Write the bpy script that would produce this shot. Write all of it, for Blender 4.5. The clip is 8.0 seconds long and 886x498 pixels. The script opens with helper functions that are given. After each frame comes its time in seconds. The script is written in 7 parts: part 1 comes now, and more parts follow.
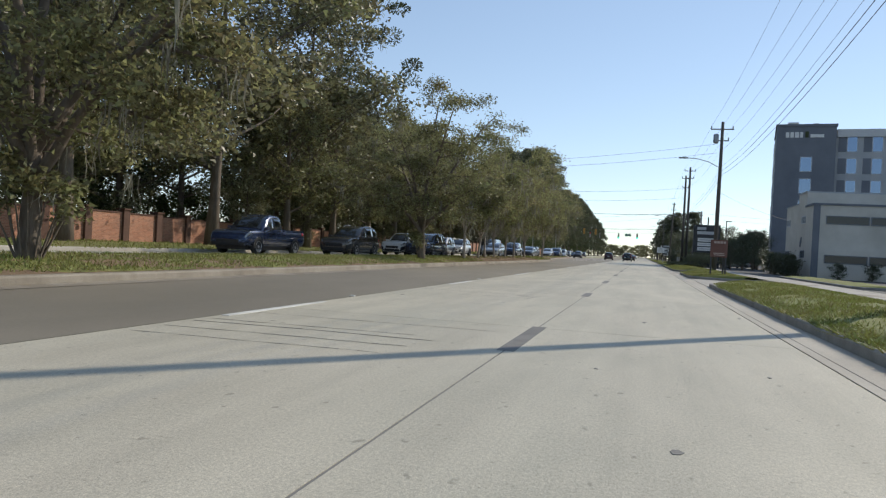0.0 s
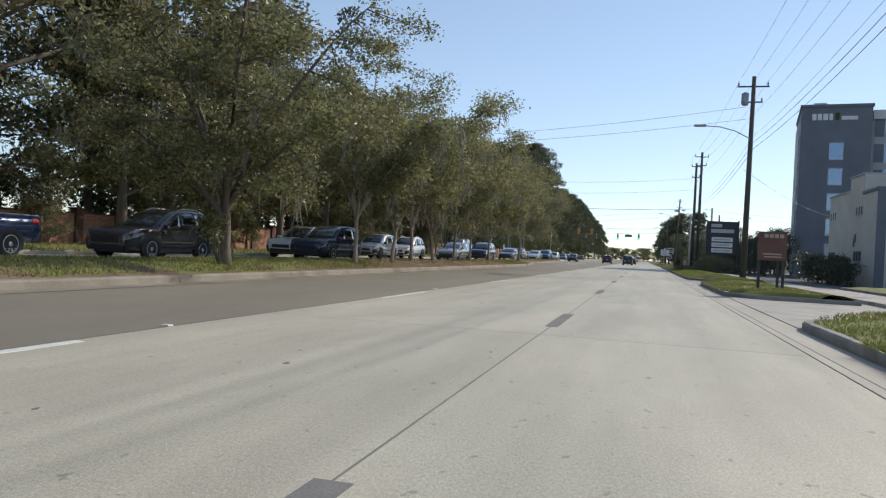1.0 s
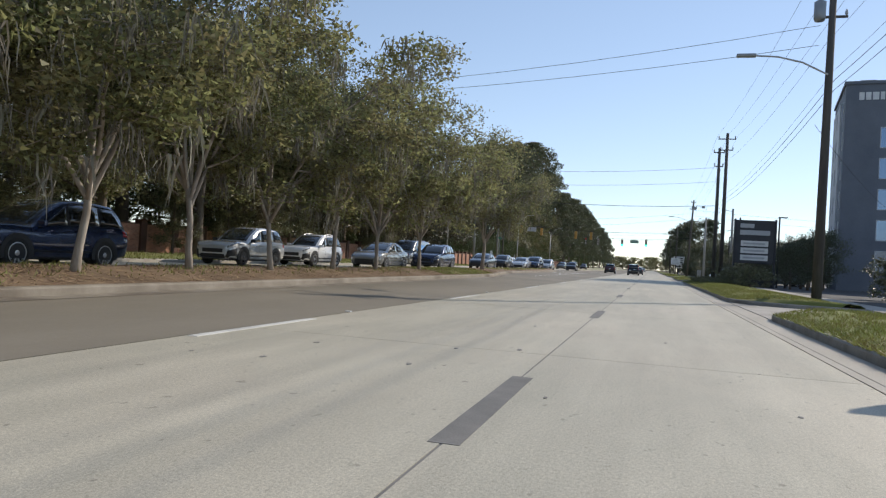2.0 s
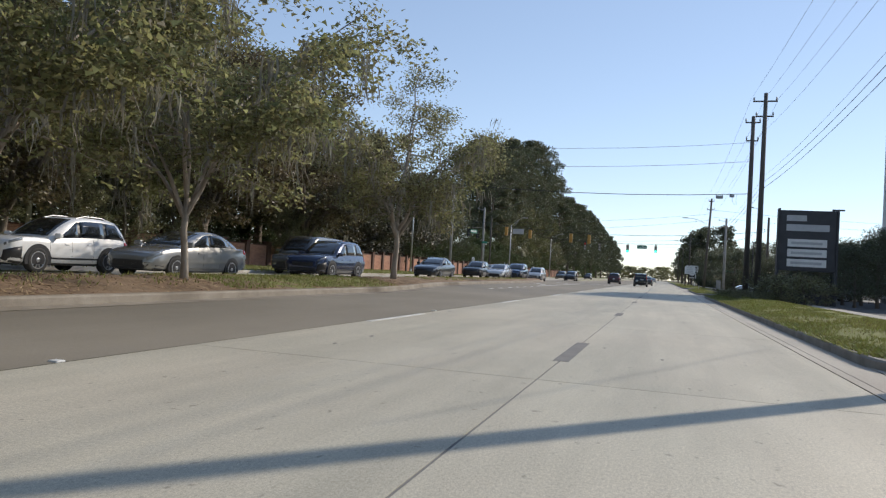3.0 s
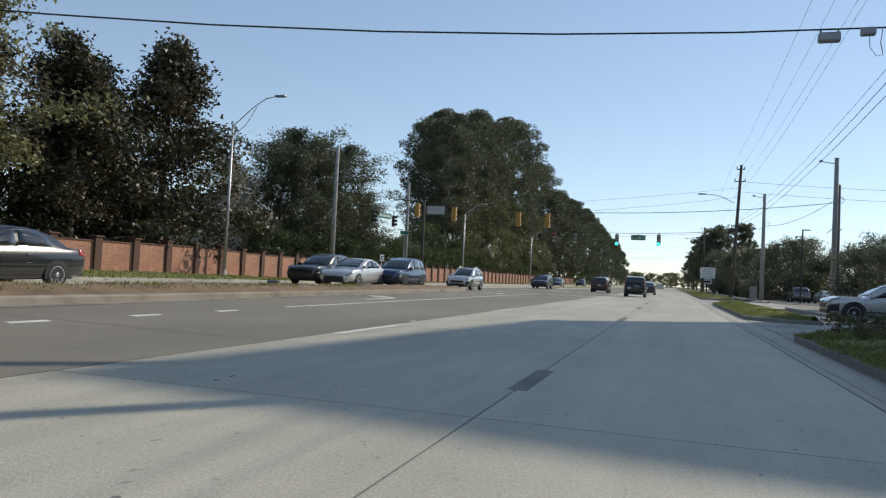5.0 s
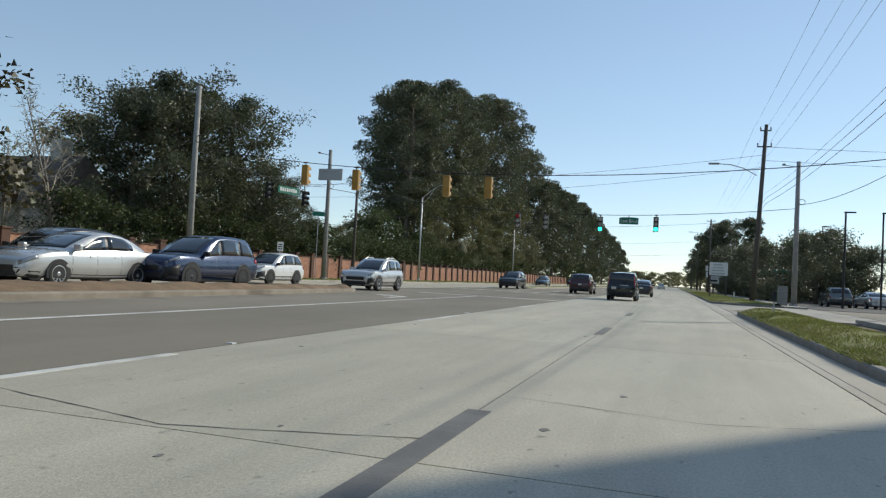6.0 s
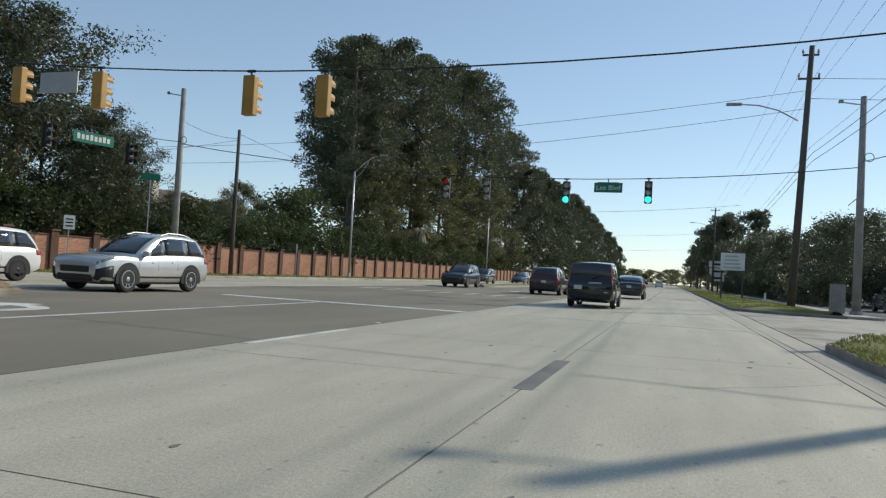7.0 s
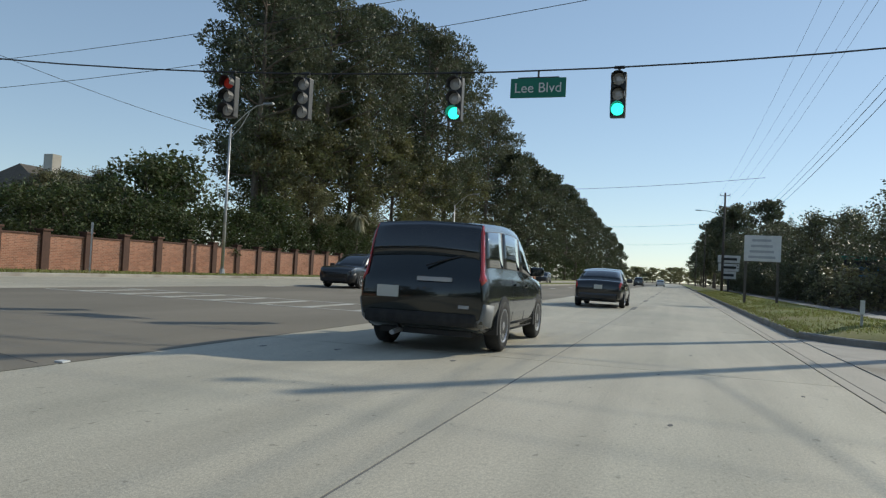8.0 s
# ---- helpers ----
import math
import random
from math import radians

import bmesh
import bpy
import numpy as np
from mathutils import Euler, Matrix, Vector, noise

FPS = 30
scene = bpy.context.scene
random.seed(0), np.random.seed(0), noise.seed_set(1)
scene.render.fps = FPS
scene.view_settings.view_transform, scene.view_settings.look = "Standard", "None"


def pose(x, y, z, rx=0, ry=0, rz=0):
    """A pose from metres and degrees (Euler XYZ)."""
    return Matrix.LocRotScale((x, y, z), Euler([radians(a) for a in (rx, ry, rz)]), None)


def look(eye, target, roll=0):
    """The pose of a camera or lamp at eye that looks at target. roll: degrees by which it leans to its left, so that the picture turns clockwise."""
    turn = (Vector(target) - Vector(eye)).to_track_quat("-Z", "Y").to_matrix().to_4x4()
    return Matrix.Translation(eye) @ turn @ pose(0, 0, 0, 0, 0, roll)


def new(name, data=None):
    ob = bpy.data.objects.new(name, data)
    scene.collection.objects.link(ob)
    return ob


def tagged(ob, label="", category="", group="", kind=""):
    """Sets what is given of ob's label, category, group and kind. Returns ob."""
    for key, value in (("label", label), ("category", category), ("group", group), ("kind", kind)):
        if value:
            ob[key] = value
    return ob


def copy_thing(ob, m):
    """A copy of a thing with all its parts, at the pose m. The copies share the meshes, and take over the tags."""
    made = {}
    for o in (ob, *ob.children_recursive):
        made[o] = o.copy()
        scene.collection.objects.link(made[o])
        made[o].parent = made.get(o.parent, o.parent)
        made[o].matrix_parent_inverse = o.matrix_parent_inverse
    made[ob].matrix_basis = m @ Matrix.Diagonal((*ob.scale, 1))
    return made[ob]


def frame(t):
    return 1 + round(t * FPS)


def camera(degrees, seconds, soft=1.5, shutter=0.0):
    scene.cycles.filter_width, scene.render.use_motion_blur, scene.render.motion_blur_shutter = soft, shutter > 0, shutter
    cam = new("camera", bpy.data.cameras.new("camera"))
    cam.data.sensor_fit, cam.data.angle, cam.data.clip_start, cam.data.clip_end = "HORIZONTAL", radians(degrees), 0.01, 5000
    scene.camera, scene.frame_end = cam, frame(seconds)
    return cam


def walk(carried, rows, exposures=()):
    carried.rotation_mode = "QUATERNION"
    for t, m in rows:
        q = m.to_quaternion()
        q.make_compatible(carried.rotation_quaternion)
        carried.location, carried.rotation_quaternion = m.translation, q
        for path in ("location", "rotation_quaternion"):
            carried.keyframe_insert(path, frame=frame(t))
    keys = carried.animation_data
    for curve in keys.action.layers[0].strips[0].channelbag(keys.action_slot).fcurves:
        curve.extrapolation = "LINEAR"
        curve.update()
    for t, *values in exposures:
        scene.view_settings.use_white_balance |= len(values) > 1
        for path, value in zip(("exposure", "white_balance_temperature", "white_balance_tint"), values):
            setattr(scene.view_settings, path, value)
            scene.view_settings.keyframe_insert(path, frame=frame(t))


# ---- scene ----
# Camera: one lens, driven forward along +Y at dashboard height
FOV = 62.83
EYE_Z = 1.07
cam = camera(FOV, 8.0, soft=1.25, shutter=0.0)


def drive(x, y, yaw, pitch, roll):
    """Pose of the camera: yaw to the left of +Y, pitch up, roll that lifts the left of the horizon; degrees."""
    return pose(x, y, EYE_Z, 90 + pitch, 0, yaw) @ pose(0, 0, 0, 0, 0, roll)


PATH = [
    (0.0, 0.031, 0.000, 15.381, -0.210, 3.089),
    (0.5, 0.011, 8.577, 15.370, -0.094, 2.952),
    (1.0, -0.020, 17.261, 15.532, 0.058, 3.022),
    (2.5, -0.272, 44.494, 16.458, 1.061, 3.423),
    (3.0, -0.173, 53.514, 16.922, 1.417, 3.400),
    (3.5, -0.082, 62.427, 17.361, 1.703, 3.322),
    (4.0, -0.054, 71.186, 17.503, 1.837, 3.151),
    (4.5, 0.035, 80.300, 17.632, 2.024, 2.963),
    (5.0, 0.060, 89.178, 17.599, 2.029, 2.953),
    (6.5, 0.128, 116.663, 17.818, 1.881, 3.114),
    (7.0, -0.011, 125.588, 17.632, 1.780, 3.163),
    (7.5, 0.170, 134.985, 17.892, 1.745, 3.340),
    (8.0, 0.180, 144.484, 17.891, 1.703, 2.963),
]
walk(cam, [(t, drive(*p)) for t, *p in PATH], exposures=[(0.0, -0.17, 6455, 10.0), (1.0, -0.12, 6455, 11.0), (2.5, -0.12, 6430, 13.0), (3.0, -0.13, 6430, 13.0), (4.5, -0.19, 6440, 11.5), (5.0, -0.26, 6430, 8.5), (6.5, -0.29, 6390, 5.0), (7.0, -0.34, 6390, 5.0), (7.5, -0.4, 6390, 5.0), (8.0, -0.46, 6380, 5.0)])

# World: clear autumn sky, low sun ahead on the right
SUN_AZ, SUN_EL = radians(39.3), radians(30.8)
world = bpy.data.worlds.new("sky")
scene.world = world
world.use_nodes = True
wn = world.node_tree.nodes
sky = wn.new("ShaderNodeTexSky")
sky.sky_type = "NISHITA"
sky.sun_disc = False
sky.sun_elevation, sky.sun_rotation = SUN_EL, SUN_AZ
sky.air_density, sky.dust_density, sky.ozone_density = 0.9, 0.05, 3.2
hs = wn.new("ShaderNodeHueSaturation")
hs.inputs["Saturation"].default_value = 0.97
world.node_tree.links.new(sky.outputs[0], hs.inputs["Color"])
soft_sky = wn.new("ShaderNodeGamma")
soft_sky.inputs["Gamma"].default_value = 0.69
world.node_tree.links.new(hs.outputs[0], soft_sky.inputs["Color"])
world.node_tree.links.new(soft_sky.outputs[0], wn["Background"].inputs["Color"])
wn["Background"].inputs["Strength"].default_value = 0.285
sun_data = bpy.data.lights.new("sun", "SUN")
sun_data.energy, sun_data.angle, sun_data.color = 4.2, radians(0.6), (1.0, 0.905, 0.75)
sun = new("sun", sun_data)
sun_dir = Vector((math.sin(SUN_AZ) * math.cos(SUN_EL), math.cos(SUN_AZ) * math.cos(SUN_EL), math.sin(SUN_EL)))
sun.matrix_world = look(sun_dir * 60 + Vector((0, 80, 0)), (0, 80, 0))

# ---- materials ----
def surf(name, c1, c2, scale=4.0, rough=0.8, bump=0.15, metal=0.0, fine=60.0, c3=None, coat=0.0, rand=0.0, spec=0.5, stretch=(1, 1, 1), low=0.35, high=0.65, transl=0.0, island=False):
    """Two-scale procedural surface: broad stains between c1 and c2, fine grain, relief, optional third stain colour."""
    m = bpy.data.materials.new(name)
    m.use_nodes = True
    nt = m.node_tree
    nd, lk = nt.nodes, nt.links
    bsdf = nd["Principled BSDF"]
    tc = nd.new("ShaderNodeTexCoord")
    mp = nd.new("ShaderNodeMapping")
    mp.inputs["Scale"].default_value = stretch
    lk.new(tc.outputs["Object"], mp.inputs["Vector"])
    n1 = nd.new("ShaderNodeTexNoise")
    n1.inputs["Scale"].default_value, n1.inputs["Detail"].default_value, n1.inputs["Roughness"].default_value = scale, 6, 0.62
    n2 = nd.new("ShaderNodeTexNoise")
    n2.inputs["Scale"].default_value, n2.inputs["Detail"].default_value = fine, 4
    lk.new(mp.outputs[0], n1.inputs["Vector"])
    lk.new(mp.outputs[0], n2.inputs["Vector"])
    ramp = nd.new("ShaderNodeMapRange")
    ramp.inputs["From Min"].default_value, ramp.inputs["From Max"].default_value = low, high
    lk.new(n1.outputs["Fac"], ramp.inputs["Value"])
    mix = nd.new("ShaderNodeMix")
    mix.data_type = "RGBA"
    mix.inputs["A"].default_value, mix.inputs["B"].default_value = (*c1, 1), (*c2, 1)
    lk.new(ramp.outputs[0], mix.inputs["Factor"])
    col = mix.outputs["Result"]
    if c3 is not None:
        n3 = nd.new("ShaderNodeTexNoise")
        n3.inputs["Scale"].default_value, n3.inputs["Detail"].default_value = scale * 0.37, 7
        lk.new(mp.outputs[0], n3.inputs["Vector"])
        r3 = nd.new("ShaderNodeMapRange")
        r3.inputs["From Min"].default_value, r3.inputs["From Max"].default_value = 0.52, 0.72
        lk.new(n3.outputs["Fac"], r3.inputs["Value"])
        mx = nd.new("ShaderNodeMix")
        mx.data_type = "RGBA"
        mx.inputs["B"].default_value = (*c3, 1)
        lk.new(col, mx.inputs["A"])
        lk.new(r3.outputs[0], mx.inputs["Factor"])
        col = mx.outputs["Result"]
    hsv = nd.new("ShaderNodeHueSaturation")
    lk.new(col, hsv.inputs["Color"])
    gr = nd.new("ShaderNodeMapRange")
    gr.inputs["To Min"].default_value, gr.inputs["To Max"].default_value = 0.82, 1.18
    lk.new(n2.outputs["Fac"], gr.inputs["Value"])
    val = gr.outputs[0]
    if rand > 0:
        if island:
            info = nd.new("ShaderNodeNewGeometry")
            src = info.outputs["Random Per Island"]
        else:
            info = nd.new("ShaderNodeObjectInfo")
            src = info.outputs["Random"]
        rr = nd.new("ShaderNodeMapRange")
        rr.inputs["To Min"].default_value, rr.inputs["To Max"].default_value = 1 - rand, 1 + rand
        lk.new(src, rr.inputs["Value"])
        mul = nd.new("ShaderNodeMath")
        mul.operation = "MULTIPLY"
        lk.new(val, mul.inputs[0])
        lk.new(rr.outputs[0], mul.inputs[1])
        val = mul.outputs[0]
        if island:
            rh = nd.new("ShaderNodeMapRange")
            rh.inputs["To Min"].default_value, rh.inputs["To Max"].default_value = 0.47, 0.52
            lk.new(src, rh.inputs["Value"])
            lk.new(rh.outputs[0], hsv.inputs["Hue"])
    lk.new(val, hsv.inputs["Value"])
    lk.new(hsv.outputs[0], bsdf.inputs["Base Color"])
    bsdf.inputs["Roughness"].default_value, bsdf.inputs["Metallic"].default_value = rough, metal
    bsdf.inputs["Specular IOR Level"].default_value = spec
    bsdf.inputs["Coat Weight"].default_value, bsdf.inputs["Coat Roughness"].default_value = coat, 0.05
    if bump > 0:
        bp = nd.new("ShaderNodeBump")
        bp.inputs["Strength"].default_value, bp.inputs["Distance"].default_value = bump, 0.02
        lk.new(n2.outputs["Fac"], bp.inputs["Height"])
        lk.new(bp.outputs[0], bsdf.inputs["Normal"])
    if transl > 0:
        tr = nd.new("ShaderNodeBsdfTranslucent")
        lk.new(hsv.outputs[0], tr.inputs["Color"])
        sh = nd.new("ShaderNodeMixShader")
        sh.inputs[0].default_value = transl
        lk.new(bsdf.outputs[0], sh.inputs[1])
        lk.new(tr.outputs[0], sh.inputs[2])
        lk.new(sh.outputs[0], nd["Material Output"].inputs["Surface"])
    return m


def plain(name, c, rough=0.5, metal=0.0, coat=0.0, emit=0.0):
    m = bpy.data.materials.new(name)
    m.use_nodes = True
    b = m.node_tree.nodes["Principled BSDF"]
    b.inputs["Base Color"].default_value = (*c, 1)
    b.inputs["Roughness"].default_value, b.inputs["Metallic"].default_value = rough, metal
    b.inputs["Coat Weight"].default_value, b.inputs["Coat Roughness"].default_value = coat, 0.04
    if emit > 0:
        b.inputs["Emission Color"].default_value, b.inputs["Emission Strength"].default_value = (*c, 1), emit
    return m


def brick_mat(name):
    """Running-bond brickwork at true brick size with mortar relief and weathering."""
    m = surf(name, (0.40, 0.20, 0.13), (0.33, 0.15, 0.095), 0.8, 0.9, 0.0, fine=9, c3=(0.30, 0.16, 0.11))
    nt = m.node_tree
    nd, lk = nt.nodes, nt.links
    tc = nd.new("ShaderNodeTexCoord")
    sep = nd.new("ShaderNodeSeparateXYZ")
    add = nd.new("ShaderNodeMath")
    com = nd.new("ShaderNodeCombineXYZ")
    lk.new(tc.outputs["Object"], sep.inputs[0])
    lk.new(sep.outputs["X"], add.inputs[0])
    lk.new(sep.outputs["Y"], add.inputs[1])
    lk.new(add.outputs[0], com.inputs["X"])
    lk.new(sep.outputs["Z"], com.inputs["Y"])
    br = nd.new("ShaderNodeTexBrick")
    br.inputs["Scale"].default_value = 1.0
    br.inputs["Brick Width"].default_value, br.inputs["Row Height"].default_value = 0.215, 0.075
    br.inputs["Mortar Size"].default_value = 0.008
    br.inputs["Color1"].default_value, br.inputs["Color2"].default_value = (0.75, 0.75, 0.75, 1), (1.25, 1.2, 1.15, 1)
    br.inputs["Mortar"].default_value = (1.3, 1.7, 1.9, 1)
    lk.new(com.outputs[0], br.inputs["Vector"])
    bsdf = nd["Principled BSDF"]
    old = bsdf.inputs["Base Color"].links[0].from_socket
    mul = nd.new("ShaderNodeMix")
    mul.data_type, mul.blend_type = "RGBA", "MULTIPLY"
    mul.inputs["Factor"].default_value = 1.0
    lk.new(old, mul.inputs["A"])
    lk.new(br.outputs["Color"], mul.inputs["B"])
    lk.new(mul.outputs["Result"], bsdf.inputs["Base Color"])
    bp = nd.new("ShaderNodeBump")
    bp.invert = True
    bp.inputs["Strength"].default_value, bp.inputs["Distance"].default_value = 0.6, 0.01
    lk.new(br.outputs["Fac"], bp.inputs["Height"])
    lk.new(bp.outputs[0], bsdf.inputs["Normal"])
    return m


def concrete_mat(name):
    """Driven concrete: drifting wear along the lanes, blotches, coarse grain and dark pits."""
    m = bpy.data.materials.new(name)
    m.use_nodes = True
    nd, lk = m.node_tree.nodes, m.node_tree.links
    bsdf = nd["Principled BSDF"]
    geo = nd.new("ShaderNodeNewGeometry")

    def nz(scale, stretch, detail=5, rough=0.6):
        mp = nd.new("ShaderNodeMapping")
        mp.inputs["Scale"].default_value = stretch
        lk.new(geo.outputs["Position"], mp.inputs["Vector"])
        n = nd.new("ShaderNodeTexNoise")
        n.inputs["Scale"].default_value, n.inputs["Detail"].default_value, n.inputs["Roughness"].default_value = scale, detail, rough
        lk.new(mp.outputs[0], n.inputs["Vector"])
        return n.outputs["Fac"]

    def rng_(sock, a, b, lo, hi):
        r = nd.new("ShaderNodeMapRange")
        r.inputs["From Min"].default_value, r.inputs["From Max"].default_value = a, b
        r.inputs["To Min"].default_value, r.inputs["To Max"].default_value = lo, hi
        lk.new(sock, r.inputs["Value"])
        return r.outputs[0]

    def mul(a, b):
        q = nd.new("ShaderNodeMath")
        q.operation = "MULTIPLY"
        lk.new(a, q.inputs[0])
        lk.new(b, q.inputs[1])
        return q.outputs[0]
    mix = nd.new("ShaderNodeMix")
    mix.data_type = "RGBA"
    mix.inputs["A"].default_value, mix.inputs["B"].default_value = (0.465, 0.435, 0.345, 1), (0.53, 0.482, 0.382, 1)
    lk.new(rng_(nz(0.35, (1, 0.4, 1)), 0.35, 0.65, 0, 1), mix.inputs["Factor"])
    v = rng_(nz(1.5, (1, 0.035, 1), 6), 0.36, 0.60, 0.90, 1.03)
    v = mul(v, rng_(nz(0.9, (1, 0.3, 1), 7, 0.7), 0.40, 0.62, 0.90, 1.03))
    v = mul(v, rng_(nz(52, (1, 0.55, 1), 5, 0.8), 0.3, 0.7, 0.72, 1.27))
    v = mul(v, rng_(nz(130, (1, 1, 1), 2), 0.3, 0.7, 0.78, 1.22))
    v = mul(v, rng_(nz(9, (1, 0.6, 1), 2), 0.66, 0.73, 1.0, 0.62))
    info = nd.new("ShaderNodeObjectInfo")
    v = mul(v, rng_(info.outputs["Random"], 0, 1, 0.94, 1.05))
    hsv = nd.new("ShaderNodeHueSaturation")
    lk.new(mix.outputs["Result"], hsv.inputs["Color"])
    lk.new(v, hsv.inputs["Value"])
    lk.new(hsv.outputs[0], bsdf.inputs["Base Color"])
    bsdf.inputs["Roughness"].default_value = 0.7
    bp = nd.new("ShaderNodeBump")
    bp.inputs["Strength"].default_value, bp.inputs["Distance"].default_value = 0.4, 0.006
    lk.new(nz(60, (1, 1, 1), 3), bp.inputs["Height"])
    lk.new(bp.outputs[0], bsdf.inputs["Normal"])
    return m


M = {}
M["concrete"] = concrete_mat("road_concrete")
M["concrete_old"] = surf("kerb_concrete", (0.34, 0.31, 0.27), (0.44, 0.41, 0.36), 1.2, 0.85, 0.3, fine=50, c3=(0.20, 0.17, 0.13))
M["kerb_brown"] = surf("kerb_weathered", (0.22, 0.19, 0.15), (0.31, 0.275, 0.225), 1.4, 0.88, 0.35, fine=50, c3=(0.13, 0.105, 0.08))
M["gutter_pale"] = surf("gutter_concrete", (0.41, 0.375, 0.315), (0.49, 0.445, 0.375), 1.2, 0.85, 0.3, fine=50, c3=(0.33, 0.29, 0.24), stretch=(1, 0.2, 1))
M["kerb_dark"] = surf("kerb_grey", (0.20, 0.186, 0.162), (0.31, 0.29, 0.255), 1.5, 0.85, 0.3, fine=50)
M["joint"] = surf("joint_filler", (0.025, 0.023, 0.02), (0.04, 0.036, 0.03), 2, 0.9, 0.2)
M["asphalt"] = surf("asphalt", (0.20, 0.176, 0.136), (0.26, 0.228, 0.178), 0.35, 0.8, 0.4, fine=75, c3=(0.15, 0.134, 0.106), stretch=(1, 0.3, 1))
M["lot"] = surf("lot_asphalt", (0.05, 0.05, 0.05), (0.085, 0.083, 0.08), 0.4, 0.85, 0.3, fine=70)
M["paint"] = surf("road_paint", (0.62, 0.61, 0.57), (0.72, 0.71, 0.67), 3, 0.7, 0.1, fine=70, c3=(0.42, 0.41, 0.38))
M["paint_worn"] = surf("worn_road_paint", (0.40, 0.38, 0.32), (0.58, 0.57, 0.53), 2.2, 0.75, 0.1, fine=60, c3=(0.42, 0.40, 0.33))
M["scar"] = surf("removed_marking", (0.155, 0.15, 0.14), (0.21, 0.20, 0.185), 2, 0.8, 0.2, fine=60)
M["crack"] = surf("sealant_and_shadow", (0.05, 0.048, 0.045), (0.09, 0.085, 0.08), 3, 0.8, 0.2)
M["soil"] = surf("leaf_litter", (0.16, 0.105, 0.06), (0.26, 0.18, 0.11), 1.3, 0.95, 0.9, fine=16, c3=(0.10, 0.065, 0.04))
M["turf"] = surf("turf", (0.14, 0.165, 0.035), (0.20, 0.20, 0.055), 0.7, 0.95, 0.9, fine=22, c3=(0.21, 0.17, 0.075))
M["blade"] = surf("grass_blade", (0.17, 0.20, 0.048), (0.25, 0.245, 0.078), 0.6, 0.7, 0.0, fine=5, rand=0.35, island=True, transl=0.35)
M["litter"] = surf("fallen_leaves", (0.22, 0.145, 0.085), (0.33, 0.23, 0.14), 0.8, 0.9, 0.0, fine=5, rand=0.5, island=True)
M["earth"] = surf("ground_earth", (0.10, 0.095, 0.05), (0.15, 0.125, 0.075), 0.2, 0.95, 0.5, fine=4)
M["brick"] = brick_mat("brick")
# darker than the panels: weathering, and the piers' shaded sides put into colour
M["brick_dark"] = surf("pier_brick", (0.13, 0.068, 0.048), (0.085, 0.046, 0.036), 2.0, 0.9, 0.4, fine=14, c3=(0.05, 0.033, 0.027))
M["bark"] = surf("bark", (0.11, 0.085, 0.065), (0.17, 0.14, 0.11), 5, 0.95, 0.9, fine=22, stretch=(1, 1, 0.25))
M["bark_pale"] = surf("bark_pale", (0.27, 0.23, 0.185), (0.42, 0.37, 0.31), 4, 0.9, 0.6, fine=20, stretch=(1, 1, 0.3), c3=(0.14, 0.11, 0.09))
M["leaf_oak"] = surf("leaf_oak", (0.165, 0.18, 0.08), (0.235, 0.215, 0.105), 0.5, 0.45, 0.0, fine=3, rand=0.55, island=True, transl=0.55)
M["leaf_olive"] = surf("leaf_olive", (0.18, 0.20, 0.085), (0.265, 0.245, 0.12), 0.5, 0.55, 0.0, fine=3, rand=0.45, island=True, transl=0.6)
M["leaf_dark"] = surf("leaf_dark", (0.15, 0.158, 0.078), (0.215, 0.198, 0.108), 0.4, 0.42, 0.0, fine=3, rand=0.55, island=True, transl=0.4)
M["leaf_green"] = surf("leaf_deep_green", (0.062, 0.078, 0.04), (0.105, 0.11, 0.058), 0.4, 0.45, 0.0, fine=3, rand=0.5, island=True, transl=0.35)
M["leaf_pine"] = surf("leaf_pine", (0.060, 0.080, 0.042), (0.108, 0.112, 0.060), 0.3, 0.55, 0.0, fine=2, rand=0.35, island=True, transl=0.33)
M["frond"] = surf("palm_frond", (0.20, 0.20, 0.11), (0.30, 0.27, 0.17), 1.5, 0.6, 0.1, fine=14, rand=0.25, transl=0.25)
M["leaf_gum"] = surf("leaf_gum", (0.10, 0.116, 0.046), (0.165, 0.155, 0.066), 0.4, 0.5, 0.0, fine=3, rand=0.5, island=True, transl=0.4)
M["leaf_magnolia"] = surf("leaf_magnolia", (0.045, 0.052, 0.022), (0.095, 0.072, 0.036), 0.6, 0.5, 0.0, fine=3, rand=0.6, island=True, transl=0.15)
M["leaf_russet"] = surf("leaf_russet", (0.085, 0.078, 0.038), (0.14, 0.105, 0.058), 0.5, 0.5, 0.0, fine=3, rand=0.55, island=True, transl=0.35)
M["leaf_bright"] = surf("leaf_bright", (0.05, 0.074, 0.022), (0.085, 0.10, 0.035), 0.5, 0.65, 0.0, fine=3, rand=0.45, island=True, transl=0.3)
M["moss"] = surf("hanging_moss", (0.19, 0.18, 0.145), (0.29, 0.275, 0.22), 0.8, 0.95, 0.0, fine=4, rand=0.3, island=True, transl=0.3)
M["wood"] = surf("pole_wood", (0.075, 0.065, 0.056), (0.12, 0.105, 0.09), 3, 0.9, 0.6, fine=25, stretch=(1, 1, 0.1))
M["galv"] = surf("galvanised", (0.42, 0.42, 0.42), (0.55, 0.55, 0.55), 4, 0.45, 0.05, metal=0.6, fine=30)
M["conc_pole"] = surf("pole_concrete", (0.25, 0.244, 0.23), (0.34, 0.332, 0.31), 3, 0.8, 0.2, fine=30)
M["cable"] = plain("cable", (0.025, 0.025, 0.027), 0.6)
M["black"] = plain("black_plastic", (0.02, 0.02, 0.022), 0.45)
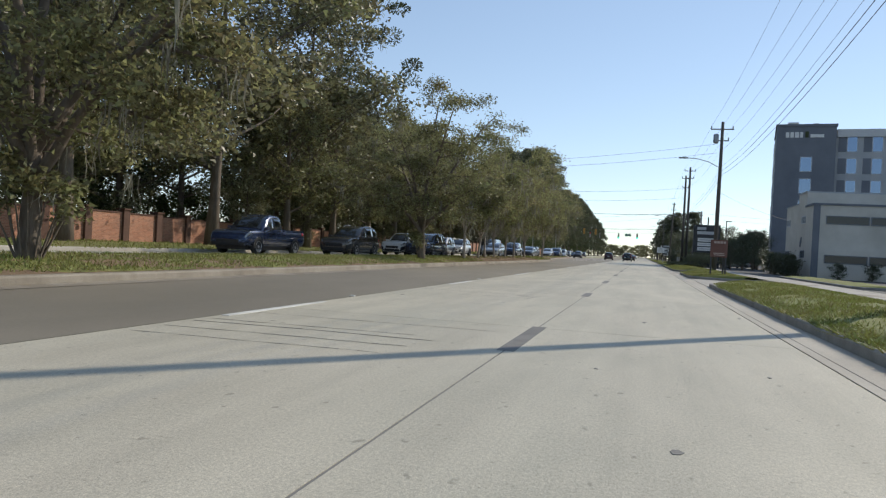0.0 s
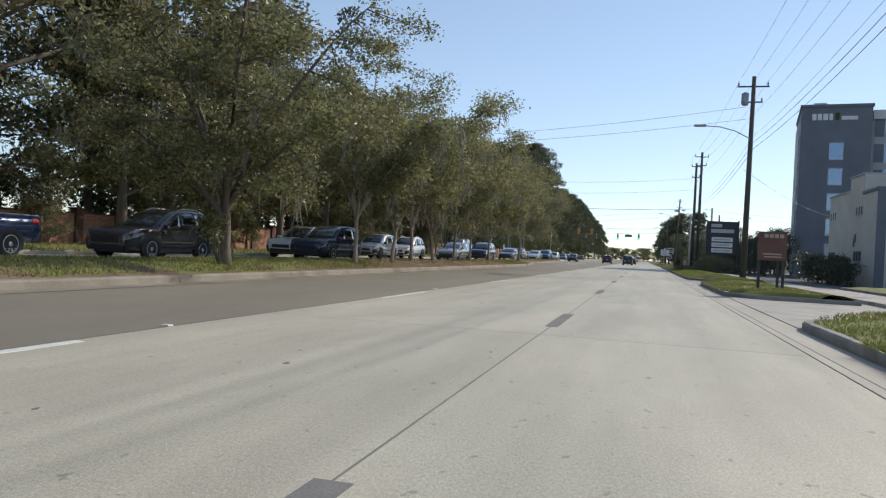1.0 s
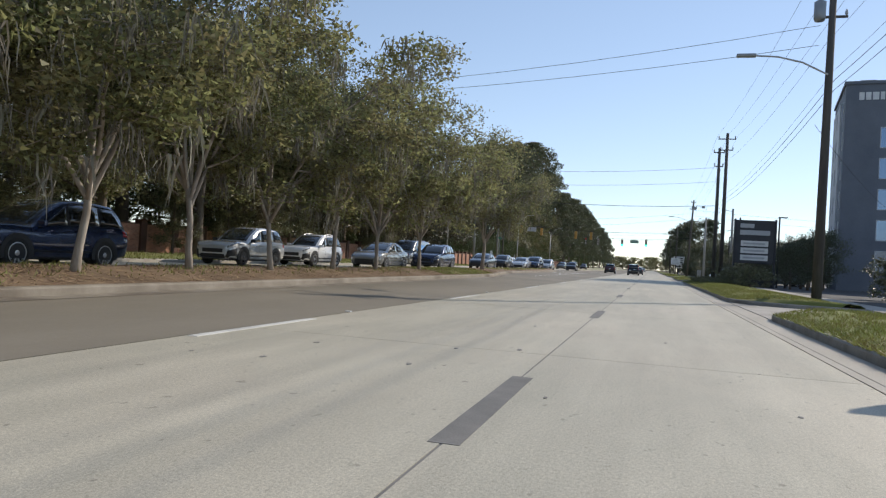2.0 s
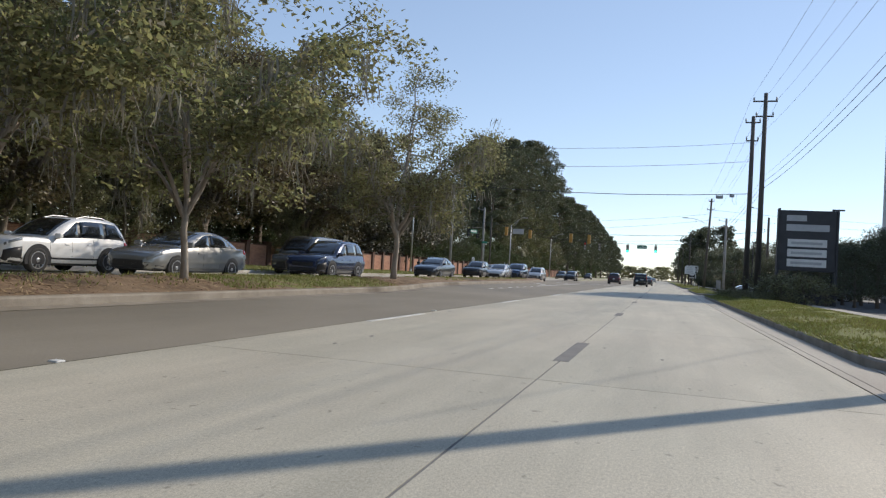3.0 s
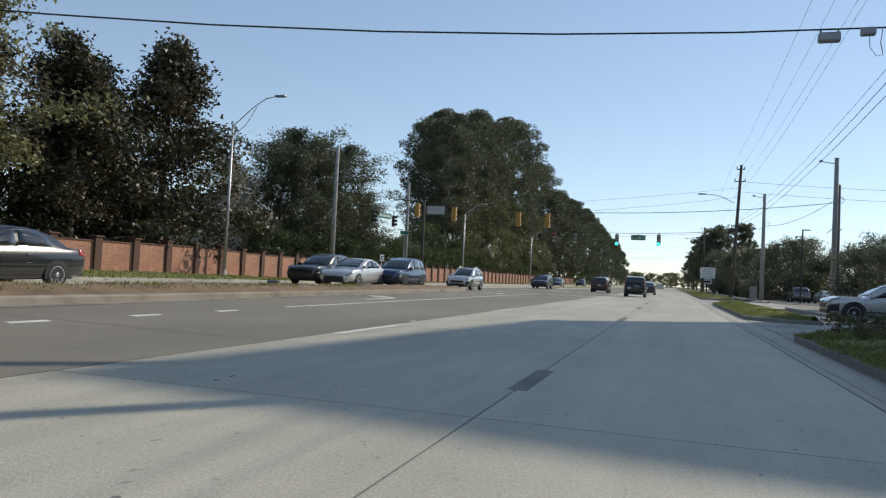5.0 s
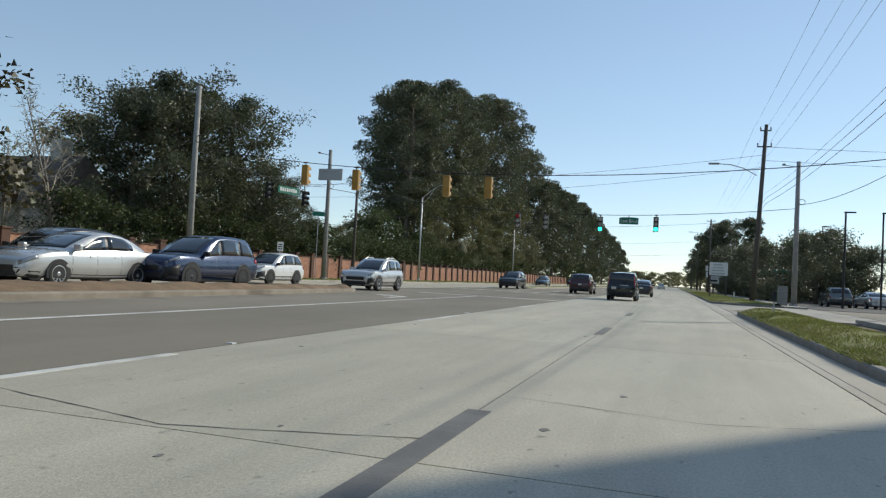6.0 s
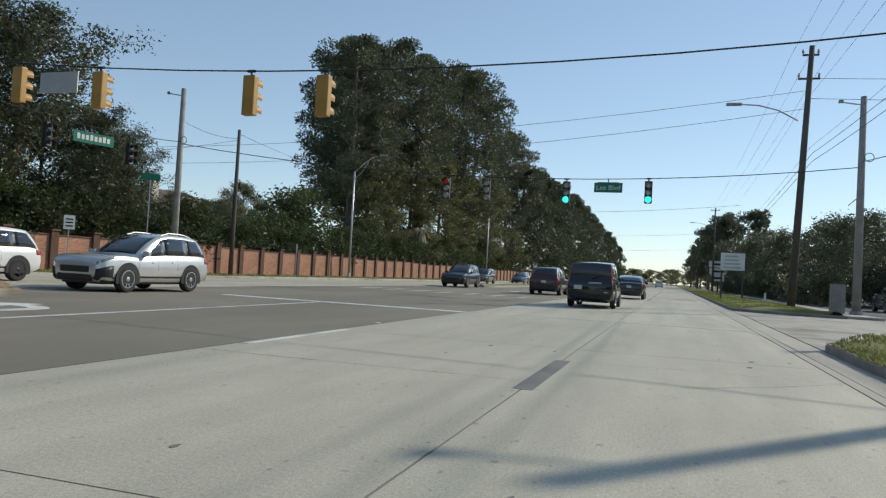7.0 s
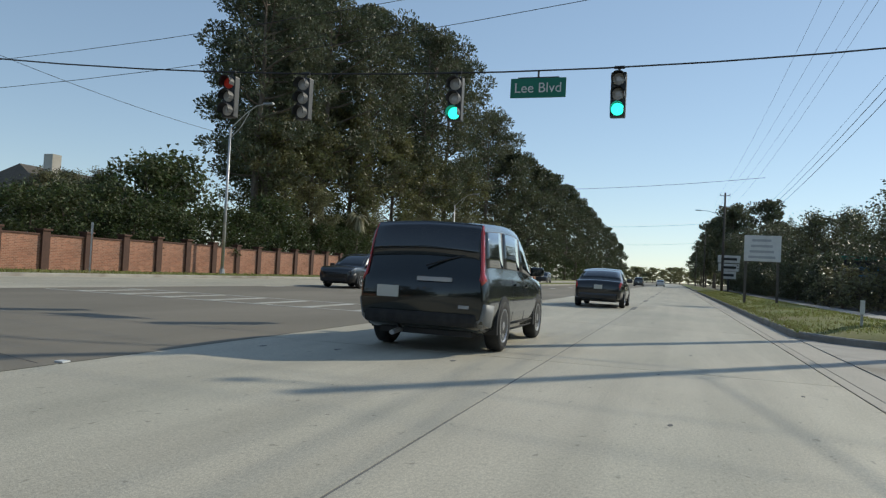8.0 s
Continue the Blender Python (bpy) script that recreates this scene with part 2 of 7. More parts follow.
M["rubber"] = surf("tyre_rubber", (0.018, 0.018, 0.018), (0.035, 0.034, 0.032), 8, 0.85, 0.2, fine=40)
M["rim"] = plain("alloy", (0.55, 0.55, 0.56), 0.3, 0.9)
M["rim_dark"] = plain("dark_alloy", (0.06, 0.06, 0.065), 0.35, 0.8)
M["glass"] = plain("tinted_glass", (0.012, 0.014, 0.016), 0.04, 0.0, coat=1.0)
M["head"] = plain("headlamp_lens", (0.30, 0.32, 0.34), 0.08, 0.5, coat=1.0)
M["tail"] = plain("tail_lens", (0.42, 0.015, 0.012), 0.15, 0.0, coat=1.0)
M["plate"] = plain("plate", (0.55, 0.55, 0.5), 0.5)
M["chrome"] = plain("chrome", (0.7, 0.7, 0.7), 0.12, 1.0)
M["sig_yellow"] = surf("signal_yellow", (0.34, 0.18, 0.03), (0.42, 0.23, 0.045), 4, 0.5, 0.05)
M["sig_black"] = surf("signal_black", (0.02, 0.02, 0.02), (0.035, 0.035, 0.035), 4, 0.5, 0.05)
M["green_lit"] = plain("green_lamp", (0.05, 0.95, 0.62), 0.3, emit=3.0)
M["red_lit"] = plain("red_lamp", (0.55, 0.04, 0.025), 0.3, emit=0.08)
# pale colour stands in for light reflected by the unlit lenses
M["lens_off"] = plain("lens_unlit", (0.50, 0.48, 0.45), 0.2, coat=1.0)
M["lens_dark"] = plain("lens_dark", (0.06, 0.03, 0.025), 0.15, coat=1.0)
M["sign_green"] = plain("sign_green", (0.005, 0.16, 0.10), 0.45)
M["sign_white"] = surf("sign_white", (0.62, 0.62, 0.60), (0.72, 0.72, 0.70), 2, 0.5, 0.03)
M["sign_grey"] = surf("sign_back", (0.38, 0.39, 0.40), (0.46, 0.47, 0.48), 2, 0.5, 0.03, metal=0.3)
M["sign_black"] = surf("sign_black", (0.025, 0.027, 0.032), (0.04, 0.042, 0.048), 1.5, 0.55, 0.05)
M["sign_orange"] = surf("sign_rust", (0.115, 0.05, 0.038), (0.15, 0.066, 0.05), 1.5, 0.6, 0.05)
M["stucco"] = surf("stucco_cream", (0.52, 0.49, 0.43), (0.60, 0.57, 0.51), 0.6, 0.9, 0.15, fine=30, c3=(0.45, 0.42, 0.36))
M["hotel_dark"] = surf("hotel_panel_dark", (0.122, 0.136, 0.162), (0.158, 0.173, 0.20), 0.3, 0.7, 0.05, fine=8)
M["hotel_light"] = surf("hotel_panel_light", (0.50, 0.51, 0.52), (0.58, 0.58, 0.58), 0.3, 0.8, 0.05, fine=8)
M["hotel_mid"] = surf("hotel_panel_mid", (0.34, 0.35, 0.36), (0.40, 0.41, 0.42), 0.3, 0.8, 0.05, fine=8)
M["window"] = plain("window_glass", (0.16, 0.23, 0.34), 0.08, 0.7, coat=0.6)
M["window_dark"] = plain("dark_window_glass", (0.03, 0.036, 0.04), 0.15)
M["lamp_grey"] = plain("lamp_housing", (0.30, 0.31, 0.32), 0.45, 0.4)
M["roof_tile"] = surf("roof_shingle", (0.10, 0.085, 0.07), (0.15, 0.125, 0.10), 2, 0.9, 0.3, fine=20)

M["livery_blue"] = plain("livery_blue", (0.06, 0.22, 0.45), 0.3)
M["livery_red"] = plain("livery_red", (0.42, 0.04, 0.03), 0.3)
M["sign_faded"] = plain("faded_letter", (0.38, 0.30, 0.26), 0.6)
M["cladding"] = surf("bumper_plastic", (0.16, 0.165, 0.165), (0.21, 0.215, 0.215), 3, 0.55, 0.1, fine=60)

# ---- building helpers ----
def thing(name, loc, label, category, group="", kind="", rz=0.0):
    ob = new(name)
    ob.empty_display_size = 0.2
    ob.matrix_basis = pose(*loc, 0, 0, rz)
    return tagged(ob, label, category, group, kind)


def finish(me, material, smooth):
    me.materials.append(material)
    if smooth:
        me.shade_smooth()
    me.update()
    return me


def part(name, bm, material, parent=None, label="", smooth=False):
    """Links a bmesh as one mesh object under a thing or a part."""
    me = bpy.data.meshes.new(name)
    bmesh.ops.recalc_face_normals(bm, faces=bm.faces)
    bm.to_mesh(me)
    bm.free()
    ob = new(name, finish(me, material, smooth))
    ob.parent = parent
    return tagged(ob, label)


def shared(name, me, parent, m):
    ob = new(name, me)
    ob.parent = parent
    ob.matrix_basis = m
    return ob


def box(bm, x0, x1, y0, y1, z0, z1, bevel=0.0):
    v = [bm.verts.new((x, y, z)) for z in (z0, z1) for y in (y0, y1) for x in (x0, x1)]
    fs = [bm.faces.new([v[i] for i in q]) for q in ((0, 2, 3, 1), (4, 5, 7, 6), (0, 1, 5, 4), (2, 6, 7, 3), (0, 4, 6, 2), (1, 3, 7, 5))]
    if bevel > 0:
        es = list({e for f in fs for e in f.edges})
        bmesh.ops.bevel(bm, geom=es, offset=bevel, segments=2, affect="EDGES", profile=0.6)
    return bm


def boxes(*rows, bevel=0.0):
    bm = bmesh.new()
    for r in rows:
        box(bm, *r, bevel=bevel)
    return bm


def tube(bm, pts, radii, n=8, cap=True, stem=None):
    """A round tube along a line of points; it grows out of the nearest ring of stem (rings of a parent limb), and adds its own rings to it."""
    pts = [Vector(p) for p in pts]
    rings = []
    for i, p in enumerate(pts):
        d = (pts[min(i + 1, len(pts) - 1)] - pts[max(i - 1, 0)]).normalized()
        a = d.orthogonal().normalized() if abs(d.z) > 0.9 else d.cross(Vector((0, 0, 1))).normalized()
        if abs(d.z) > 0.9:
            a = (Vector((1, 0, 0)) - d * d.x).normalized()
        b = d.cross(a)
        r = radii[i] if isinstance(radii, (list, tuple)) else radii
        rings.append([bm.verts.new(p + (a * math.cos(k * math.tau / n) + b * math.sin(k * math.tau / n)) * r) for k in range(n)])
    for r0, r1 in zip(rings, rings[1:]):
        for k in range(n):
            bm.faces.new((r0[k], r0[(k + 1) % n], r1[(k + 1) % n], r1[k]))
    if cap:
        bm.faces.new(rings[0][::-1])
        bm.faces.new(rings[-1])
    if stem is not None:
        if stem:
            near = min(stem, key=lambda q: (q[0].co - pts[0]).length_squared)
            bm.faces.new((rings[0][0], rings[0][1], near[0]))
        stem.extend(rings)
    return bm


def tubes(*rows, n=8):
    bm = bmesh.new()
    for pts, r in rows:
        tube(bm, pts, r, n)
    return bm


def prism(outline, z0, z1, bm=None):
    """A flat plate from a plan outline (counter-clockwise), with thickness."""
    bm = bm or bmesh.new()
    lo = [bm.verts.new((x, y, z0)) for x, y in outline]
    hi = [bm.verts.new((x, y, z1)) for x, y in outline]
    bm.faces.new(lo[::-1])
    bm.faces.new(hi)
    n = len(outline)
    for i in range(n):
        bm.faces.new((lo[i], lo[(i + 1) % n], hi[(i + 1) % n], hi[i]))
    return bm


def arc(cx, cy, r, a0, a1, n=8):
    return [(cx + r * math.cos(radians(a0 + (a1 - a0) * i / n)), cy + r * math.sin(radians(a0 + (a1 - a0) * i / n))) for i in range(n + 1)]


def sag(a, b, drop, n=14):
    """Points of a hanging wire from a to b."""
    a, b = Vector(a), Vector(b)
    return [a.lerp(b, i / n) - Vector((0, 0, drop * 4 * (i / n) * (1 - i / n))) for i in range(n + 1)]

# ---- ground, road, kerbs, verges ----
X_JOINT, X_EDGE, X_GUTTER, X_KERB = -1.33, -5.35, 2.01, 2.66
Y0, Y1 = -30.0, 620.0


def fade(y, a=116.0, b=146.0):
    u = min(1.0, max(0.0, (y - a) / (b - a)))
    return 1 - u * u * (3 - 2 * u)


def ground_z(x, y):
    """Height of the paved ground: the left half climbs to the median, then falls away; level past the crossing."""
    f = fade(y)
    near, far, back = shift(-17.0, y), far_edge(y), wall_x(y)
    if x >= X_EDGE:
        return 0.0
    if x >= near:
        return 0.035 * f * (X_EDGE - x)
    top = 0.035 * f * (X_EDGE - near)
    if x >= far:
        return top + (0.2 * f - top) * (near - x) / (near - far)
    u = min(1.0, (far - x) / (far - back))
    return 0.2 * f + (0.08 * f) * u


def shift(x, y):
    """Distance across the road of a line drawn for level ground, on the climbing ground."""
    s = 0.035 * fade(y)
    return x if x > X_EDGE else x * (1.07 - s * X_EDGE) / (1.07 - s * x)


def far_edge(y):
    return -24.2 + 4.5 * fade(y)


def wall_x(y):
    return -28.2 + 1.4 * fade(y)


def lay(ob):
    """Lift a flat mesh onto the climbing ground."""
    for v in ob.data.vertices:
        v.co.z += ground_z(v.co.x, v.co.y)
    return ob


ground = tagged(part("ground", boxes((-1500, 1500, -1500, 2600, -0.5, -0.06)), M["earth"]), "flat brownish earth reaching the horizon", "ground", kind="structure")

road = thing("road", (0, 0, 0), "wide pale concrete and grey asphalt divided road", "road", kind="structure")
part("bed", boxes((X_EDGE, X_KERB + 0.3, Y0, Y1, -0.055, -0.03)), M["joint"], road, "dark joint bed under the slabs")
part("joint_seal", boxes((X_JOINT - 0.0105, X_JOINT + 0.0105, Y0, Y1, -0.029, -0.004)), M["scar"], road, "grey sealant between the lanes")


def asphalt_sheet():
    bm = bmesh.new()
    ys = [Y0 + i * 2.0 for i in range(int((Y1 - Y0) / 2) + 1)]
    grid = []
    for y in ys:
        xs = (far_edge(y) - 0.1, shift(-17.0, y), shift(-12.0, y), shift(-9.0, y), X_EDGE)
        grid.append([bm.verts.new((x, y, ground_z(x, y) - (0.004 if x < X_EDGE else -0.002))) for x in xs])
    for r0, r1 in zip(grid, grid[1:]):
        for i in range(4):
            bm.faces.new((r0[i], r0[i + 1], r1[i + 1], r1[i]))
    return bm


part("asphalt", asphalt_sheet(), M["asphalt"], road, "worn grey asphalt lane")
# gutter pans beside the kerb: a narrow strip, a shallow groove, and the pan itself
part("gutter", boxes((X_GUTTER + 0.014, X_GUTTER + 0.150, Y0, Y1, -0.029, 0.001)), M["gutter_pale"], road, "pale concrete strip beside the gutter")
part("gutter_groove", boxes((X_GUTTER + 0.151, X_GUTTER + 0.175, Y0, Y1, -0.029, -0.006)), M["scar"], road, "narrow grey groove along the gutter")
part("gutter", boxes((X_GUTTER + 0.176, X_KERB + 0.02, Y0, Y1, -0.029, -0.002)), M["gutter_pale"], road, "stained concrete gutter")


def verge_outline(y0, y1, r0=2.4, r1=2.4, x1=7.0, x0=X_KERB):
    """A kerbed grass strip whose ends turn away from the road."""
    pts = arc(x0 + r0, y0 + r0, r0, 270, 180, 8) + arc(x0 + r1, y1 - r1, r1, 180, 90, 8)
    pts += [(x1, y1), (x1, y0)]
    return pts[::-1]


def inset(outline, d):
    """The outline pulled in by d, by the mean of its edges' normals."""
    n, out = len(outline), []
    for i in range(n):
        p, a, b = Vector(outline[i]), Vector(outline[i - 1]), Vector(outline[(i + 1) % n])
        t = ((p - a).normalized() + (b - p).normalized())
        t = t.normalized() if t.length > 1e-6 else Vector((1, 0))
        out.append((p.x - t.y * d, p.y + t.x * d))
    return out


def kerb_ring(outline, w, h, name, parent, material):
    """A kerb of its own thickness along an outline, with a rounded top edge."""
    ins0, ins1 = inset(outline, 0.03), inset(outline, w)
    bm = bmesh.new()
    n = len(outline)
    rows = [[bm.verts.new((x, y, z)) for x, y in o] for o, z in ((outline, -0.05), (outline, h - 0.03), (ins0, h), (ins1, h), (ins1, -0.05))]
    for a, b in zip(rows, rows[1:]):
        for i in range(n):
            bm.faces.new((a[i], a[(i + 1) % n], b[(i + 1) % n], b[i]))
    return part(name, bm, material, parent)


def turf_top(outline, h, name, parent, material, step=0.8, rough=0.05, crown=0.10):
    """Uneven turf that fills an outline: a fan of rings towards a spine, with bumps."""
    bm = bmesh.new()
    xs = [p[0] for p in outline]
    ys = [p[1] for p in outline]
    x0, x1, y0, y1 = min(xs), max(xs), min(ys), max(ys)

    def span(y):
        hits = []
        n = len(outline)
        for i in range(n):
            (ax, ay), (bx, by) = outline[i], outline[(i + 1) % n]
            if (ay <= y < by) or (by <= y < ay):
                hits.append(ax + (bx - ax) * (y - ay) / (by - ay))
        return (min(hits), max(hits)) if len(hits) > 1 else None
    rows = []
    ny = max(6, int((y1 - y0) / step))
    for i in range(ny + 1):
        y = y0 + 0.02 + (y1 - y0 - 0.04) * i / ny
        s = span(y)
        if not s:
            continue
        row = []
        for k in range(9):
            u = k / 8
            x = s[0] + (s[1] - s[0]) * u
            edge = min(u, 1 - u) * 2
            z = h - 0.015 + crown * min(1, edge * 1.6) * 0.8 + rough * edge * noise.noise(Vector((x * 0.9, y * 0.9, 3))) + 0.4 * rough * noise.noise(Vector((x * 4, y * 4, 9)))
            row.append(bm.verts.new((x, y, z)))
        rows.append(row)
    for r0, r1 in zip(rows, rows[1:]):
        for k in range(8):
            bm.faces.new((r0[k], r0[k + 1], r1[k + 1], r1[k]))
    return part(name, bm, material, parent, smooth=True)


def grass_blades(name, outline, density, h, size, seed, parent, material, lie=0.0):
    """Many single blades over an outline, denser in tufts."""
    r = np.random.RandomState(seed)
    xs, ys = [p[0] for p in outline], [p[1] for p in outline]
    n = int((max(xs) - min(xs)) * (max(ys) - min(ys)) * density)
    px = r.uniform(min(xs), max(xs), n)
    py = r.uniform(min(ys), max(ys), n)
    inside = np.zeros(n, bool)
    m = len(outline)
    for i in range(m):
        (ax, ay), (bx, by) = outline[i], outline[(i + 1) % m]
        if ay == by:
            continue
        c = ((ay > py) != (by > py)) & (px < (bx - ax) * (py - ay) / (by - ay) + ax)
        inside ^= c
    patch = np.sin(px * 1.7 + np.sin(py * 0.9) * 2) + np.sin(py * 1.1 + px) + r.uniform(-1.6, 1.6, n)
    inside &= patch > -0.9
    px, py = px[inside], py[inside]
    n = len(px)
    a = r.uniform(0, math.tau, n)
    hh = size * r.uniform(0.5, 1.4, n)
    w = size * 0.22
    lean = r.normal(0, 0.5 + lie, (n, 2)) * hh[:, None]
    hh = hh * (1 - 0.7 * lie)
    v = np.zeros((n, 3, 3))
    v[:, 0] = np.stack([px - np.cos(a) * w, py - np.sin(a) * w, np.full(n, h)], 1)
    v[:, 1] = np.stack([px + np.cos(a) * w, py + np.sin(a) * w, np.full(n, h)], 1)
    v[:, 2] = np.stack([px + lean[:, 0], py + lean[:, 1], h + hh], 1)
    me = bpy.data.meshes.new(name)
    me.from_pydata(v.reshape(-1, 3).tolist(), [], np.arange(n * 3).reshape(n, 3).tolist())
    ob = new(name, finish(me, material, False))
    ob.parent = parent
    return tagged(ob, kind="stuff")


def over_turf(ob, outline):
    """Blades lifted onto the crown of their turf."""
    x0, x1 = min(p[0] for p in outline), max(p[0] for p in outline)
    for v in ob.data.vertices:
        u = min(max((v.co.x - x0) / (x1 - x0), 0), 1)
        v.co.z += 0.137 + 0.16 * min(1, min(u, 1 - u) * 3.2)
    return ob


# verges along the near side, parted by driveways and a side street
VERGES = [(-30, 33.0, 2.0, 2.2), (42.3, 56.5, 1.5, 2.0), (63.0, 108.6, 2.4, 2.0), (116.5, 141.6, 1.6, 1.6), (159.5, 240.0, 3.0, 2.5), (248.0, 600.0, 2.0, 2.0)]
for k, (ya, yb, ra, rb) in enumerate(VERGES):
    vg = thing("verge", (0, 0, 0), "mown grass verge behind a grey concrete kerb", "grass verge", "verges along the road", "structure")
    o = verge_outline(ya, yb, ra, rb, 5.0 if ya == 116.5 else 6.5 if ya == 42.3 else 7.0)
    kerb_ring(o, 0.16, 0.15, "kerb", vg, M["kerb_dark"])
    oi = inset(o, 0.15)
    turf_top(oi, 0.15, "turf", vg, M["turf"], 0.5, 0.12, 0.2)
    if yb < 245:
        over_turf(grass_blades("grass", oi, 330 if yb < 145 else 110, 0.0, 0.062, 20 + k, vg, M["blade"]), oi)
        far_end = 27.5 if k == 0 else yb - 2.0
        rim = [(X_KERB + 0.03, ya + 2.2), (X_KERB + 0.62, ya + 2.2), (X_KERB + 0.62, far_end), (X_KERB + 0.03, far_end)]
        grass_blades("grass", rim, 1000 if yb < 145 else 200, 0.13, 0.115, 50 + k, vg, M["blade"], 0.4)

# driveway aprons and the pavement behind the verge
for ya, yb in ((33.0, 42.3), (56.5, 63.0), (108.6, 116.5), (121.0, 126.0), (141.6, 159.5), (240.0, 248.0)):
    ap = boxes((X_KERB + 0.02 if ya != 121.0 else 5.0, 9.0, ya - 2.6, yb + 2.6, -0.05, 0.012))
    tagged(part("driveway", ap, M["concrete_old"]), "worn pale concrete driveway apron", "driveway", kind="structure")
tagged(part("driveway", boxes((8.52, 10.2, 28, 63, -0.05, 0.045)), M["concrete_old"]), "pale concrete drive beside the parking lot", "driveway", kind="structure")
island = thing("verge", (0, 0, 0), "kerbed grass island before an office building", "grass verge", "verges along the road", "structure")
o_isl = verge_outline(40.0, 62.0, 1.2, 1.2, 13.4, 10.3)
kerb_ring(o_isl, 0.16, 0.17, "kerb", island, M["kerb_dark"])
turf_top(inset(o_isl, 0.15), 0.17, "turf", island, M["turf"], 0.8, 0.08, 0.12)
walk_bm = bmesh.new()
for i in range(-10, 115):
    if 140 < i * 2.0 + 1 < 160 or 118 < i * 2.0 + 1 < 128:
        continue
    box(walk_bm, 7.02, 8.5, i * 2.0 + 0.012, i * 2.0 + 1.988, -0.05, 0.13)
tagged(part("pavement", walk_bm, M["concrete_old"]), "pale concrete pavement behind the grass verge", "pavement", kind="structure")
tagged(part("parking_lot", boxes((8.5, 90, -30, 139, -0.055, 0.03), (9.0, 90, 160, 330, -0.055, 0.03)), M["lot"]), "dark asphalt parking lot", "parking lot", kind="structure")
tagged(part("side_street", boxes((9.0, 140, 140.0, 159.5, -0.055, 0.02)), M["asphalt"]), "asphalt side street joining the road", "side street", kind="structure")

# the median: wide with trees, then narrowing for a turning lane
med = thing("median", (0, 0, 0), "raised median with leaf litter and grass behind a concrete kerb", "median", kind="structure")
MED_X = -10.35
o_flat = [(-17.0, -28), (MED_X - 1.0, -30), (MED_X, -29), (MED_X, 20), (MED_X, 50), (MED_X, 76), (-10.7, 79), (-11.5, 82.5), (-12.3, 86.5), (-12.75, 92.0), (-12.9, 102), (-13.2, 112), (-13.4, 118), (-13.6, 124), (-13.8, 130), (-14.1, 137.0), (-14.5, 138.2), (-15.1, 138.6), (-15.6, 138.2), (-15.9, 137.0), (-16.3, 130), (-16.5, 124), (-16.9, 116), (-17.0, 100), (-17.0, 60), (-17.0, 20)]
o_med = [(shift(x, y), y) for x, y in o_flat]
lay(kerb_ring(o_med, 0.18, 0.14, "kerb", med, M["kerb_brown"]))
og = inset(o_med, -0.38)
bm = bmesh.new()
ga, gb = [bm.verts.new((x, y, 0.004)) for x, y in o_med], [bm.verts.new((x, y, 0.0035)) for x, y in og]
for i in range(len(o_med)):
    if 1 <= i < 16:
        bm.faces.new((ga[i], ga[(i + 1) % len(o_med)], gb[(i + 1) % len(o_med)], gb[i]))
lay(part("gutter", bm, M["kerb_brown"], med, "pale concrete gutter along the kerb"))
om = inset(o_med, 0.17)
lay(turf_top(om, 0.14, "litter", med, M["soil"], 0.6, 0.10, 0.17))


def mound(ob):
    """Blades follow the mound of the median."""
    for v in ob.data.vertices:
        x, y = v.co.x, v.co.y
        near = -9.3 if y < 78 else -9.3 - 1.35 * min(1, (y - 78) / 12)
        back = shift(-17, y) + 0.2
        u = (x - back) / (near - back)
        edge = max(0.0, min(u, 1 - u) * 2)
        v.co.z += ground_z(x, y) + 0.136 * min(1, edge * 1.6)
    return ob


for ya, yb in ((-27.0, 40.0), (69.5, 79.0)):
    lay(turf_top([(-12.55, ya), (-9.35, ya), (-9.35, yb - 1.5), (-12.55, yb)], 0.15, "turf", med, M["turf"], 0.7, 0.08, 0.17))
mound(grass_blades("grass", [(-12.7, -5), (-9.4, -5), (-9.4, 44), (-12.7, 44)], 240, 0.135, 0.07, 71, med, M["blade"]))
mound(grass_blades("grass", [(-12.7, 44), (-9.8, 44), (-9.8, 68), (-12.7, 68)], 24, 0.135, 0.08, 72, med, M["blade"]))
mound(grass_blades("grass", [(-12.7, 68), (-9.4, 68), (-9.4, 78.5), (-12.7, 78.5)], 230, 0.135, 0.07, 74, med, M["blade"]))
mound(grass_blades("fallen_leaves", [(-12.75, 40), (-9.3, 40), (-9.3, 76), (-10.2, 84), (-12.75, 84)], 190, 0.135, 0.075, 75, med, M["litter"], 1.0))
mound(grass_blades("fallen_leaves", [(-12.75, 0), (-9.3, 0), (-9.3, 40), (-12.75, 40)], 50, 0.135, 0.075, 76, med, M["litter"], 1.0))
mound(grass_blades("grass", [(-12.6, 86), (-10.8, 86), (-11.0, 100), (-11.3, 116), (-12.6, 116)], 90, 0.13, 0.07, 73, med, M["blade"]))
o_med2 = [(-15.2, 182.6), (-14.9, 182), (-14.3, 182), (-13.9, 183), (-13.6, 200), (-13.0, 260), (-13, 600), (-16.9, 600), (-16.9, 230), (-16.2, 200)]
med2 = thing("median", (0, 0, 0), "far median of grass behind a kerb", "median", kind="structure")
kerb_ring(o_med2, 0.2, 0.14, "kerb", med2, M["concrete_old"])
turf_top(inset(o_med2, 0.19), 0.14, "turf", med2, M["turf"], 3.0)

# far verge up to the brick wall, and the ground behind the wall
fv = thing("verge", (0, 0, 0), "grass strip below a brick garden wall", "grass verge", kind="structure")
STATIONS = [-30 + 4.0 * i for i in range(163)]


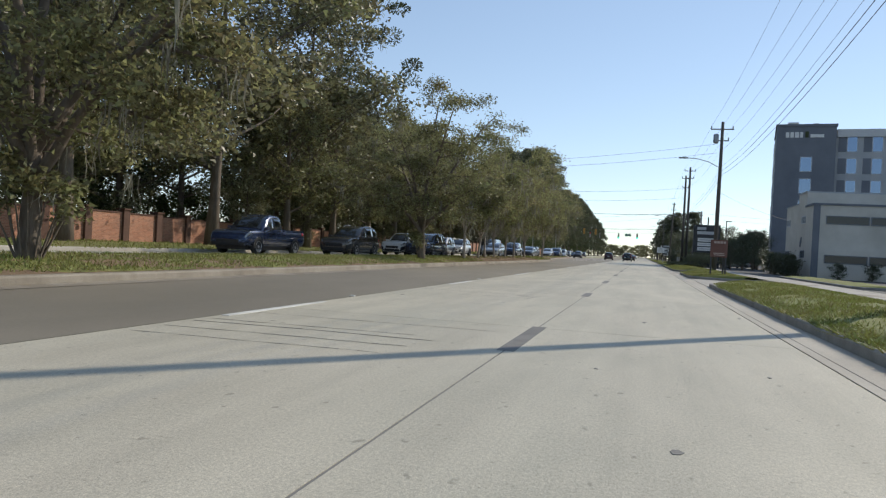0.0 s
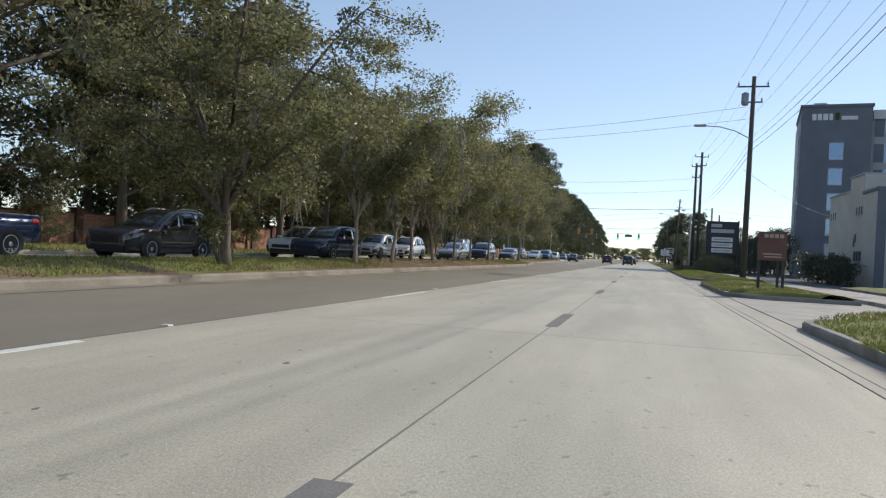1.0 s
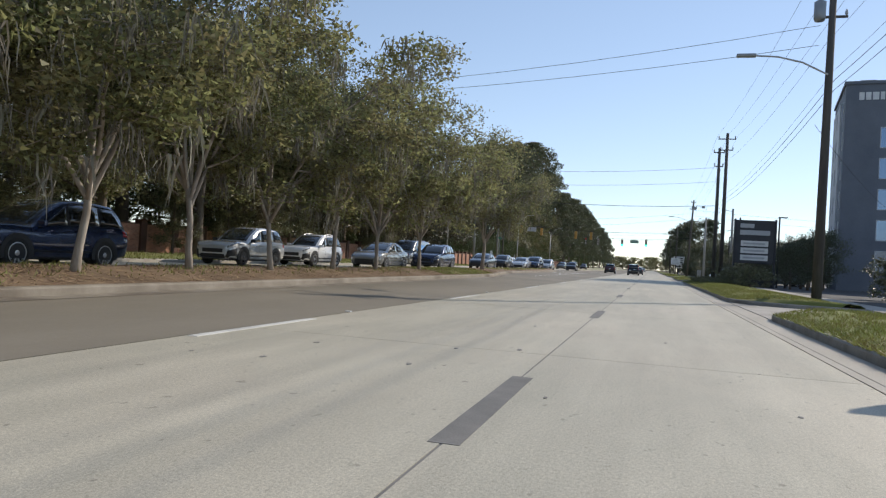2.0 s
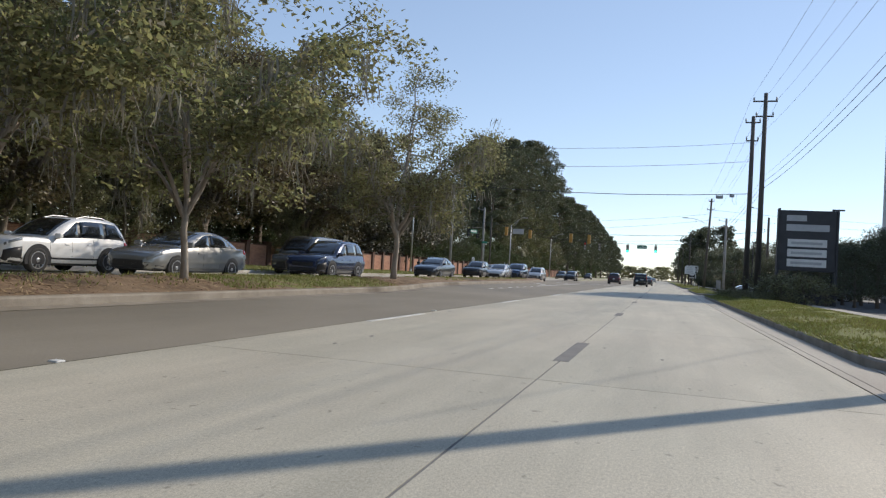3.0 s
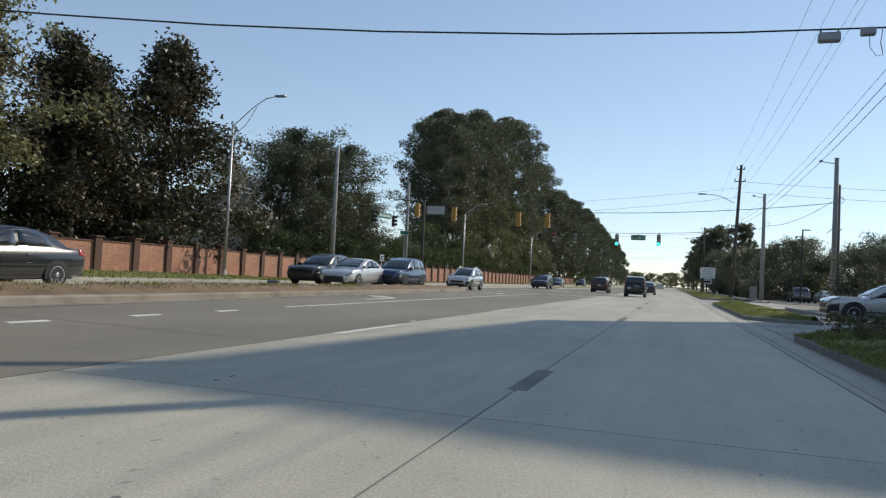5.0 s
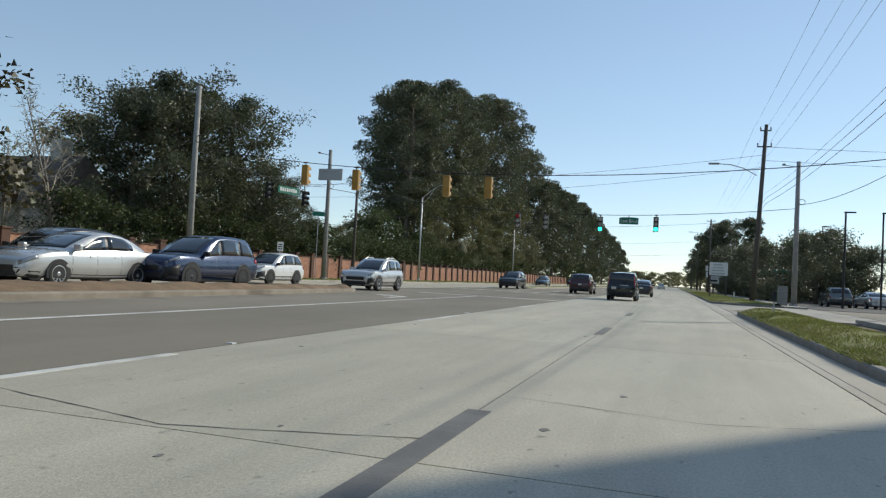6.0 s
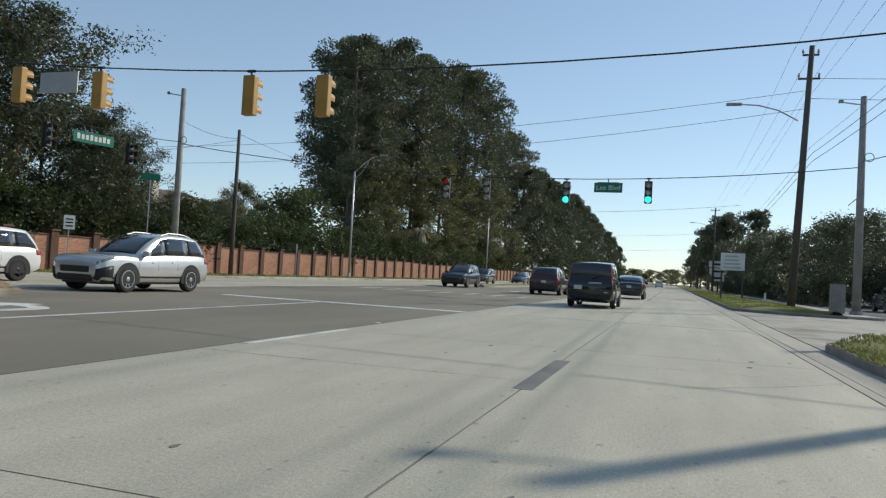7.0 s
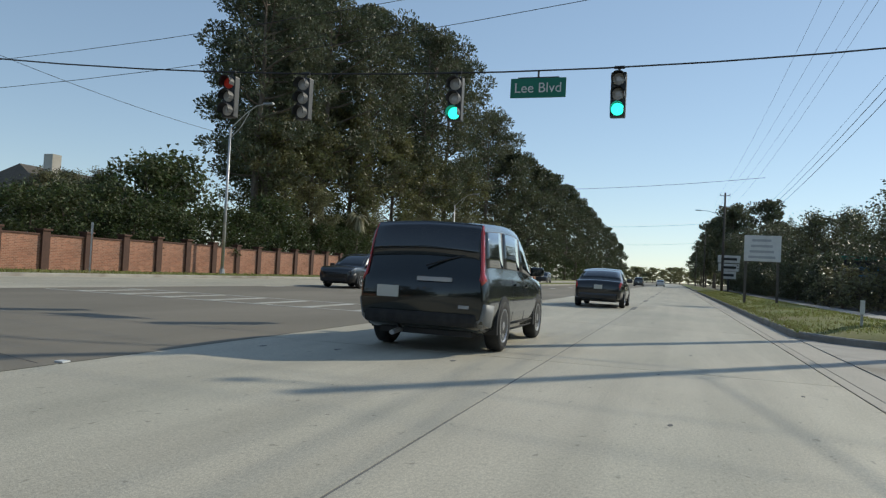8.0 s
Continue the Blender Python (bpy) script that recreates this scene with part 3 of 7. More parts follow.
def strip(offsets):
    """A long sheet whose cross-section is given as (distance from the far road edge, height above the road)."""
    bm = bmesh.new()
    rows = []
    for y in STATIONS:
        e = far_edge(y)
        rows.append([bm.verts.new((e + dx, y, ground_z(e + dx, y) + dz)) for dx, dz in offsets])
    for a, b in zip(rows, rows[1:]):
        for k in range(len(a) - 1):
            bm.faces.new((a[k], b[k], b[k + 1], a[k + 1]))
    return bm


part("kerb", strip(((0.0, -0.05), (0.0, 0.11), (-0.03, 0.14), (-0.22, 0.14), (-0.22, -0.05))), M["concrete_old"], fv)
part("turf", strip(((-0.2, 0.13), (-2.5, 0.15), (-5.0, 0.15), (-7.0, 0.14), (-9.0, 0.14), (-40.0, 0.14))), M["turf"], fv)
blades = grass_blades("grass", [(-27.6, 20), (-19.0, 20), (-19.0, 118), (-24.3, 146), (-24.3, 230), (-27.6, 230)], 20, 0.13, 0.12, 77, fv, M["blade"])
for v in blades.data.vertices:
    v.co.z += ground_z(v.co.x, v.co.y)

# ---- brick wall with piers ----
wall = thing("wall_brick", (0, 0, 0), "long weathered red brick garden wall with piers", "brick wall", kind="structure")
BAY = 2.62
panel_me = part("panel", boxes((-0.11, 0.11, 0.0, BAY, 0, 1.74)), M["brick"], wall)
cap_me = part("coping", boxes((-0.16, 0.16, 0.0, BAY, 1.74, 1.82), bevel=0.012), M["brick_dark"], wall)
pier_me = part("pier", boxes((-0.2, 0.24, -0.22, 0.22, 0, 1.97)), M["brick_dark"], wall)
pcap_me = part("pier_cap", boxes((-0.27, 0.31, -0.28, 0.28, 1.97, 2.06), bevel=0.015), M["brick_dark"], wall)
piers = [115.05 - 2.74 * k for k in range(40, 0, -1)] + [115.05 + 2.74 * k for k in range(10)]
piers += [piers[-1] + BAY * k for k in range(1, 65)]
for i, (y, yn) in enumerate(zip(piers, piers[1:])):
    x, xn = wall_x(y), wall_x(yn)
    dz = 0.05 * math.sin(i * 0.9) + ground_z(x, y) + 0.06
    turn = math.degrees(math.atan2(x - xn, yn - y))
    m = pose(x, y, dz, 0, 0, turn) @ Matrix.Diagonal((1, math.hypot(yn - y, xn - x) / BAY, 1 - 0.12 * fade(y), 1))
    for src in (panel_me, cap_me, pier_me, pcap_me):
        if i == 0:
            src.matrix_basis = m
        else:
            shared(src.name.split(".")[0], src.data, wall, m)

# ---- markings ----
DASH = 11.4
STARTS = [8.5, 20.0, 31.5, 42.6, 53.8, 65.8, 77.2, 88.8, 100.2, 111.4, 122.7, 133.8] + [172.0 + 11.6 * i for i in range(10)]
marks = [(X_EDGE + 0.04, X_EDGE + 0.17, y, y + 3.1) for y in STARTS]
for a in marks:
    part("lane_dash", boxes((*a, 0.001, 0.007)), M["paint"], road)
for y in (90.0, 92.4, 94.8, 97.2, 99.6, 102.0):
    lay(part("guide_dash", boxes((-8.62, -8.5, y - 0.35, y + 0.35, -0.004, 0.004)), M["paint"], road))


def ribbon(xo, width, ya, yb):
    """A painted line that keeps to its place across the climbing ground."""
    bm = bmesh.new()
    prev = None
    n = max(1, int((yb - ya) / 2))
    for i in range(n + 1):
        y = ya + (yb - ya) * i / n
        x = shift(xo, y)
        cur = [bm.verts.new((x + k * width / 2, y, ground_z(x + k * width / 2, y) + 0.003)) for k in (-1, 1)]
        if prev:
            bm.faces.new((prev[0], prev[1], cur[1], cur[0]))
        prev = cur
    return bm


part("solid_line", ribbon(-9.65, 0.14, 104.5, 144.5), M["paint"], road)
lay(part("stop_line", boxes((-13.0, X_EDGE - 0.02, 144.5, 144.95, -0.004, 0.005)), M["paint"], road))
part("stop_line", boxes((X_EDGE + 0.02, X_GUTTER, 145.0, 145.3, -0.004, 0.004)), M["paint_worn"], road, "worn pale stop line")
part("far_edge_line", boxes((-16.75, -16.62, 172, 400, -0.004, 0.003)), M["paint"], road)
for y in (160.3, 163.2):
    part("crosswalk_line", boxes((-16.5, X_EDGE - 0.05, y, y + 0.16, -0.004, 0.003)), M["paint_worn"], road)
for k in range(7):
    part("crosswalk_line", boxes((-15.6 + k * 1.4, -15.35 + k * 1.4, 160.5, 163.15, -0.004, 0.003)), M["paint_worn"], road)
for i in range(9):
    part("lane_dash", boxes((-10.1, -9.96, 172 + i * DASH, 175 + i * DASH, -0.004, 0.003)), M["paint"], road)


def turn_arrow(y):
    """A left-turn arrow painted flat on the turning lane."""
    bm = bmesh.new()
    prism([(-11.05, y - 1.9), (-10.75, y - 1.9), (-10.75, y + 0.3)] + arc(-11.35, y + 0.3, 0.6, 0, 90, 6) + [(-11.75, y + 0.9), (-11.75, y + 1.3), (-12.55, y + 0.7), (-11.75, y + 0.1), (-11.75, y + 0.5), (-11.35, y + 0.5)] + arc(-11.35, y + 0.2, 0.3, 90, 0, 5)[1:], -0.003, 0.003, bm)
    for v in bm.verts:
        v.co.x = shift(v.co.x, v.co.y)
    return lay(part("turn_arrow", bm, M["paint"], road))


turn_arrow(135.0)
turn_arrow(113.0)
# ground-off lane marks between the concrete lanes
for y in [7.6, 18.6, 28.2, 39.4, 50.7, 62.5, 74.3, 86.3, 96.1, 110.5, 122.6, 132.4] + [172.0 + 11.8 * i for i in range(8)]:
    part("ground_off_mark", boxes((X_JOINT - 0.085, X_JOINT + 0.11, y, y + (1.7 if y in (18.6, 74.3, 86.3, 96.1) else 2.7), -0.003, 0.003)), M["scar"], road)

# cracks, sealed lines and scuffs, and one line painted where a pole's shadow falls
def crack(pts, w, seed):
    r = random.Random(seed)
    line, drift = [], 0.0
    for (ax, ay), (bx, by) in zip(pts, pts[1:]):
        n = max(3, int(math.hypot(bx - ax, by - ay) / 0.16))
        for k in range(n):
            u = k / n
            drift = 0.8 * drift + r.uniform(-0.015, 0.015)
            line.append((ax + (bx - ax) * u + r.uniform(-0.015, 0.015), ay + (by - ay) * u + drift * math.sin(math.pi * u)))
    line.append(pts[-1])
    bm = bmesh.new()
    prev = None
    for i, (x, y) in enumerate(line):
        a, b = line[max(i - 1, 0)], line[min(i + 1, len(line) - 1)]
        dx, dy = b[0] - a[0], b[1] - a[1]
        q = math.hypot(dx, dy) or 1
        ww = w * r.uniform(0.25, 1.1) * 0.38
        cur = (bm.verts.new((x - dy / q * ww, y + dx / q * ww, 0.003)), bm.verts.new((x + dy / q * ww, y - dx / q * ww, 0.003)))
        if prev:
            bm.faces.new((prev[0], prev[1], cur[1], cur[0]))
        prev = cur
    return lay(part("crack", bm, M["crack"], road))


CR = random.Random(11)
for i, (ya, x0, x1, w) in enumerate(((6.6, -5.2, -2.4, 0.03), (7.2, -5.2, -2.3, 0.035), (7.8, -5.25, -2.2, 0.05), (8.15, -5.2, -2.5, 0.04), (9.2, -5.2, -1.6, 0.035), (11.4, -3.2, -2.2, 0.012), (12.95, -4.8, -2.6, 0.011), (14.6, -5.1, -3.2, 0.011), (18.65, -5.25, -1.5, 0.02), (16.2, -4.6, -2.3, 0.03), (17.05, -4.2, -2.25, 0.022), (17.26, -5.2, -2.25, 0.024), (17.44, -5.25, -1.98, 0.032))):
    crack([(x0, ya - 0.03), ((x0 + x1) / 2, ya + CR.uniform(-0.05, 0.08)), (x1, ya + 0.06)], w, i)
for i, (ya, x0, x1, w) in enumerate(((74.0, -5.2, -2.2, 0.013), (74.45, -5.2, -2.15, 0.016), (75.5, -5.2, -2.3, 0.016), (76.4, -4.6, -1.5, 0.014), (77.3, -5.2, -3.0, 0.012))):
    crack([(x0, ya + 0.12), ((x0 + x1) / 2, ya + CR.uniform(-0.05, 0.1)), (x1, ya - 0.12)], w, 30 + i)
crack([(-2.85, 76.55), (-2.4, 76.15), (-1.95, 75.78)], 0.032, 50)
crack([(-3.6, 74.5), (-3.0, 75.2), (-2.6, 76.1)], 0.024, 51)
crack([(-2.42, 15.6), (-2.38, 16.4), (-2.25, 17.3)], 0.024, 53)
crack([(-2.82, 17.15), (-2.58, 16.94), (-2.34, 16.72)], 0.075, 54)
crack([(-4.2, 140.7), (-3.0, 140.75), (-1.7, 140.8)], 0.02, 55)
crack([(-4.6, 141.9), (-3.0, 141.85), (-1.5, 141.75)], 0.018, 56)
# thin dark line painted along the cast shadow of the corner signal pole
crack([(0.2, 133.6), (1.1, 134.3), (2.0, 135.3)], 0.02, 57)
for i, y in enumerate((101.0, 112.0, 124.0, 133.0, 158.0, 171.0)):
    crack([(-5.2, y), (-3.0, y + CR.uniform(-0.5, 0.5)), (-1.4, y + CR.uniform(-0.4, 0.4))], 0.022, 60 + i)
    crack([(-1.3, y + 2), (0.4, y + 2 + CR.uniform(-0.4, 0.4)), (1.9, y + 2.2)], 0.018, 80 + i)
for i, y in enumerate((20, 38, 55, 88, 120, 150, 160)):
    crack([(-8.9, y), (-7.4, y + CR.uniform(-0.6, 0.6)), (-5.5, y + CR.uniform(-0.6, 0.6))], 0.03, 100 + i)
for i in range(110):
    x, y = CR.uniform(-5.2, 1.9), CR.uniform(4, 170)
    bm = bmesh.new()
    s = CR.uniform(0.015, 0.04)
    prism([(x + s * CR.uniform(0.6, 1.3) * math.cos(a * math.tau / 6), y + 2 * s * CR.uniform(0.6, 1.3) * math.sin(a * math.tau / 6)) for a in range(6)], -0.003, 0.004, bm)
    part("spot", bm, M["scar"], road)
for i in range(-2, 14):
    part("reflector", boxes((X_EDGE - 0.10, X_EDGE - 0.0, 24.6 + i * DASH, 24.7 + i * DASH, 0.0, 0.018), bevel=0.004), M["sign_white"], road)

# ---- trees ----
def leaf_mesh(name, centres, radii, per, size, aspect, material, seed, flat=0.7, droop=0.0, folded=False):
    """One mesh of many single leaves gathered round the given twig ends; folded ones have two halves."""
    r = np.random.RandomState(seed)
    c = np.repeat(np.asarray(centres), per, axis=0)
    rad = np.repeat(np.asarray(radii), per)[:, None]
    n = len(c)
    off = np.clip(r.normal(0, 0.45, (n, 3)), -0.95, 0.95) * rad * np.array([1, 1, flat])
    p = c + off
    d = r.normal(0, 1, (n, 3))
    d[:, 2] = d[:, 2] * 0.6 - droop
    d /= np.linalg.norm(d, axis=1)[:, None]
    s = np.cross(d, r.normal(0, 1, (n, 3)))
    s /= np.linalg.norm(s, axis=1)[:, None] + 1e-9
    nrm = np.cross(d, s)
    ln = (size * r.uniform(0.6, 1.35, n))[:, None]
    if folded:
        v = np.stack([p, p + d * ln * 0.5 + s * ln * aspect + nrm * ln * 0.12, p + d * ln, p + d * ln * 0.5 - s * ln * aspect + nrm * ln * 0.12], 1)
    else:
        v = np.stack([p - d * ln * 0.35 + s * ln * aspect, p + d * ln * 0.65, p - d * ln * 0.35 - s * ln * aspect], 1)
    f = np.arange(v.shape[0] * v.shape[1]).reshape(v.shape[0], v.shape[1])
    me = bpy.data.meshes.new(name)
    me.from_pydata(v.reshape(-1, 3).tolist(), [], f.tolist())
    return finish(me, material, False)


def moss_mesh(name, centres, count, length, seed):
    """Grey strands of hanging moss below the boughs."""
    r = np.random.RandomState(seed)
    verts, faces = [], []
    pick = r.randint(0, len(centres), count)
    for i in pick:
        cx, cy, cz = np.asarray(centres[i]) + r.normal(0, 0.35, 3)
        big = r.uniform(0.4, 1.15)
        for _ in range(9):
            x, y = cx + r.normal(0, 0.11), cy + r.normal(0, 0.11)
            ln = length * big * r.uniform(0.35, 1.0)
            a = r.uniform(0, math.tau)
            w = r.uniform(0.009, 0.024)
            b = len(verts)
            sx, sy = r.normal(0, 0.12, 2)
            for k, q in enumerate((1.0, 1.2, 0.7, 0.12)):
                u = k / 3
                px, py, pz = x + sx * u + r.normal(0, 0.03), y + sy * u + r.normal(0, 0.03), cz - ln * u
                verts += [(px - math.cos(a) * w * q, py - math.sin(a) * w * q, pz), (px + math.cos(a) * w * q, py + math.sin(a) * w * q, pz)]
            for k in range(3):
                faces.append((b + 2 * k, b + 2 * k + 1, b + 2 * k + 3, b + 2 * k + 2))
    me = bpy.data.meshes.new(name)
    me.from_pydata(verts, [], faces)
    return finish(me, M["moss"], False)


def grow(name, seed, H, r0, base, R, limbs, subs, profile, per, size, aspect, bark, leaf, label, category, rise=0.45, cluster=0.75, moss=0, trunks=1, flat=0.7, droop=0.0, lean=0.3, top=0.93, twigs=False):
    """A tapered trunk with limbs and twigs, and a crown of single leaves at the twig ends."""
    r = random.Random(seed)
    bm = bmesh.new()
    centres, radii = [], []
    for tk in range(trunks):
        a0 = r.uniform(0, math.tau)
        spread = 0.0 if trunks == 1 else R * 0.42
        pts, rad = [], []
        for i in range(8):
            u = i / 7
            wob = lean * u * u
            pts.append(Vector((math.cos(a0) * (spread * max(0.0, u - 0.25) ** 1.05 * 1.35 + wob) + r.uniform(-0.06, 0.06) * H * 0.06, math.sin(a0) * (spread * max(0.0, u - 0.25) ** 1.05 * 1.35 + wob) + r.uniform(-0.06, 0.06) * H * 0.06, H * top * u * (1.0 if tk == 0 else r.uniform(0.85, 0.97)) - (0.15 if i == 0 else 0))))
            rad.append(max(0.025, r0 * (1 - 0.88 * u) * (1.35 if i == 0 else 1.0) / (1 if trunks == 1 else 1.3)))
        stem = []
        tube(bm, pts, rad, 8, stem=stem)

        def at(h):
            u = min(0.999, max(0, h / (H * top))) * 7
            i = int(u)
            return pts[i].lerp(pts[min(i + 1, 7)], u - i)
        for i in range(limbs):
            u = (i + r.uniform(0.1, 0.9)) / limbs
            h = base + (H * 0.95 - base) * u
            p = at(min(h * 0.93, H * top))
            az = i * 2.4 + r.uniform(-0.5, 0.5)
            ln = R * profile(u) * r.uniform(0.72, 1.18)
            up = rise * (0.5 + u) + r.uniform(-0.15, 0.2)
            line, w = [], []
            q = p.copy()
            d = Vector((math.cos(az), math.sin(az), up)).normalized()
            for k in range(5):
                line.append(q.copy())
                w.append(max(0.012, r0 * 0.38 * (1 - 0.6 * u) * (1 - k / 4.6)))
                q += d * ln / 4
                d = (d + Vector((r.uniform(-0.25, 0.25), r.uniform(-0.25, 0.25), r.uniform(-0.1, 0.2)))).normalized()
            tube(bm, line, w, 5, cap=False, stem=stem)
            for j in range(subs):
                f = r.uniform(0.25, 1.0)
                k = min(3, int(f * 4))
                s = line[k].lerp(line[k + 1], f * 4 - k)
                dd = Vector((r.uniform(-1, 1), r.uniform(-1, 1), r.uniform(-0.35, 0.75))).normalized()
                sl = ln * r.uniform(0.18, 0.42)
                mid = s + dd * sl * 0.5 + Vector((0, 0, r.uniform(-0.1, 0.15)))
                end = s + dd * sl
                if twigs:
                    tube(bm, [s, mid, end], [w[k] * 0.5 + 0.006, 0.014, 0.006], 3, cap=False, stem=stem)
                for e in (mid, end):
                    centres.append(e)
                    radii.append(cluster * r.uniform(0.65, 1.2))
            centres.append(line[-1])
            radii.append(cluster)
        centres.append(pts[-1] + Vector((0, 0, 0.3)))
        radii.append(cluster)
    t = thing(name, (0, 0, 0), label, category)
    part("trunk", bm, M[bark], t, smooth=True)
    ob = new("crown", leaf_mesh("crown", [tuple(c) for c in centres], radii, max(1, int(per / len(centres))), size, aspect, M[leaf], seed, flat, droop))
    ob.parent = t
    if moss:
        low = [tuple(c) for c in centres if c.z < base + (H - base) * 0.75]
        mo = new("hanging_moss", moss_mesh("hanging_moss", low, moss, 1.0, seed + 5))
        mo.parent = t
        tagged(mo, "grey strands of hanging moss", kind="stuff")
    return t


def spread_oak(name, seed, H, r0, fork, R, boughs, per, size, bark, leaf, label, moss=0, shoots=0, side=9):
    """A street oak: short trunk, boughs that arch outwards from a low fork, and flat sprays of small leaves along the side branches."""
    r = random.Random(seed)
    bm, stem = bmesh.new(), []
    lean = Vector((r.uniform(-0.2, 0.2), r.uniform(-0.2, 0.2), 0))
    trunk = [Vector((0, 0, -0.15)), lean * 0.3 + Vector((0, 0, fork * 0.25)), lean * 0.6 + Vector((0.05, -0.03, fork * 0.6)), lean + Vector((0, 0, fork))]
    tube(bm, trunk, [r0 * 1.45, r0 * 1.05, r0 * 0.95, r0 * 0.9], 9, stem=stem)
    centres, radii = [], []

    def spray(p, az, ln, w):
        d = Vector((math.cos(az), math.sin(az), r.uniform(-0.25, 0.6)))
        line = [p.copy()]
        for k in range(3):
            d = (d.normalized() + Vector((r.uniform(-0.3, 0.3), r.uniform(-0.3, 0.3), r.uniform(-0.28, 0.12)))).normalized()
            line.append(line[-1] + d * ln / 3)
        tube(bm, line, [w, w * 0.7, w * 0.45, 0.006], 4, cap=False, stem=stem)
        for q in (0.35, 0.6, 0.8, 1.0):
            k = min(2, int(q * 3))
            c = line[k].lerp(line[k + 1], q * 3 - k)
            centres.append(c + Vector((r.uniform(-0.3, 0.3), r.uniform(-0.3, 0.3), r.uniform(-0.1, 0.15))))
            radii.append(r.uniform(0.55, 0.95))
    for b in range(boughs + 1):
        az = b * math.tau / boughs + r.uniform(-0.35, 0.35)
        leader = b == boughs
        start = trunk[2].lerp(trunk[3], r.uniform(0.3, 1.0))
        out = R * (0.15 if leader else r.uniform(0.62, 0.95))
        top = H * (0.93 if leader else r.uniform(0.42, 0.88))
        end = Vector((math.cos(az) * out, math.sin(az) * out, top))
        ctl = start + Vector((math.cos(az) * out * 0.35, math.sin(az) * out * 0.35, (top - start.z) * 0.62))
        line, w = [], []
        for k in range(8):
            u = k / 7
            q = start * (1 - u) ** 2 + ctl * 2 * u * (1 - u) + end * u * u
            line.append(q + Vector((r.uniform(-0.09, 0.09), r.uniform(-0.09, 0.09), 0)) * (k > 0))
            w.append(r0 * 0.62 * (1 - 0.86 * u) + 0.008)
        tube(bm, line, w, 6, cap=False, stem=stem)
        for j in range(side):
            u = 0.2 + 0.8 * (j + r.uniform(0, 1)) / side
            k = min(6, int(u * 7))
            p = line[k].lerp(line[k + 1], u * 7 - k)
            spray(p, az + (1 if j % 2 else -1) * r.uniform(0.3, 1.5), R * r.uniform(0.28, 0.52), w[k] * 0.55 + 0.006)
        centres.append(line[-1])
        radii.append(0.8)
    for j in range(shoots):
        a, h = r.uniform(0, math.tau), r.uniform(0.8, 2.2)
        tube(bm, [(math.cos(a) * r0, math.sin(a) * r0, 0), (math.cos(a) * r0 * 2.2, math.sin(a) * r0 * 2.2, h * 0.5), (math.cos(a) * r0 * 3.4, math.sin(a) * r0 * 3.4, h)], [0.03, 0.02, 0.008], 4, cap=False, stem=stem)
        centres.append(Vector((math.cos(a) * r0 * 3.4, math.sin(a) * r0 * 3.4, h)))
        radii.append(0.45)
    t = thing(name, (0, 0, 0), label, "tree")
    part("trunk", bm, M[bark], t, smooth=True)
    ob = new("crown", leaf_mesh("crown", [tuple(c) for c in centres], radii, max(1, int(per / len(centres))), size, 0.3, M[leaf], seed, 0.6))
    ob.parent = t
    if moss:
        low = [tuple(c) for c in centres if c.z < H * 0.75]
        mo = new("hanging_moss", moss_mesh("hanging_moss", low, moss, 1.15, seed + 5))
        mo.parent = t
        tagged(mo, "grey strands of hanging moss", kind="stuff")
    return t


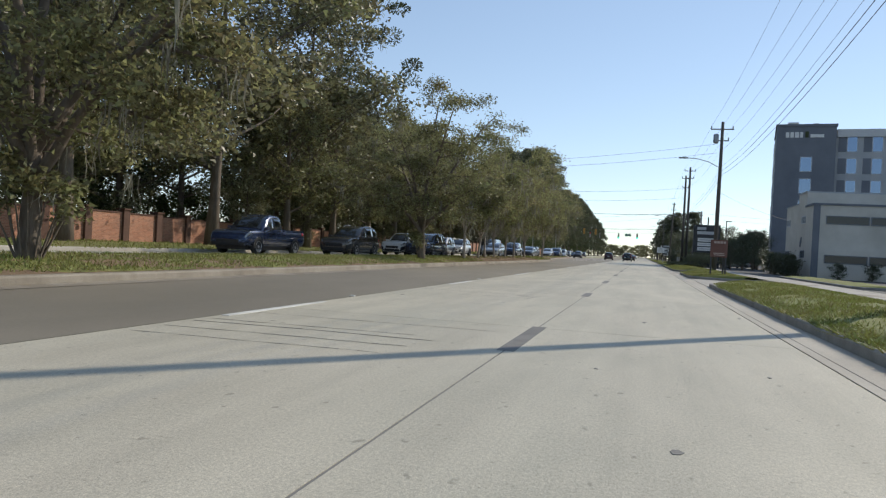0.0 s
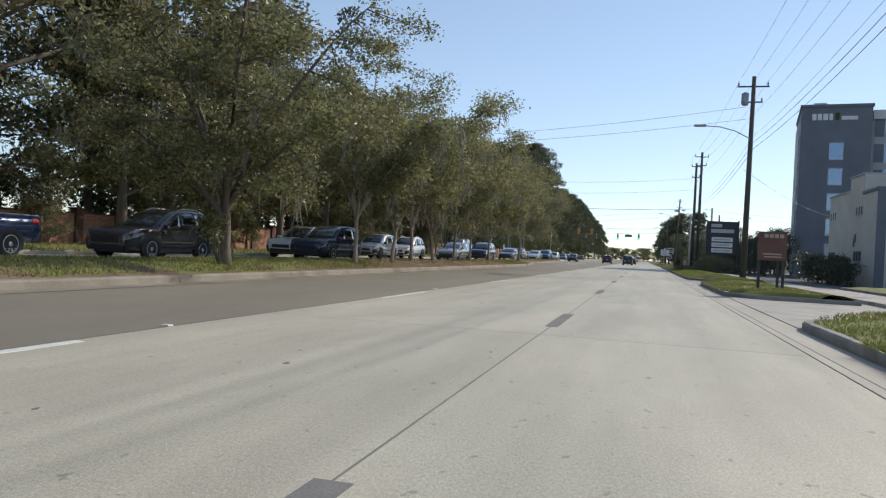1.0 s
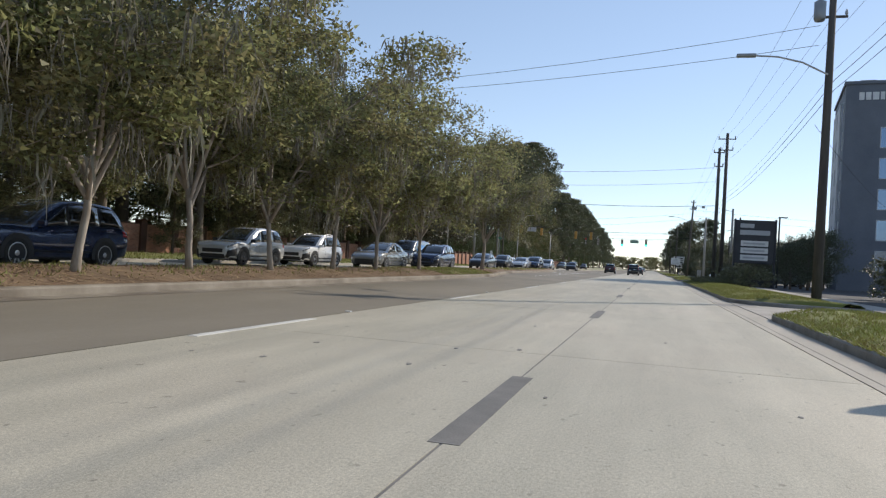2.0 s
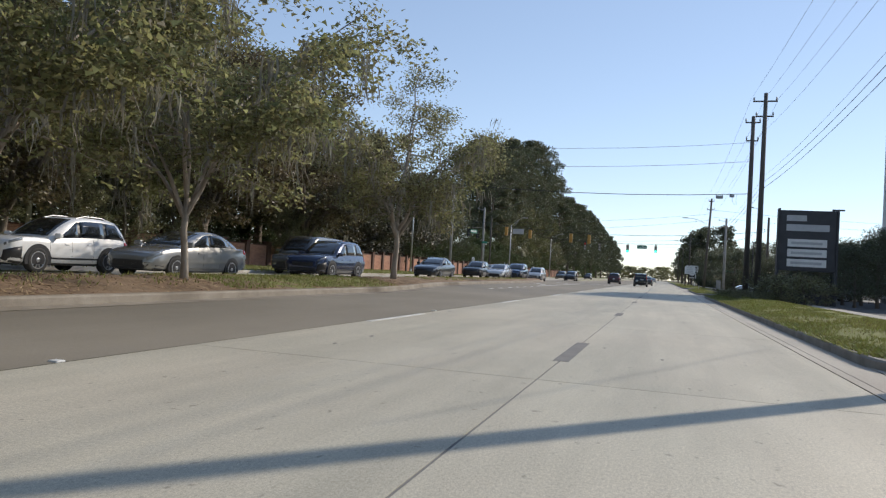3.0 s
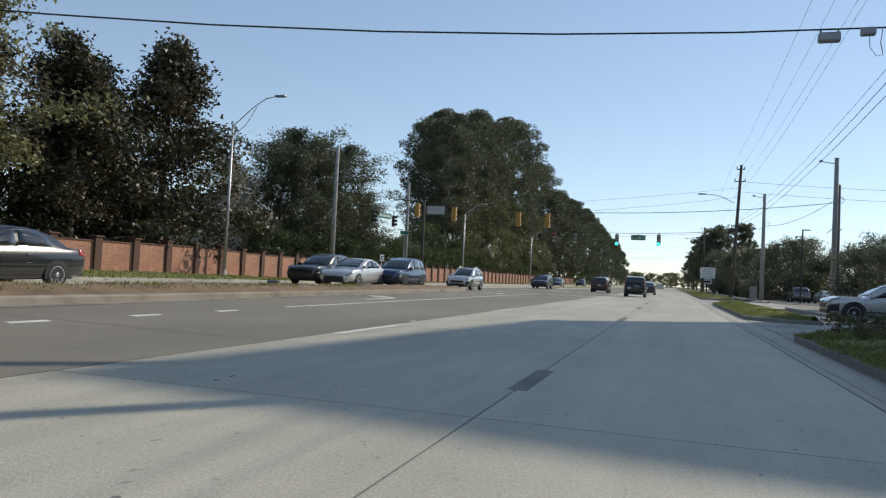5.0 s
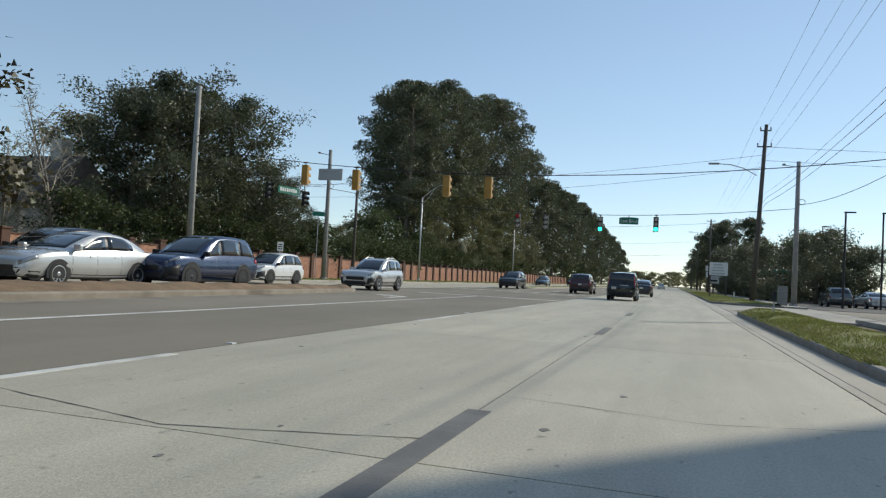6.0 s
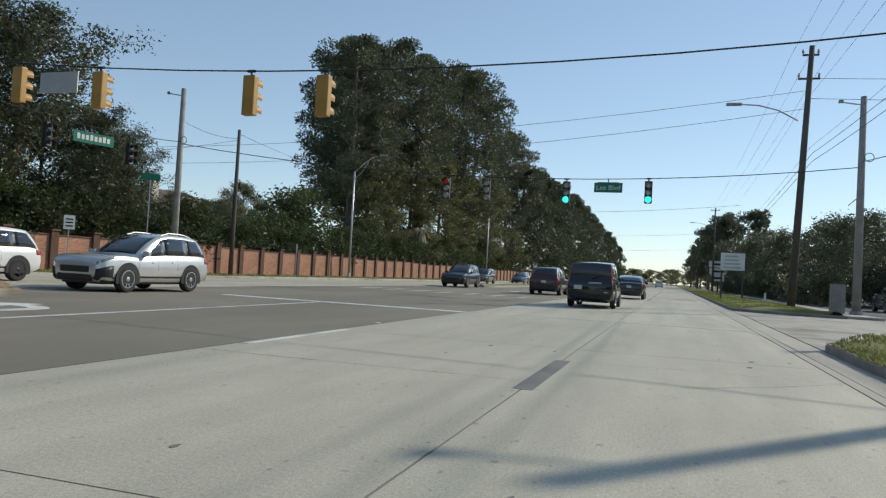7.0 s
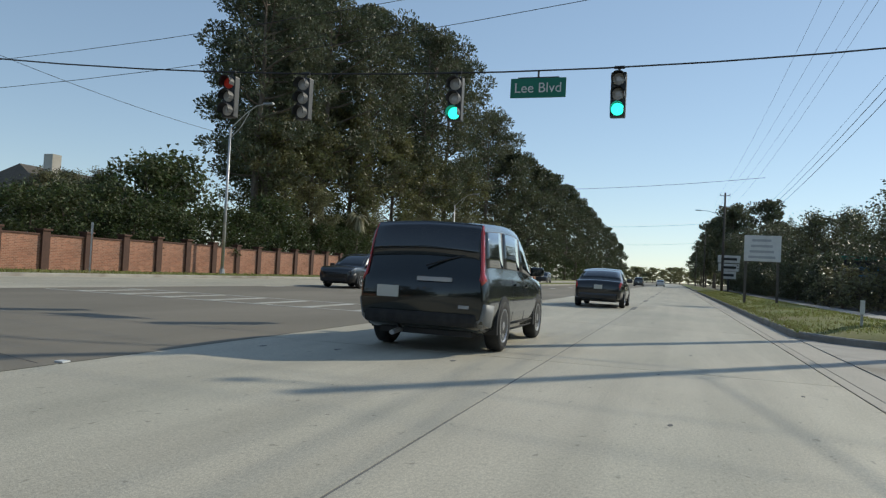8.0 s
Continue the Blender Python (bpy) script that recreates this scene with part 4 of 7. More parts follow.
def pine(name, seed, H, r0, base, R, limbs, per, size, profile, label, pad=1.25, flat=0.5):
    """A pine: straight trunk, nearly level limbs that turn up at their ends, and separate pads of needle tufts."""
    r = random.Random(seed)
    g = np.random.RandomState(seed)
    bm, stem = bmesh.new(), []
    bend = [Vector((r.uniform(-0.25, 0.25), r.uniform(-0.25, 0.25), 0)) * (i > 1) for i in range(9)]
    pts = [Vector((0, 0, H * 0.97 * i / 8 - (0.2 if i == 0 else 0))) + bend[i] for i in range(9)]
    tube(bm, pts, [max(0.05, r0 * (1 - 0.85 * i / 8) * (1.25 if i == 0 else 1)) for i in range(9)], 8, stem=stem)
    pads = []
    for i in range(limbs):
        u = (i + r.uniform(0.0, 1.0)) / limbs
        h = base + (H * 0.93 - base) * u
        k = min(7, int(h / (H * 0.97) * 8))
        q = pts[k].lerp(pts[k + 1], min(1, h / (H * 0.97) * 8 - k))
        az = i * 2.4 + r.uniform(-0.6, 0.6)
        ln = R * profile(u) * r.uniform(0.55, 1.15)
        d = Vector((math.cos(az), math.sin(az), r.uniform(-0.12, 0.22) + 0.35 * u)).normalized()
        line = [q.copy()]
        for k in range(4):
            line.append(line[-1] + d * ln / 4)
            d = (d + Vector((r.uniform(-0.2, 0.2), r.uniform(-0.2, 0.2), r.uniform(0.0, 0.24)))).normalized()
        tube(bm, line, [r0 * 0.3 * (1 - 0.5 * u) * (1 - 0.21 * k) + 0.012 for k in range(5)], 5, cap=False, stem=stem)
        for f in ((0.62, 1.0) if pad > 1.35 else (0.5, 0.78, 1.0)):
            k = min(3, int(f * 4))
            c = line[k].lerp(line[k + 1], f * 4 - k)
            sw = 0.0 if f == 1.0 else ln * 0.22 * r.choice((-1, 1))
            e = c + Vector((-math.sin(az) * sw, math.cos(az) * sw, r.uniform(0.0, 0.5)))
            if sw:
                tube(bm, [c, e], [0.03, 0.012], 3, cap=False, stem=stem)
            pads.append((e, pad * r.uniform(0.6, 1.2)))
    for k in range(4):
        pads.append((pts[-1] + Vector((r.uniform(-0.9, 0.9), r.uniform(-0.9, 0.9), r.uniform(-0.9, 0.5))), pad * r.uniform(0.55, 0.85)))
    t = thing(name, (0, 0, 0), label, "pine tree")
    part("trunk", bm, M["bark"], t, smooth=True)
    n = max(1, per // len(pads))
    c = np.repeat(np.array([tuple(p) for p, _ in pads]), n, axis=0)
    rad = np.repeat(np.array([q for _, q in pads]), n)[:, None]
    o = g.normal(0, 1, (len(c), 3))
    o /= np.linalg.norm(o, axis=1)[:, None]
    p = c + o * rad * (g.uniform(0.05, 1.0, len(c)) ** 0.36)[:, None] * np.array([1, 1, flat])
    d = o + g.normal(0, 0.55, (len(c), 3)) + np.array([0, 0, 0.35])
    d /= np.linalg.norm(d, axis=1)[:, None]
    w = np.cross(d, g.normal(0, 1, (len(c), 3)))
    w /= np.linalg.norm(w, axis=1)[:, None] + 1e-9
    ln = (size * g.uniform(0.6, 1.3, len(c)))[:, None]
    v = np.stack([p - d * ln * 0.2, p + d * ln * 0.75 + w * ln * 0.22, p + d * ln * 0.75 - w * ln * 0.22], 1)
    me = bpy.data.meshes.new("crown")
    me.from_pydata(v.reshape(-1, 3).tolist(), [], np.arange(len(c) * 3).reshape(-1, 3).tolist())
    new("crown", finish(me, M["leaf_pine"], False)).parent = t
    return t


def dome(u):
    return (math.sin(math.pi * (0.18 + 0.74 * u))) ** 0.8


def broad(u):
    return 0.75 + 0.35 * math.sin(math.pi * u) - 0.55 * u ** 3


def cone(u):
    return 1.05 - 0.85 * u


def pine_top(u):
    return 0.55 + 0.55 * math.sin(math.pi * (0.1 + 0.8 * u)) - 0.25 * u


def plant(proto, spots, group=""):
    """The first spot takes the built tree itself, the others take copies."""
    if group:
        tagged(proto, group=group)
    for i, (x, y, z, s, rz) in enumerate(spots):
        m = pose(x, y, z, 0, 0, rz) @ Matrix.Scale(s, 4)
        if i == 0:
            proto.matrix_basis = m
        else:
            c = copy_thing(proto, pose(0, 0, 0))
            c.matrix_basis = m


TR = random.Random(7)
G_MED, G_BACK, G_PINE, G_FAR = "trees on the median", "trees behind the brick wall", "tall pines behind the wall", "trees along the far side street"
# street trees of the median
med_a = spread_oak("oak_tree", 1, 10.8, 0.095, 2.5, 4.9, 7, 25000, 0.15, "bark_pale", "leaf_olive", "young oak with pale trunk and hanging moss on the median", 150)
med_b = spread_oak("oak_tree", 2, 10.6, 0.09, 2.2, 4.9, 7, 25000, 0.15, "bark_pale", "leaf_olive", "spreading oak with olive autumn leaves standing in leaf litter", 160)
med_c = spread_oak("live_oak", 3, 12.0, 0.2, 2.2, 5.6, 8, 44000, 0.14, "bark", "leaf_oak", "old oak with dark trunk and shoots at its base", 60, 9)
thin = spread_oak("oak_tree", 4, 10.2, 0.12, 2.5, 4.6, 8, 30000, 0.115, "bark_pale", "leaf_oak", "airy pale-trunked oak with hanging moss at the median's end", 100, 0, 8)
plant(med_c, [(-10.2, 33.4, 0.38, 0.72, 0), (-10.6, 10.6, 0.38, 0.9, 130)], G_MED)
wall_oak = spread_oak("live_oak", 5, 12.0, 0.2, 2.2, 5.6, 8, 34000, 0.17, "bark", "leaf_russet", "dark russet-leaved oak spreading over the brick wall", 40)
plant(wall_oak, [(-25.4, 101.6, 0.3, 1.12, 200), (-25.6, 89.4, 0.3, 1.1, 20), (-25.4, 76.0, 0.3, 1.0, 300)], G_BACK)
plant(med_a, [(-10.2, 42.0, 0.4, 0.78, 0), (-10.7, 50.2, 0.4, 0.80, 100), (-10.8, 58.4, 0.4, 0.81, 200)], G_MED)
plant(med_b, [(-10.3, 46.2, 0.4, 0.82, 30), (-10.8, 54.2, 0.4, 0.82, 150), (-10.8, 62.5, 0.4, 0.82, 260), (-10.7, 67.8, 0.4, 0.86, 250)], G_MED)
plant(thin, [(-10.9, 81.9, 0.4, 0.94, 60)], G_MED)

# woods behind the wall
bk_a = grow("live_oak", 11, 15.5, 0.27, 3.0, 7.0, 17, 7, broad, 14000, 0.26, 0.3, "bark", "leaf_dark", "tall dark evergreen oak draped with moss behind the wall", "tree", rise=0.6, cluster=1.2, moss=35)
bk_b = grow("laurel_tree", 12, 13.5, 0.3, 1.5, 5.2, 17, 7, dome, 12500, 0.26, 0.3, "bark", "leaf_dark", "dense dark evergreen tree behind the brick wall", "tree", rise=0.5, cluster=1.1)
bk_c = grow("oak_tree", 13, 17.5, 0.4, 3.5, 6.4, 18, 7, dome, 14000, 0.26, 0.3, "bark", "leaf_oak", "tall spreading oak with olive leaves behind the wall", "tree", rise=0.7, cluster=1.15, moss=25)
spots = {0: [(-25.2, 51.5, 0.3, 1.32, 20), (-25.0, 38.5, 0.3, 1.36, 140), (-25.2, 27.0, 0.3, 1.3, 260)], 1: [], 2: []}
yy = 6.0
while yy < 110:
    k = TR.randrange(3)
    spots[k].append((-29.9 - TR.uniform(0, 2.0), yy, 0.1, TR.uniform(0.82, 1.08), TR.uniform(0, 360)))
    if len(spots[0]) % 3 == 0 or yy > 85:
        spots[TR.randrange(3)].append((-39.0 - TR.uniform(0, 4), yy + TR.uniform(0, 3), 0.1, TR.uniform(1.0, 1.25), TR.uniform(0, 360)))
    yy += TR.uniform(5.6, 7.4)
spots[2] += [(-24.6, y_, 0.3, 0.68 + 0.05 * (i_ % 3), i_ * 67) for i_, y_ in enumerate((8, 47, 55, 63, 70.5))]
spots[1] += [(-25.5, 79.5, 0.25, 0.36, 10), (-25.7, 83.2, 0.25, 0.44, 80), (-25.5, 86.6, 0.25, 0.38, 150), (-25.6, 99.2, 0.25, 0.32, 40), (-25.7, 103.8, 0.25, 0.42, 200), (-25.6, 75.0, 0.25, 0.34, 20), (-25.5, 69.5, 0.25, 0.3, 120), (-25.4, 60.0, 0.25, 0.32, 220), (-25.4, 51.0, 0.25, 0.36, 300), (-25.4, 43.0, 0.25, 0.34, 70), (-33.0, 175.5, 0.1, 0.40, 50), (-35, 182, 0.1, 0.47, 10), ]
spots[2] += [(-30.2, 95, 0.1, 1.0, 40), (-30.6, 103.5, 0.1, 1.0, 140), (-30.4, 87, 0.1, 1.05, 260)]
spots[2] += [(-30.6, 112.5, 0.1, 0.92, 10), (-33, 106, 0.1, 1.0, 200)]
spots[1] += [(-47, 137.5, 0.1, 0.75, 90), (-42, 150, 0.1, 0.85, 0), (-40, 128, 0.1, 0.8, 33), (-38, 131.5, 0.1, 0.62, 77), (-62, 200, 0.1, 0.58, 10), (-70, 214, 0.1, 0.62, 70), (-58, 206, 0.1, 0.64, 140), (-66, 226, 0.1, 1.0, 210), (-56, 190, 0.1, 0.54, 300), (-60, 176, 0.1, 0.6, 33), (-52, 166, 0.1, 0.6, 99), (-38, 166, 0.1, 0.62, 5), (-41, 170, 0.1, 0.6, 66), (-46, 191, 0.1, 0.52, 20), (-41, 185, 0.1, 0.5, 190), (-36, 191, 0.1, 0.5, 240), (-31.6, 203, 0.1, 0.6, 15), (-31.8, 215, 0.1, 0.68, 95), (-31.4, 231, 0.1, 0.7, 170), (-31.5, 250, 0.1, 0.72, 250), (-31.5, 272, 0.1, 0.75, 310)]
for k, proto in enumerate((bk_a, bk_b, bk_c)):
    plant(proto, spots[k], G_BACK)
cross = grow("oak_tree", 14, 14.0, 0.34, 2.2, 6.0, 19, 9, dome, 26000, 0.2, 0.3, "bark", "leaf_green", "leafy oak with fine twigs behind the wall at the crossing", "tree", rise=0.75, cluster=0.95, twigs=True)
plant(cross, [(-31.4, 153.2, 0.1, 0.93, 20), (-31.2, 147.2, 0.1, 0.86, 120), (-32.6, 145.0, 0.1, 0.78, 230), (-34.5, 150.0, 0.1, 0.98, 310), (-34.8, 158.0, 0.1, 0.68, 60), (-30.9, 158.4, 0.1, 0.64, 170), (-33.0, 163.0, 0.1, 0.56, 280)], G_BACK)
mag = grow("magnolia_tree", 21, 14.2, 0.3, 0.8, 5.7, 28, 7, cone, 25000, 0.25, 0.36, "bark", "leaf_magnolia", "dark glossy magnolia tapering upwards behind the wall", "tree", rise=0.35, cluster=1.1)
plant(mag, [(-31.6, 128.2, 0.1, 1.13, 0), (-31.6, 120.9, 0.1, 0.95, 140), (-35, 125.0, 0.1, 0.95, 250), (-34.5, 115.5, 0.1, 1.0, 310), (-34.0, 127.5, 0.1, 0.55, 60)], "magnolias behind the brick wall")

# pines
pine_a = pine("pine_tree", 31, 27.6, 0.42, 8.0, 6.8, 32, 17000, 0.38, pine_top, "tall dark pine with layered needle clumps", 1.62, 0.62)
pine_b = pine("pine_tree", 32, 26.0, 0.4, 4.0, 6.0, 40, 12000, 0.62, dome, "tall dense pine clothed nearly to the ground", 1.5, 0.7)
pine_c = pine("pine_tree", 33, 30.0, 0.40, 9.0, 7.8, 26, 15000, 0.40, broad, "open lofty pine with bare limbs and blue-green needle pads", 1.3, 0.45)
pa, pb = [], []
for x, y, s in ((-34.0, 198, 0.90), (-37, 204, 0.97), (-34, 210, 1.02), (-40, 216, 1.08), (-34, 220, 1.06), (-37, 228, 1.08), (-33.5, 238, 1.0), (-36, 249, 1.05), (-38, 262, 1.08), (-34, 275, 1.02), (-36, 290, 1.02)):
    pa.append((x, y, 0.1, s, TR.uniform(0, 360)))
for x, y, s in ((-32, 283, 0.95), (-31, 300, 1.0), (-31, 318, 1.0), (-32, 336, 1.05), (-31, 358, 1.05), (-31, 382, 1.0), (-31, 410, 1.0), (-31, 440, 0.95), (-30, 475, 0.9), (-30, 515, 0.85), (-30, 560, 0.8)):
    pb.append((x, y, 0.1, s, TR.uniform(0, 360)))
pa = [(x, y, z, q * (1.25 if 236 < y < 268 else 1.1 if y > 226 else 1.05), rz) for x, y, z, q, rz in pa]
pa += [(-41.0, 212.0, 0.1, 1.05, 75), (-44.0, 219.0, 0.1, 1.12, 165), (-37, 60, 0.1, 0.7, 20), (-41, 96, 0.1, 0.74, 200), (-42, 40, 0.1, 0.8, 300)]
plant(pine_c, [(-33.2, 74.5, 0.1, 1.1, 130)], G_PINE)
plant(pine_a, pa, G_PINE)
plant(pine_b, pb, G_PINE)
gum = grow("gum_tree", 34, 17.0, 0.3, 2.0, 4.6, 20, 7, dome, 11000, 0.27, 0.32, "bark", "leaf_gum", "tall broadleaf tree with yellowing leaves before the pines", "tree", rise=0.7, cluster=1.0)
plant(gum, [(-32.4, 205, 0.1, 0.95, 0), (-32.8, 214, 0.1, 1.12, 70), (-32.2, 224, 0.1, 1.05, 150), (-32.6, 234, 0.1, 1.1, 220), (-32.2, 245, 0.1, 1.0, 300), (-32.5, 257, 0.1, 1.15, 40), (-33, 198, 0.1, 0.8, 110), (-37, 203, 0.1, 0.9, 200)], "broadleaf trees before the pines")

bare = grow("bare_tree", 35, 9.6, 0.14, 1.2, 3.0, 16, 10, dome, 500, 0.14, 0.3, "bark_pale", "leaf_oak", "nearly bare twiggy tree behind the brick wall", "tree", rise=1.1, cluster=0.5, trunks=2, twigs=True)
plant(bare, [(-31.2, 137.6, 0.1, 1.0, 40), (-31.8, 135.2, 0.1, 0.78, 190)], G_BACK)


def palm(x, y, h, seed):
    """A cabbage palm with a skirt of drooping dry fronds."""
    r = random.Random(seed)
    t = thing("palm_tree", (x, y, 0.1), "small palm with pale drooping fronds before dark trees", "palm tree")
    part("trunk", tubes(([(0, 0, 0), (0.05, 0.02, h * 0.5), (0, 0.05, h)], [0.2, 0.16, 0.17]), n=9), M["bark"], t, smooth=True)
    for k in range(48):
        az, up = k * 2.4, r.uniform(-1.2, 0.9)
        ln = r.uniform(1.2, 2.0)
        d = Vector((math.cos(az), math.sin(az), up)).normalized()
        side = Vector((-math.sin(az), math.cos(az), 0))
        bm = bmesh.new()
        q, prev = Vector((0, 0.05, h - 0.1)), None
        for i in range(6):
            w = (0.02, 0.03, 0.09, 0.14, 0.1, 0.01)[i]
            cur = [bm.verts.new(q + side * w), bm.verts.new(q + Vector((0, 0, 0.06 + 0.12 * w))), bm.verts.new(q - side * w)]
            if prev:
                bm.faces.new((prev[0], prev[1], cur[1], cur[0]))
                bm.faces.new((prev[1], prev[2], cur[2], cur[1]))
            prev = cur
            q = q + d * ln / 5
            d = (d - Vector((0, 0, 0.42))).normalized()
        part("frond", bm, M["frond"], t)
    return t


palm(-29.6, 209.0, 5.8, 5)

# hedge shrubs over the wall
shrub = grow("evergreen_shrub", 41, 4.6, 0.12, 0.3, 2.1, 14, 4, dome, 3400, 0.19, 0.34, "bark", "leaf_bright", "dense evergreen shrub growing over the brick wall", "shrub", rise=0.5, cluster=0.7)
sp = []
yy = 138.0
while yy < 262:
    sp.append((-29.9 - TR.uniform(0, 0.5), yy, 0.1, TR.uniform(0.72, 1.05), TR.uniform(0, 360)))
    yy += TR.uniform(2.1, 2.9)
for yy in (36, 41, 58, 66, 79, 88, 95, 101, 105):
    sp.append((-30.4, yy, 0.1, TR.uniform(0.6, 0.85), TR.uniform(0, 360)))
for yy in range(-6, 134, 4):
    sp.append((-35.5 + TR.uniform(-1.2, 1.2), yy, 0.1, TR.uniform(0.95, 1.35), TR.uniform(0, 360)))
for yy in range(200, 440, 12):
    sp.append((-33.0 + TR.uniform(-1, 1), yy, 0.1, TR.uniform(1.3, 1.8), TR.uniform(0, 360)))
sp += [(-32.5, 183, 0.1, 1.55, 0), (-33.5, 187, 0.1, 1.75, 90), (-31.5, 178.5, 0.1, 1.1, 30), (-31.5, 196, 0.1, 1.3, 200), (-36, 172, 0.1, 0.95, 0), (-37, 166, 0.1, 1.4, 60), (-33, 161, 0.1, 1.2, 60)]
plant(shrub, sp, "shrubs along the brick wall")

# near-side trees beyond the lots
rt = grow("oak_tree", 51, 10.5, 0.25, 0.8, 4.6, 18, 6, dome, 9000, 0.22, 0.3, "bark", "leaf_green", "leafy dark tree beside a parking lot", "tree", rise=0.6, cluster=1.2)
rs = []
for x, y, s in ((12.0, 126, 0.5), (15.5, 131, 0.62), (12.6, 134.5, 0.58), (19, 136.5, 0.66), (24, 137, 0.7), (10.8, 122.5, 0.40), (12, 139.2, 0.55), (15.2, 138.6, 0.6), (18.8, 138.8, 0.66), (22.4, 138.6, 0.7), (26.5, 138.8, 0.72), (10.4, 130.0, 0.42), (9.8, 134.5, 0.42), (10.5, 137.0, 0.46), (14, 143-6, 0.5), (17, 134, 0.7), (30, 176, 0.6), (36, 178, 0.7), (43, 180, 0.75), (51, 182, 0.85), (18, 196, 0.7), (20, 196, 0.85), (27, 199, 0.95), (34, 203, 1.05), (42, 206, 1.1), (50, 207, 1.1), (17, 212, 0.85), (14, 232, 0.85), (22, 236, 1.05), (31, 228, 1.05), (13, 252, 0.9), (13, 270, 0.95), (18, 290, 1.15), (13, 308, 1.1), (26, 262, 1.2), (14, 200, 0.6), (24, 186, 0.6), (31, 190, 0.7), (38, 192, 0.75), (46, 195, 0.8), (55, 200, 0.9), (28, 142-4, 0.75), (60, 180, 1.1), (66, 190, 1.0), (30, 320, 1.2), (40, 300, 1.2), (52, 280, 1.2), (64, 250, 1.2)):
    rs.append((x, y, 0.03, s * (0.82 if y < 160 else 0.70 if y < 240 and x > 13 else 1.0), TR.uniform(0, 360)))
rs += [(11.6, 105.5, 0.03, 0.36, 20), (13.4, 107.5, 0.03, 0.46, 140), (12.2, 111.5, 0.03, 0.40, 260), (15.2, 111.0, 0.03, 0.52, 80), (14.2, 115.0, 0.03, 0.46, 190), (16.6, 117.0, 0.03, 0.56, 310), (11.4, 115.5, 0.03, 0.34, 50)]
plant(rt, [q for q in rs if q[1] < 160], "trees beside the parking lot")
rf = grow("oak_tree", 52, 10.5, 0.25, 0.7, 4.8, 16, 5, dome, 7000, 0.29, 0.3, "bark", "leaf_green", "dark leafy tree beyond the side street", "tree", rise=0.6, cluster=1.25)
plant(rf, [q for q in rs if q[1] >= 160] + [(11.5 + 3.1 * (i % 4), 186 + i * 7.3, 0.03, 0.62 + 0.09 * (i % 3), i * 83) for i in range(18)], G_FAR)
thicket = grow("evergreen_shrub", 53, 3.6, 0.1, 0.15, 2.3, 13, 4, dome, 2600, 0.22, 0.34, "bark", "leaf_green", "dark dense shrub at the edge of the lots", "shrub", rise=0.45, cluster=0.75)
plant(thicket, [(11.2 + TR.uniform(-0.8, 1.2), 172 + i * 2.9, 0.03, TR.uniform(0.62, 0.95), i * 71) for i in range(10, 46)] + [(17.5 + TR.uniform(-1, 1), 190 + i * 4.0, 0.03, TR.uniform(0.9, 1.2), i * 47) for i in range(26)], "shrubs beside the lots")
fp = pine("pine_tree", 61, 19.0, 0.35, 4.0, 5.0, 26, 6500, 0.7, pine_top, "far dark pine beside the road", 1.4, 0.6)
plant(fp, [(12, 322, 0.03, 0.95, 0), (14, 345, 0.03, 1.1, 80), (11, 372, 0.03, 1.05, 160), (12, 400, 0.03, 1.1, 240), (11, 440, 0.03, 1.0, 300), (11, 490, 0.03, 1.0, 30), (20, 330, 0.03, 1.1, 200), (10, 550, 0.03, 0.9, 100)], "far pines along the road")

# low far tree line that closes the road
line = grow("far_tree", 81, 9.0, 0.25, 0.6, 6.0, 14, 5, dome, 1300, 0.9, 0.3, "bark", "leaf_oak", "far low tree closing the view of the road", "tree", rise=0.5, cluster=1.4)
plant(line, [(-60 + i * 4.6 + TR.uniform(-2, 2), 660 + TR.uniform(0, 60), -0.05, TR.uniform(0.8, 1.3), i * 40) for i in range(28)], "far trees closing the road")

# ---- poles, lamps, wires, signals ----
def wood_pole(x, y, h, arms=(), label="tall weathered wooden utility pole", lean=(0, 0), r=0.17, insul=True):
    t = thing("utility_pole", (x, y, 0.05), label, "utility pole", "utility poles along the road")
    part("pole", tubes(([(0, 0, 0), (lean[0] * 0.5, lean[1] * 0.5, h * 0.5), (lean[0], lean[1], h)], [r * 1.15, r * 0.95, r * 0.72]), n=10), M["wood"], t, smooth=True)
    for z, w in arms:
        lx, ly = lean[0] * z / h, lean[1] * z / h
        part("crossarm", boxes((lx - w, lx + w, ly + r * 0.8, ly + r * 0.8 + 0.09, z - 0.045, z + 0.045), bevel=0.01), M["wood"], t)
        if insul:
            for k in (-0.92, 0.0, 0.92):
                bm = tubes(([(lx + k * w, ly + r + 0.05, z + 0.06), (lx + k * w, ly + r + 0.05, z + 0.12), (lx + k * w, ly + r + 0.05, z + 0.2), (lx + k * w, ly + r + 0.05, z + 0.3)], [0.02, 0.06, 0.06, 0.03]), n=8)
                part("insulator", bm, M["sign_grey"], t)
    return t


def lamp_arm(t, z, reach, rise, head=0.75, side=-1):
    """A curved bracket with a flat street-lamp head, on a pole."""
    pts = [(0, 0, z), (side * reach * 0.35, 0, z + rise * 0.62), (side * reach * 0.7, 0, z + rise * 0.93), (side * reach, 0, z + rise)]
    part("lamp_arm", tubes((pts, 0.035), n=6), M["galv"], t)
    bm = boxes((side * reach - (head if side < 0 else 0), side * reach + (head if side > 0 else 0), -0.13, 0.13, z + rise - 0.05, z + rise + 0.08), bevel=0.04)
    part("lamp_head", bm, M["lamp_grey"], t, "grey street lamp head")


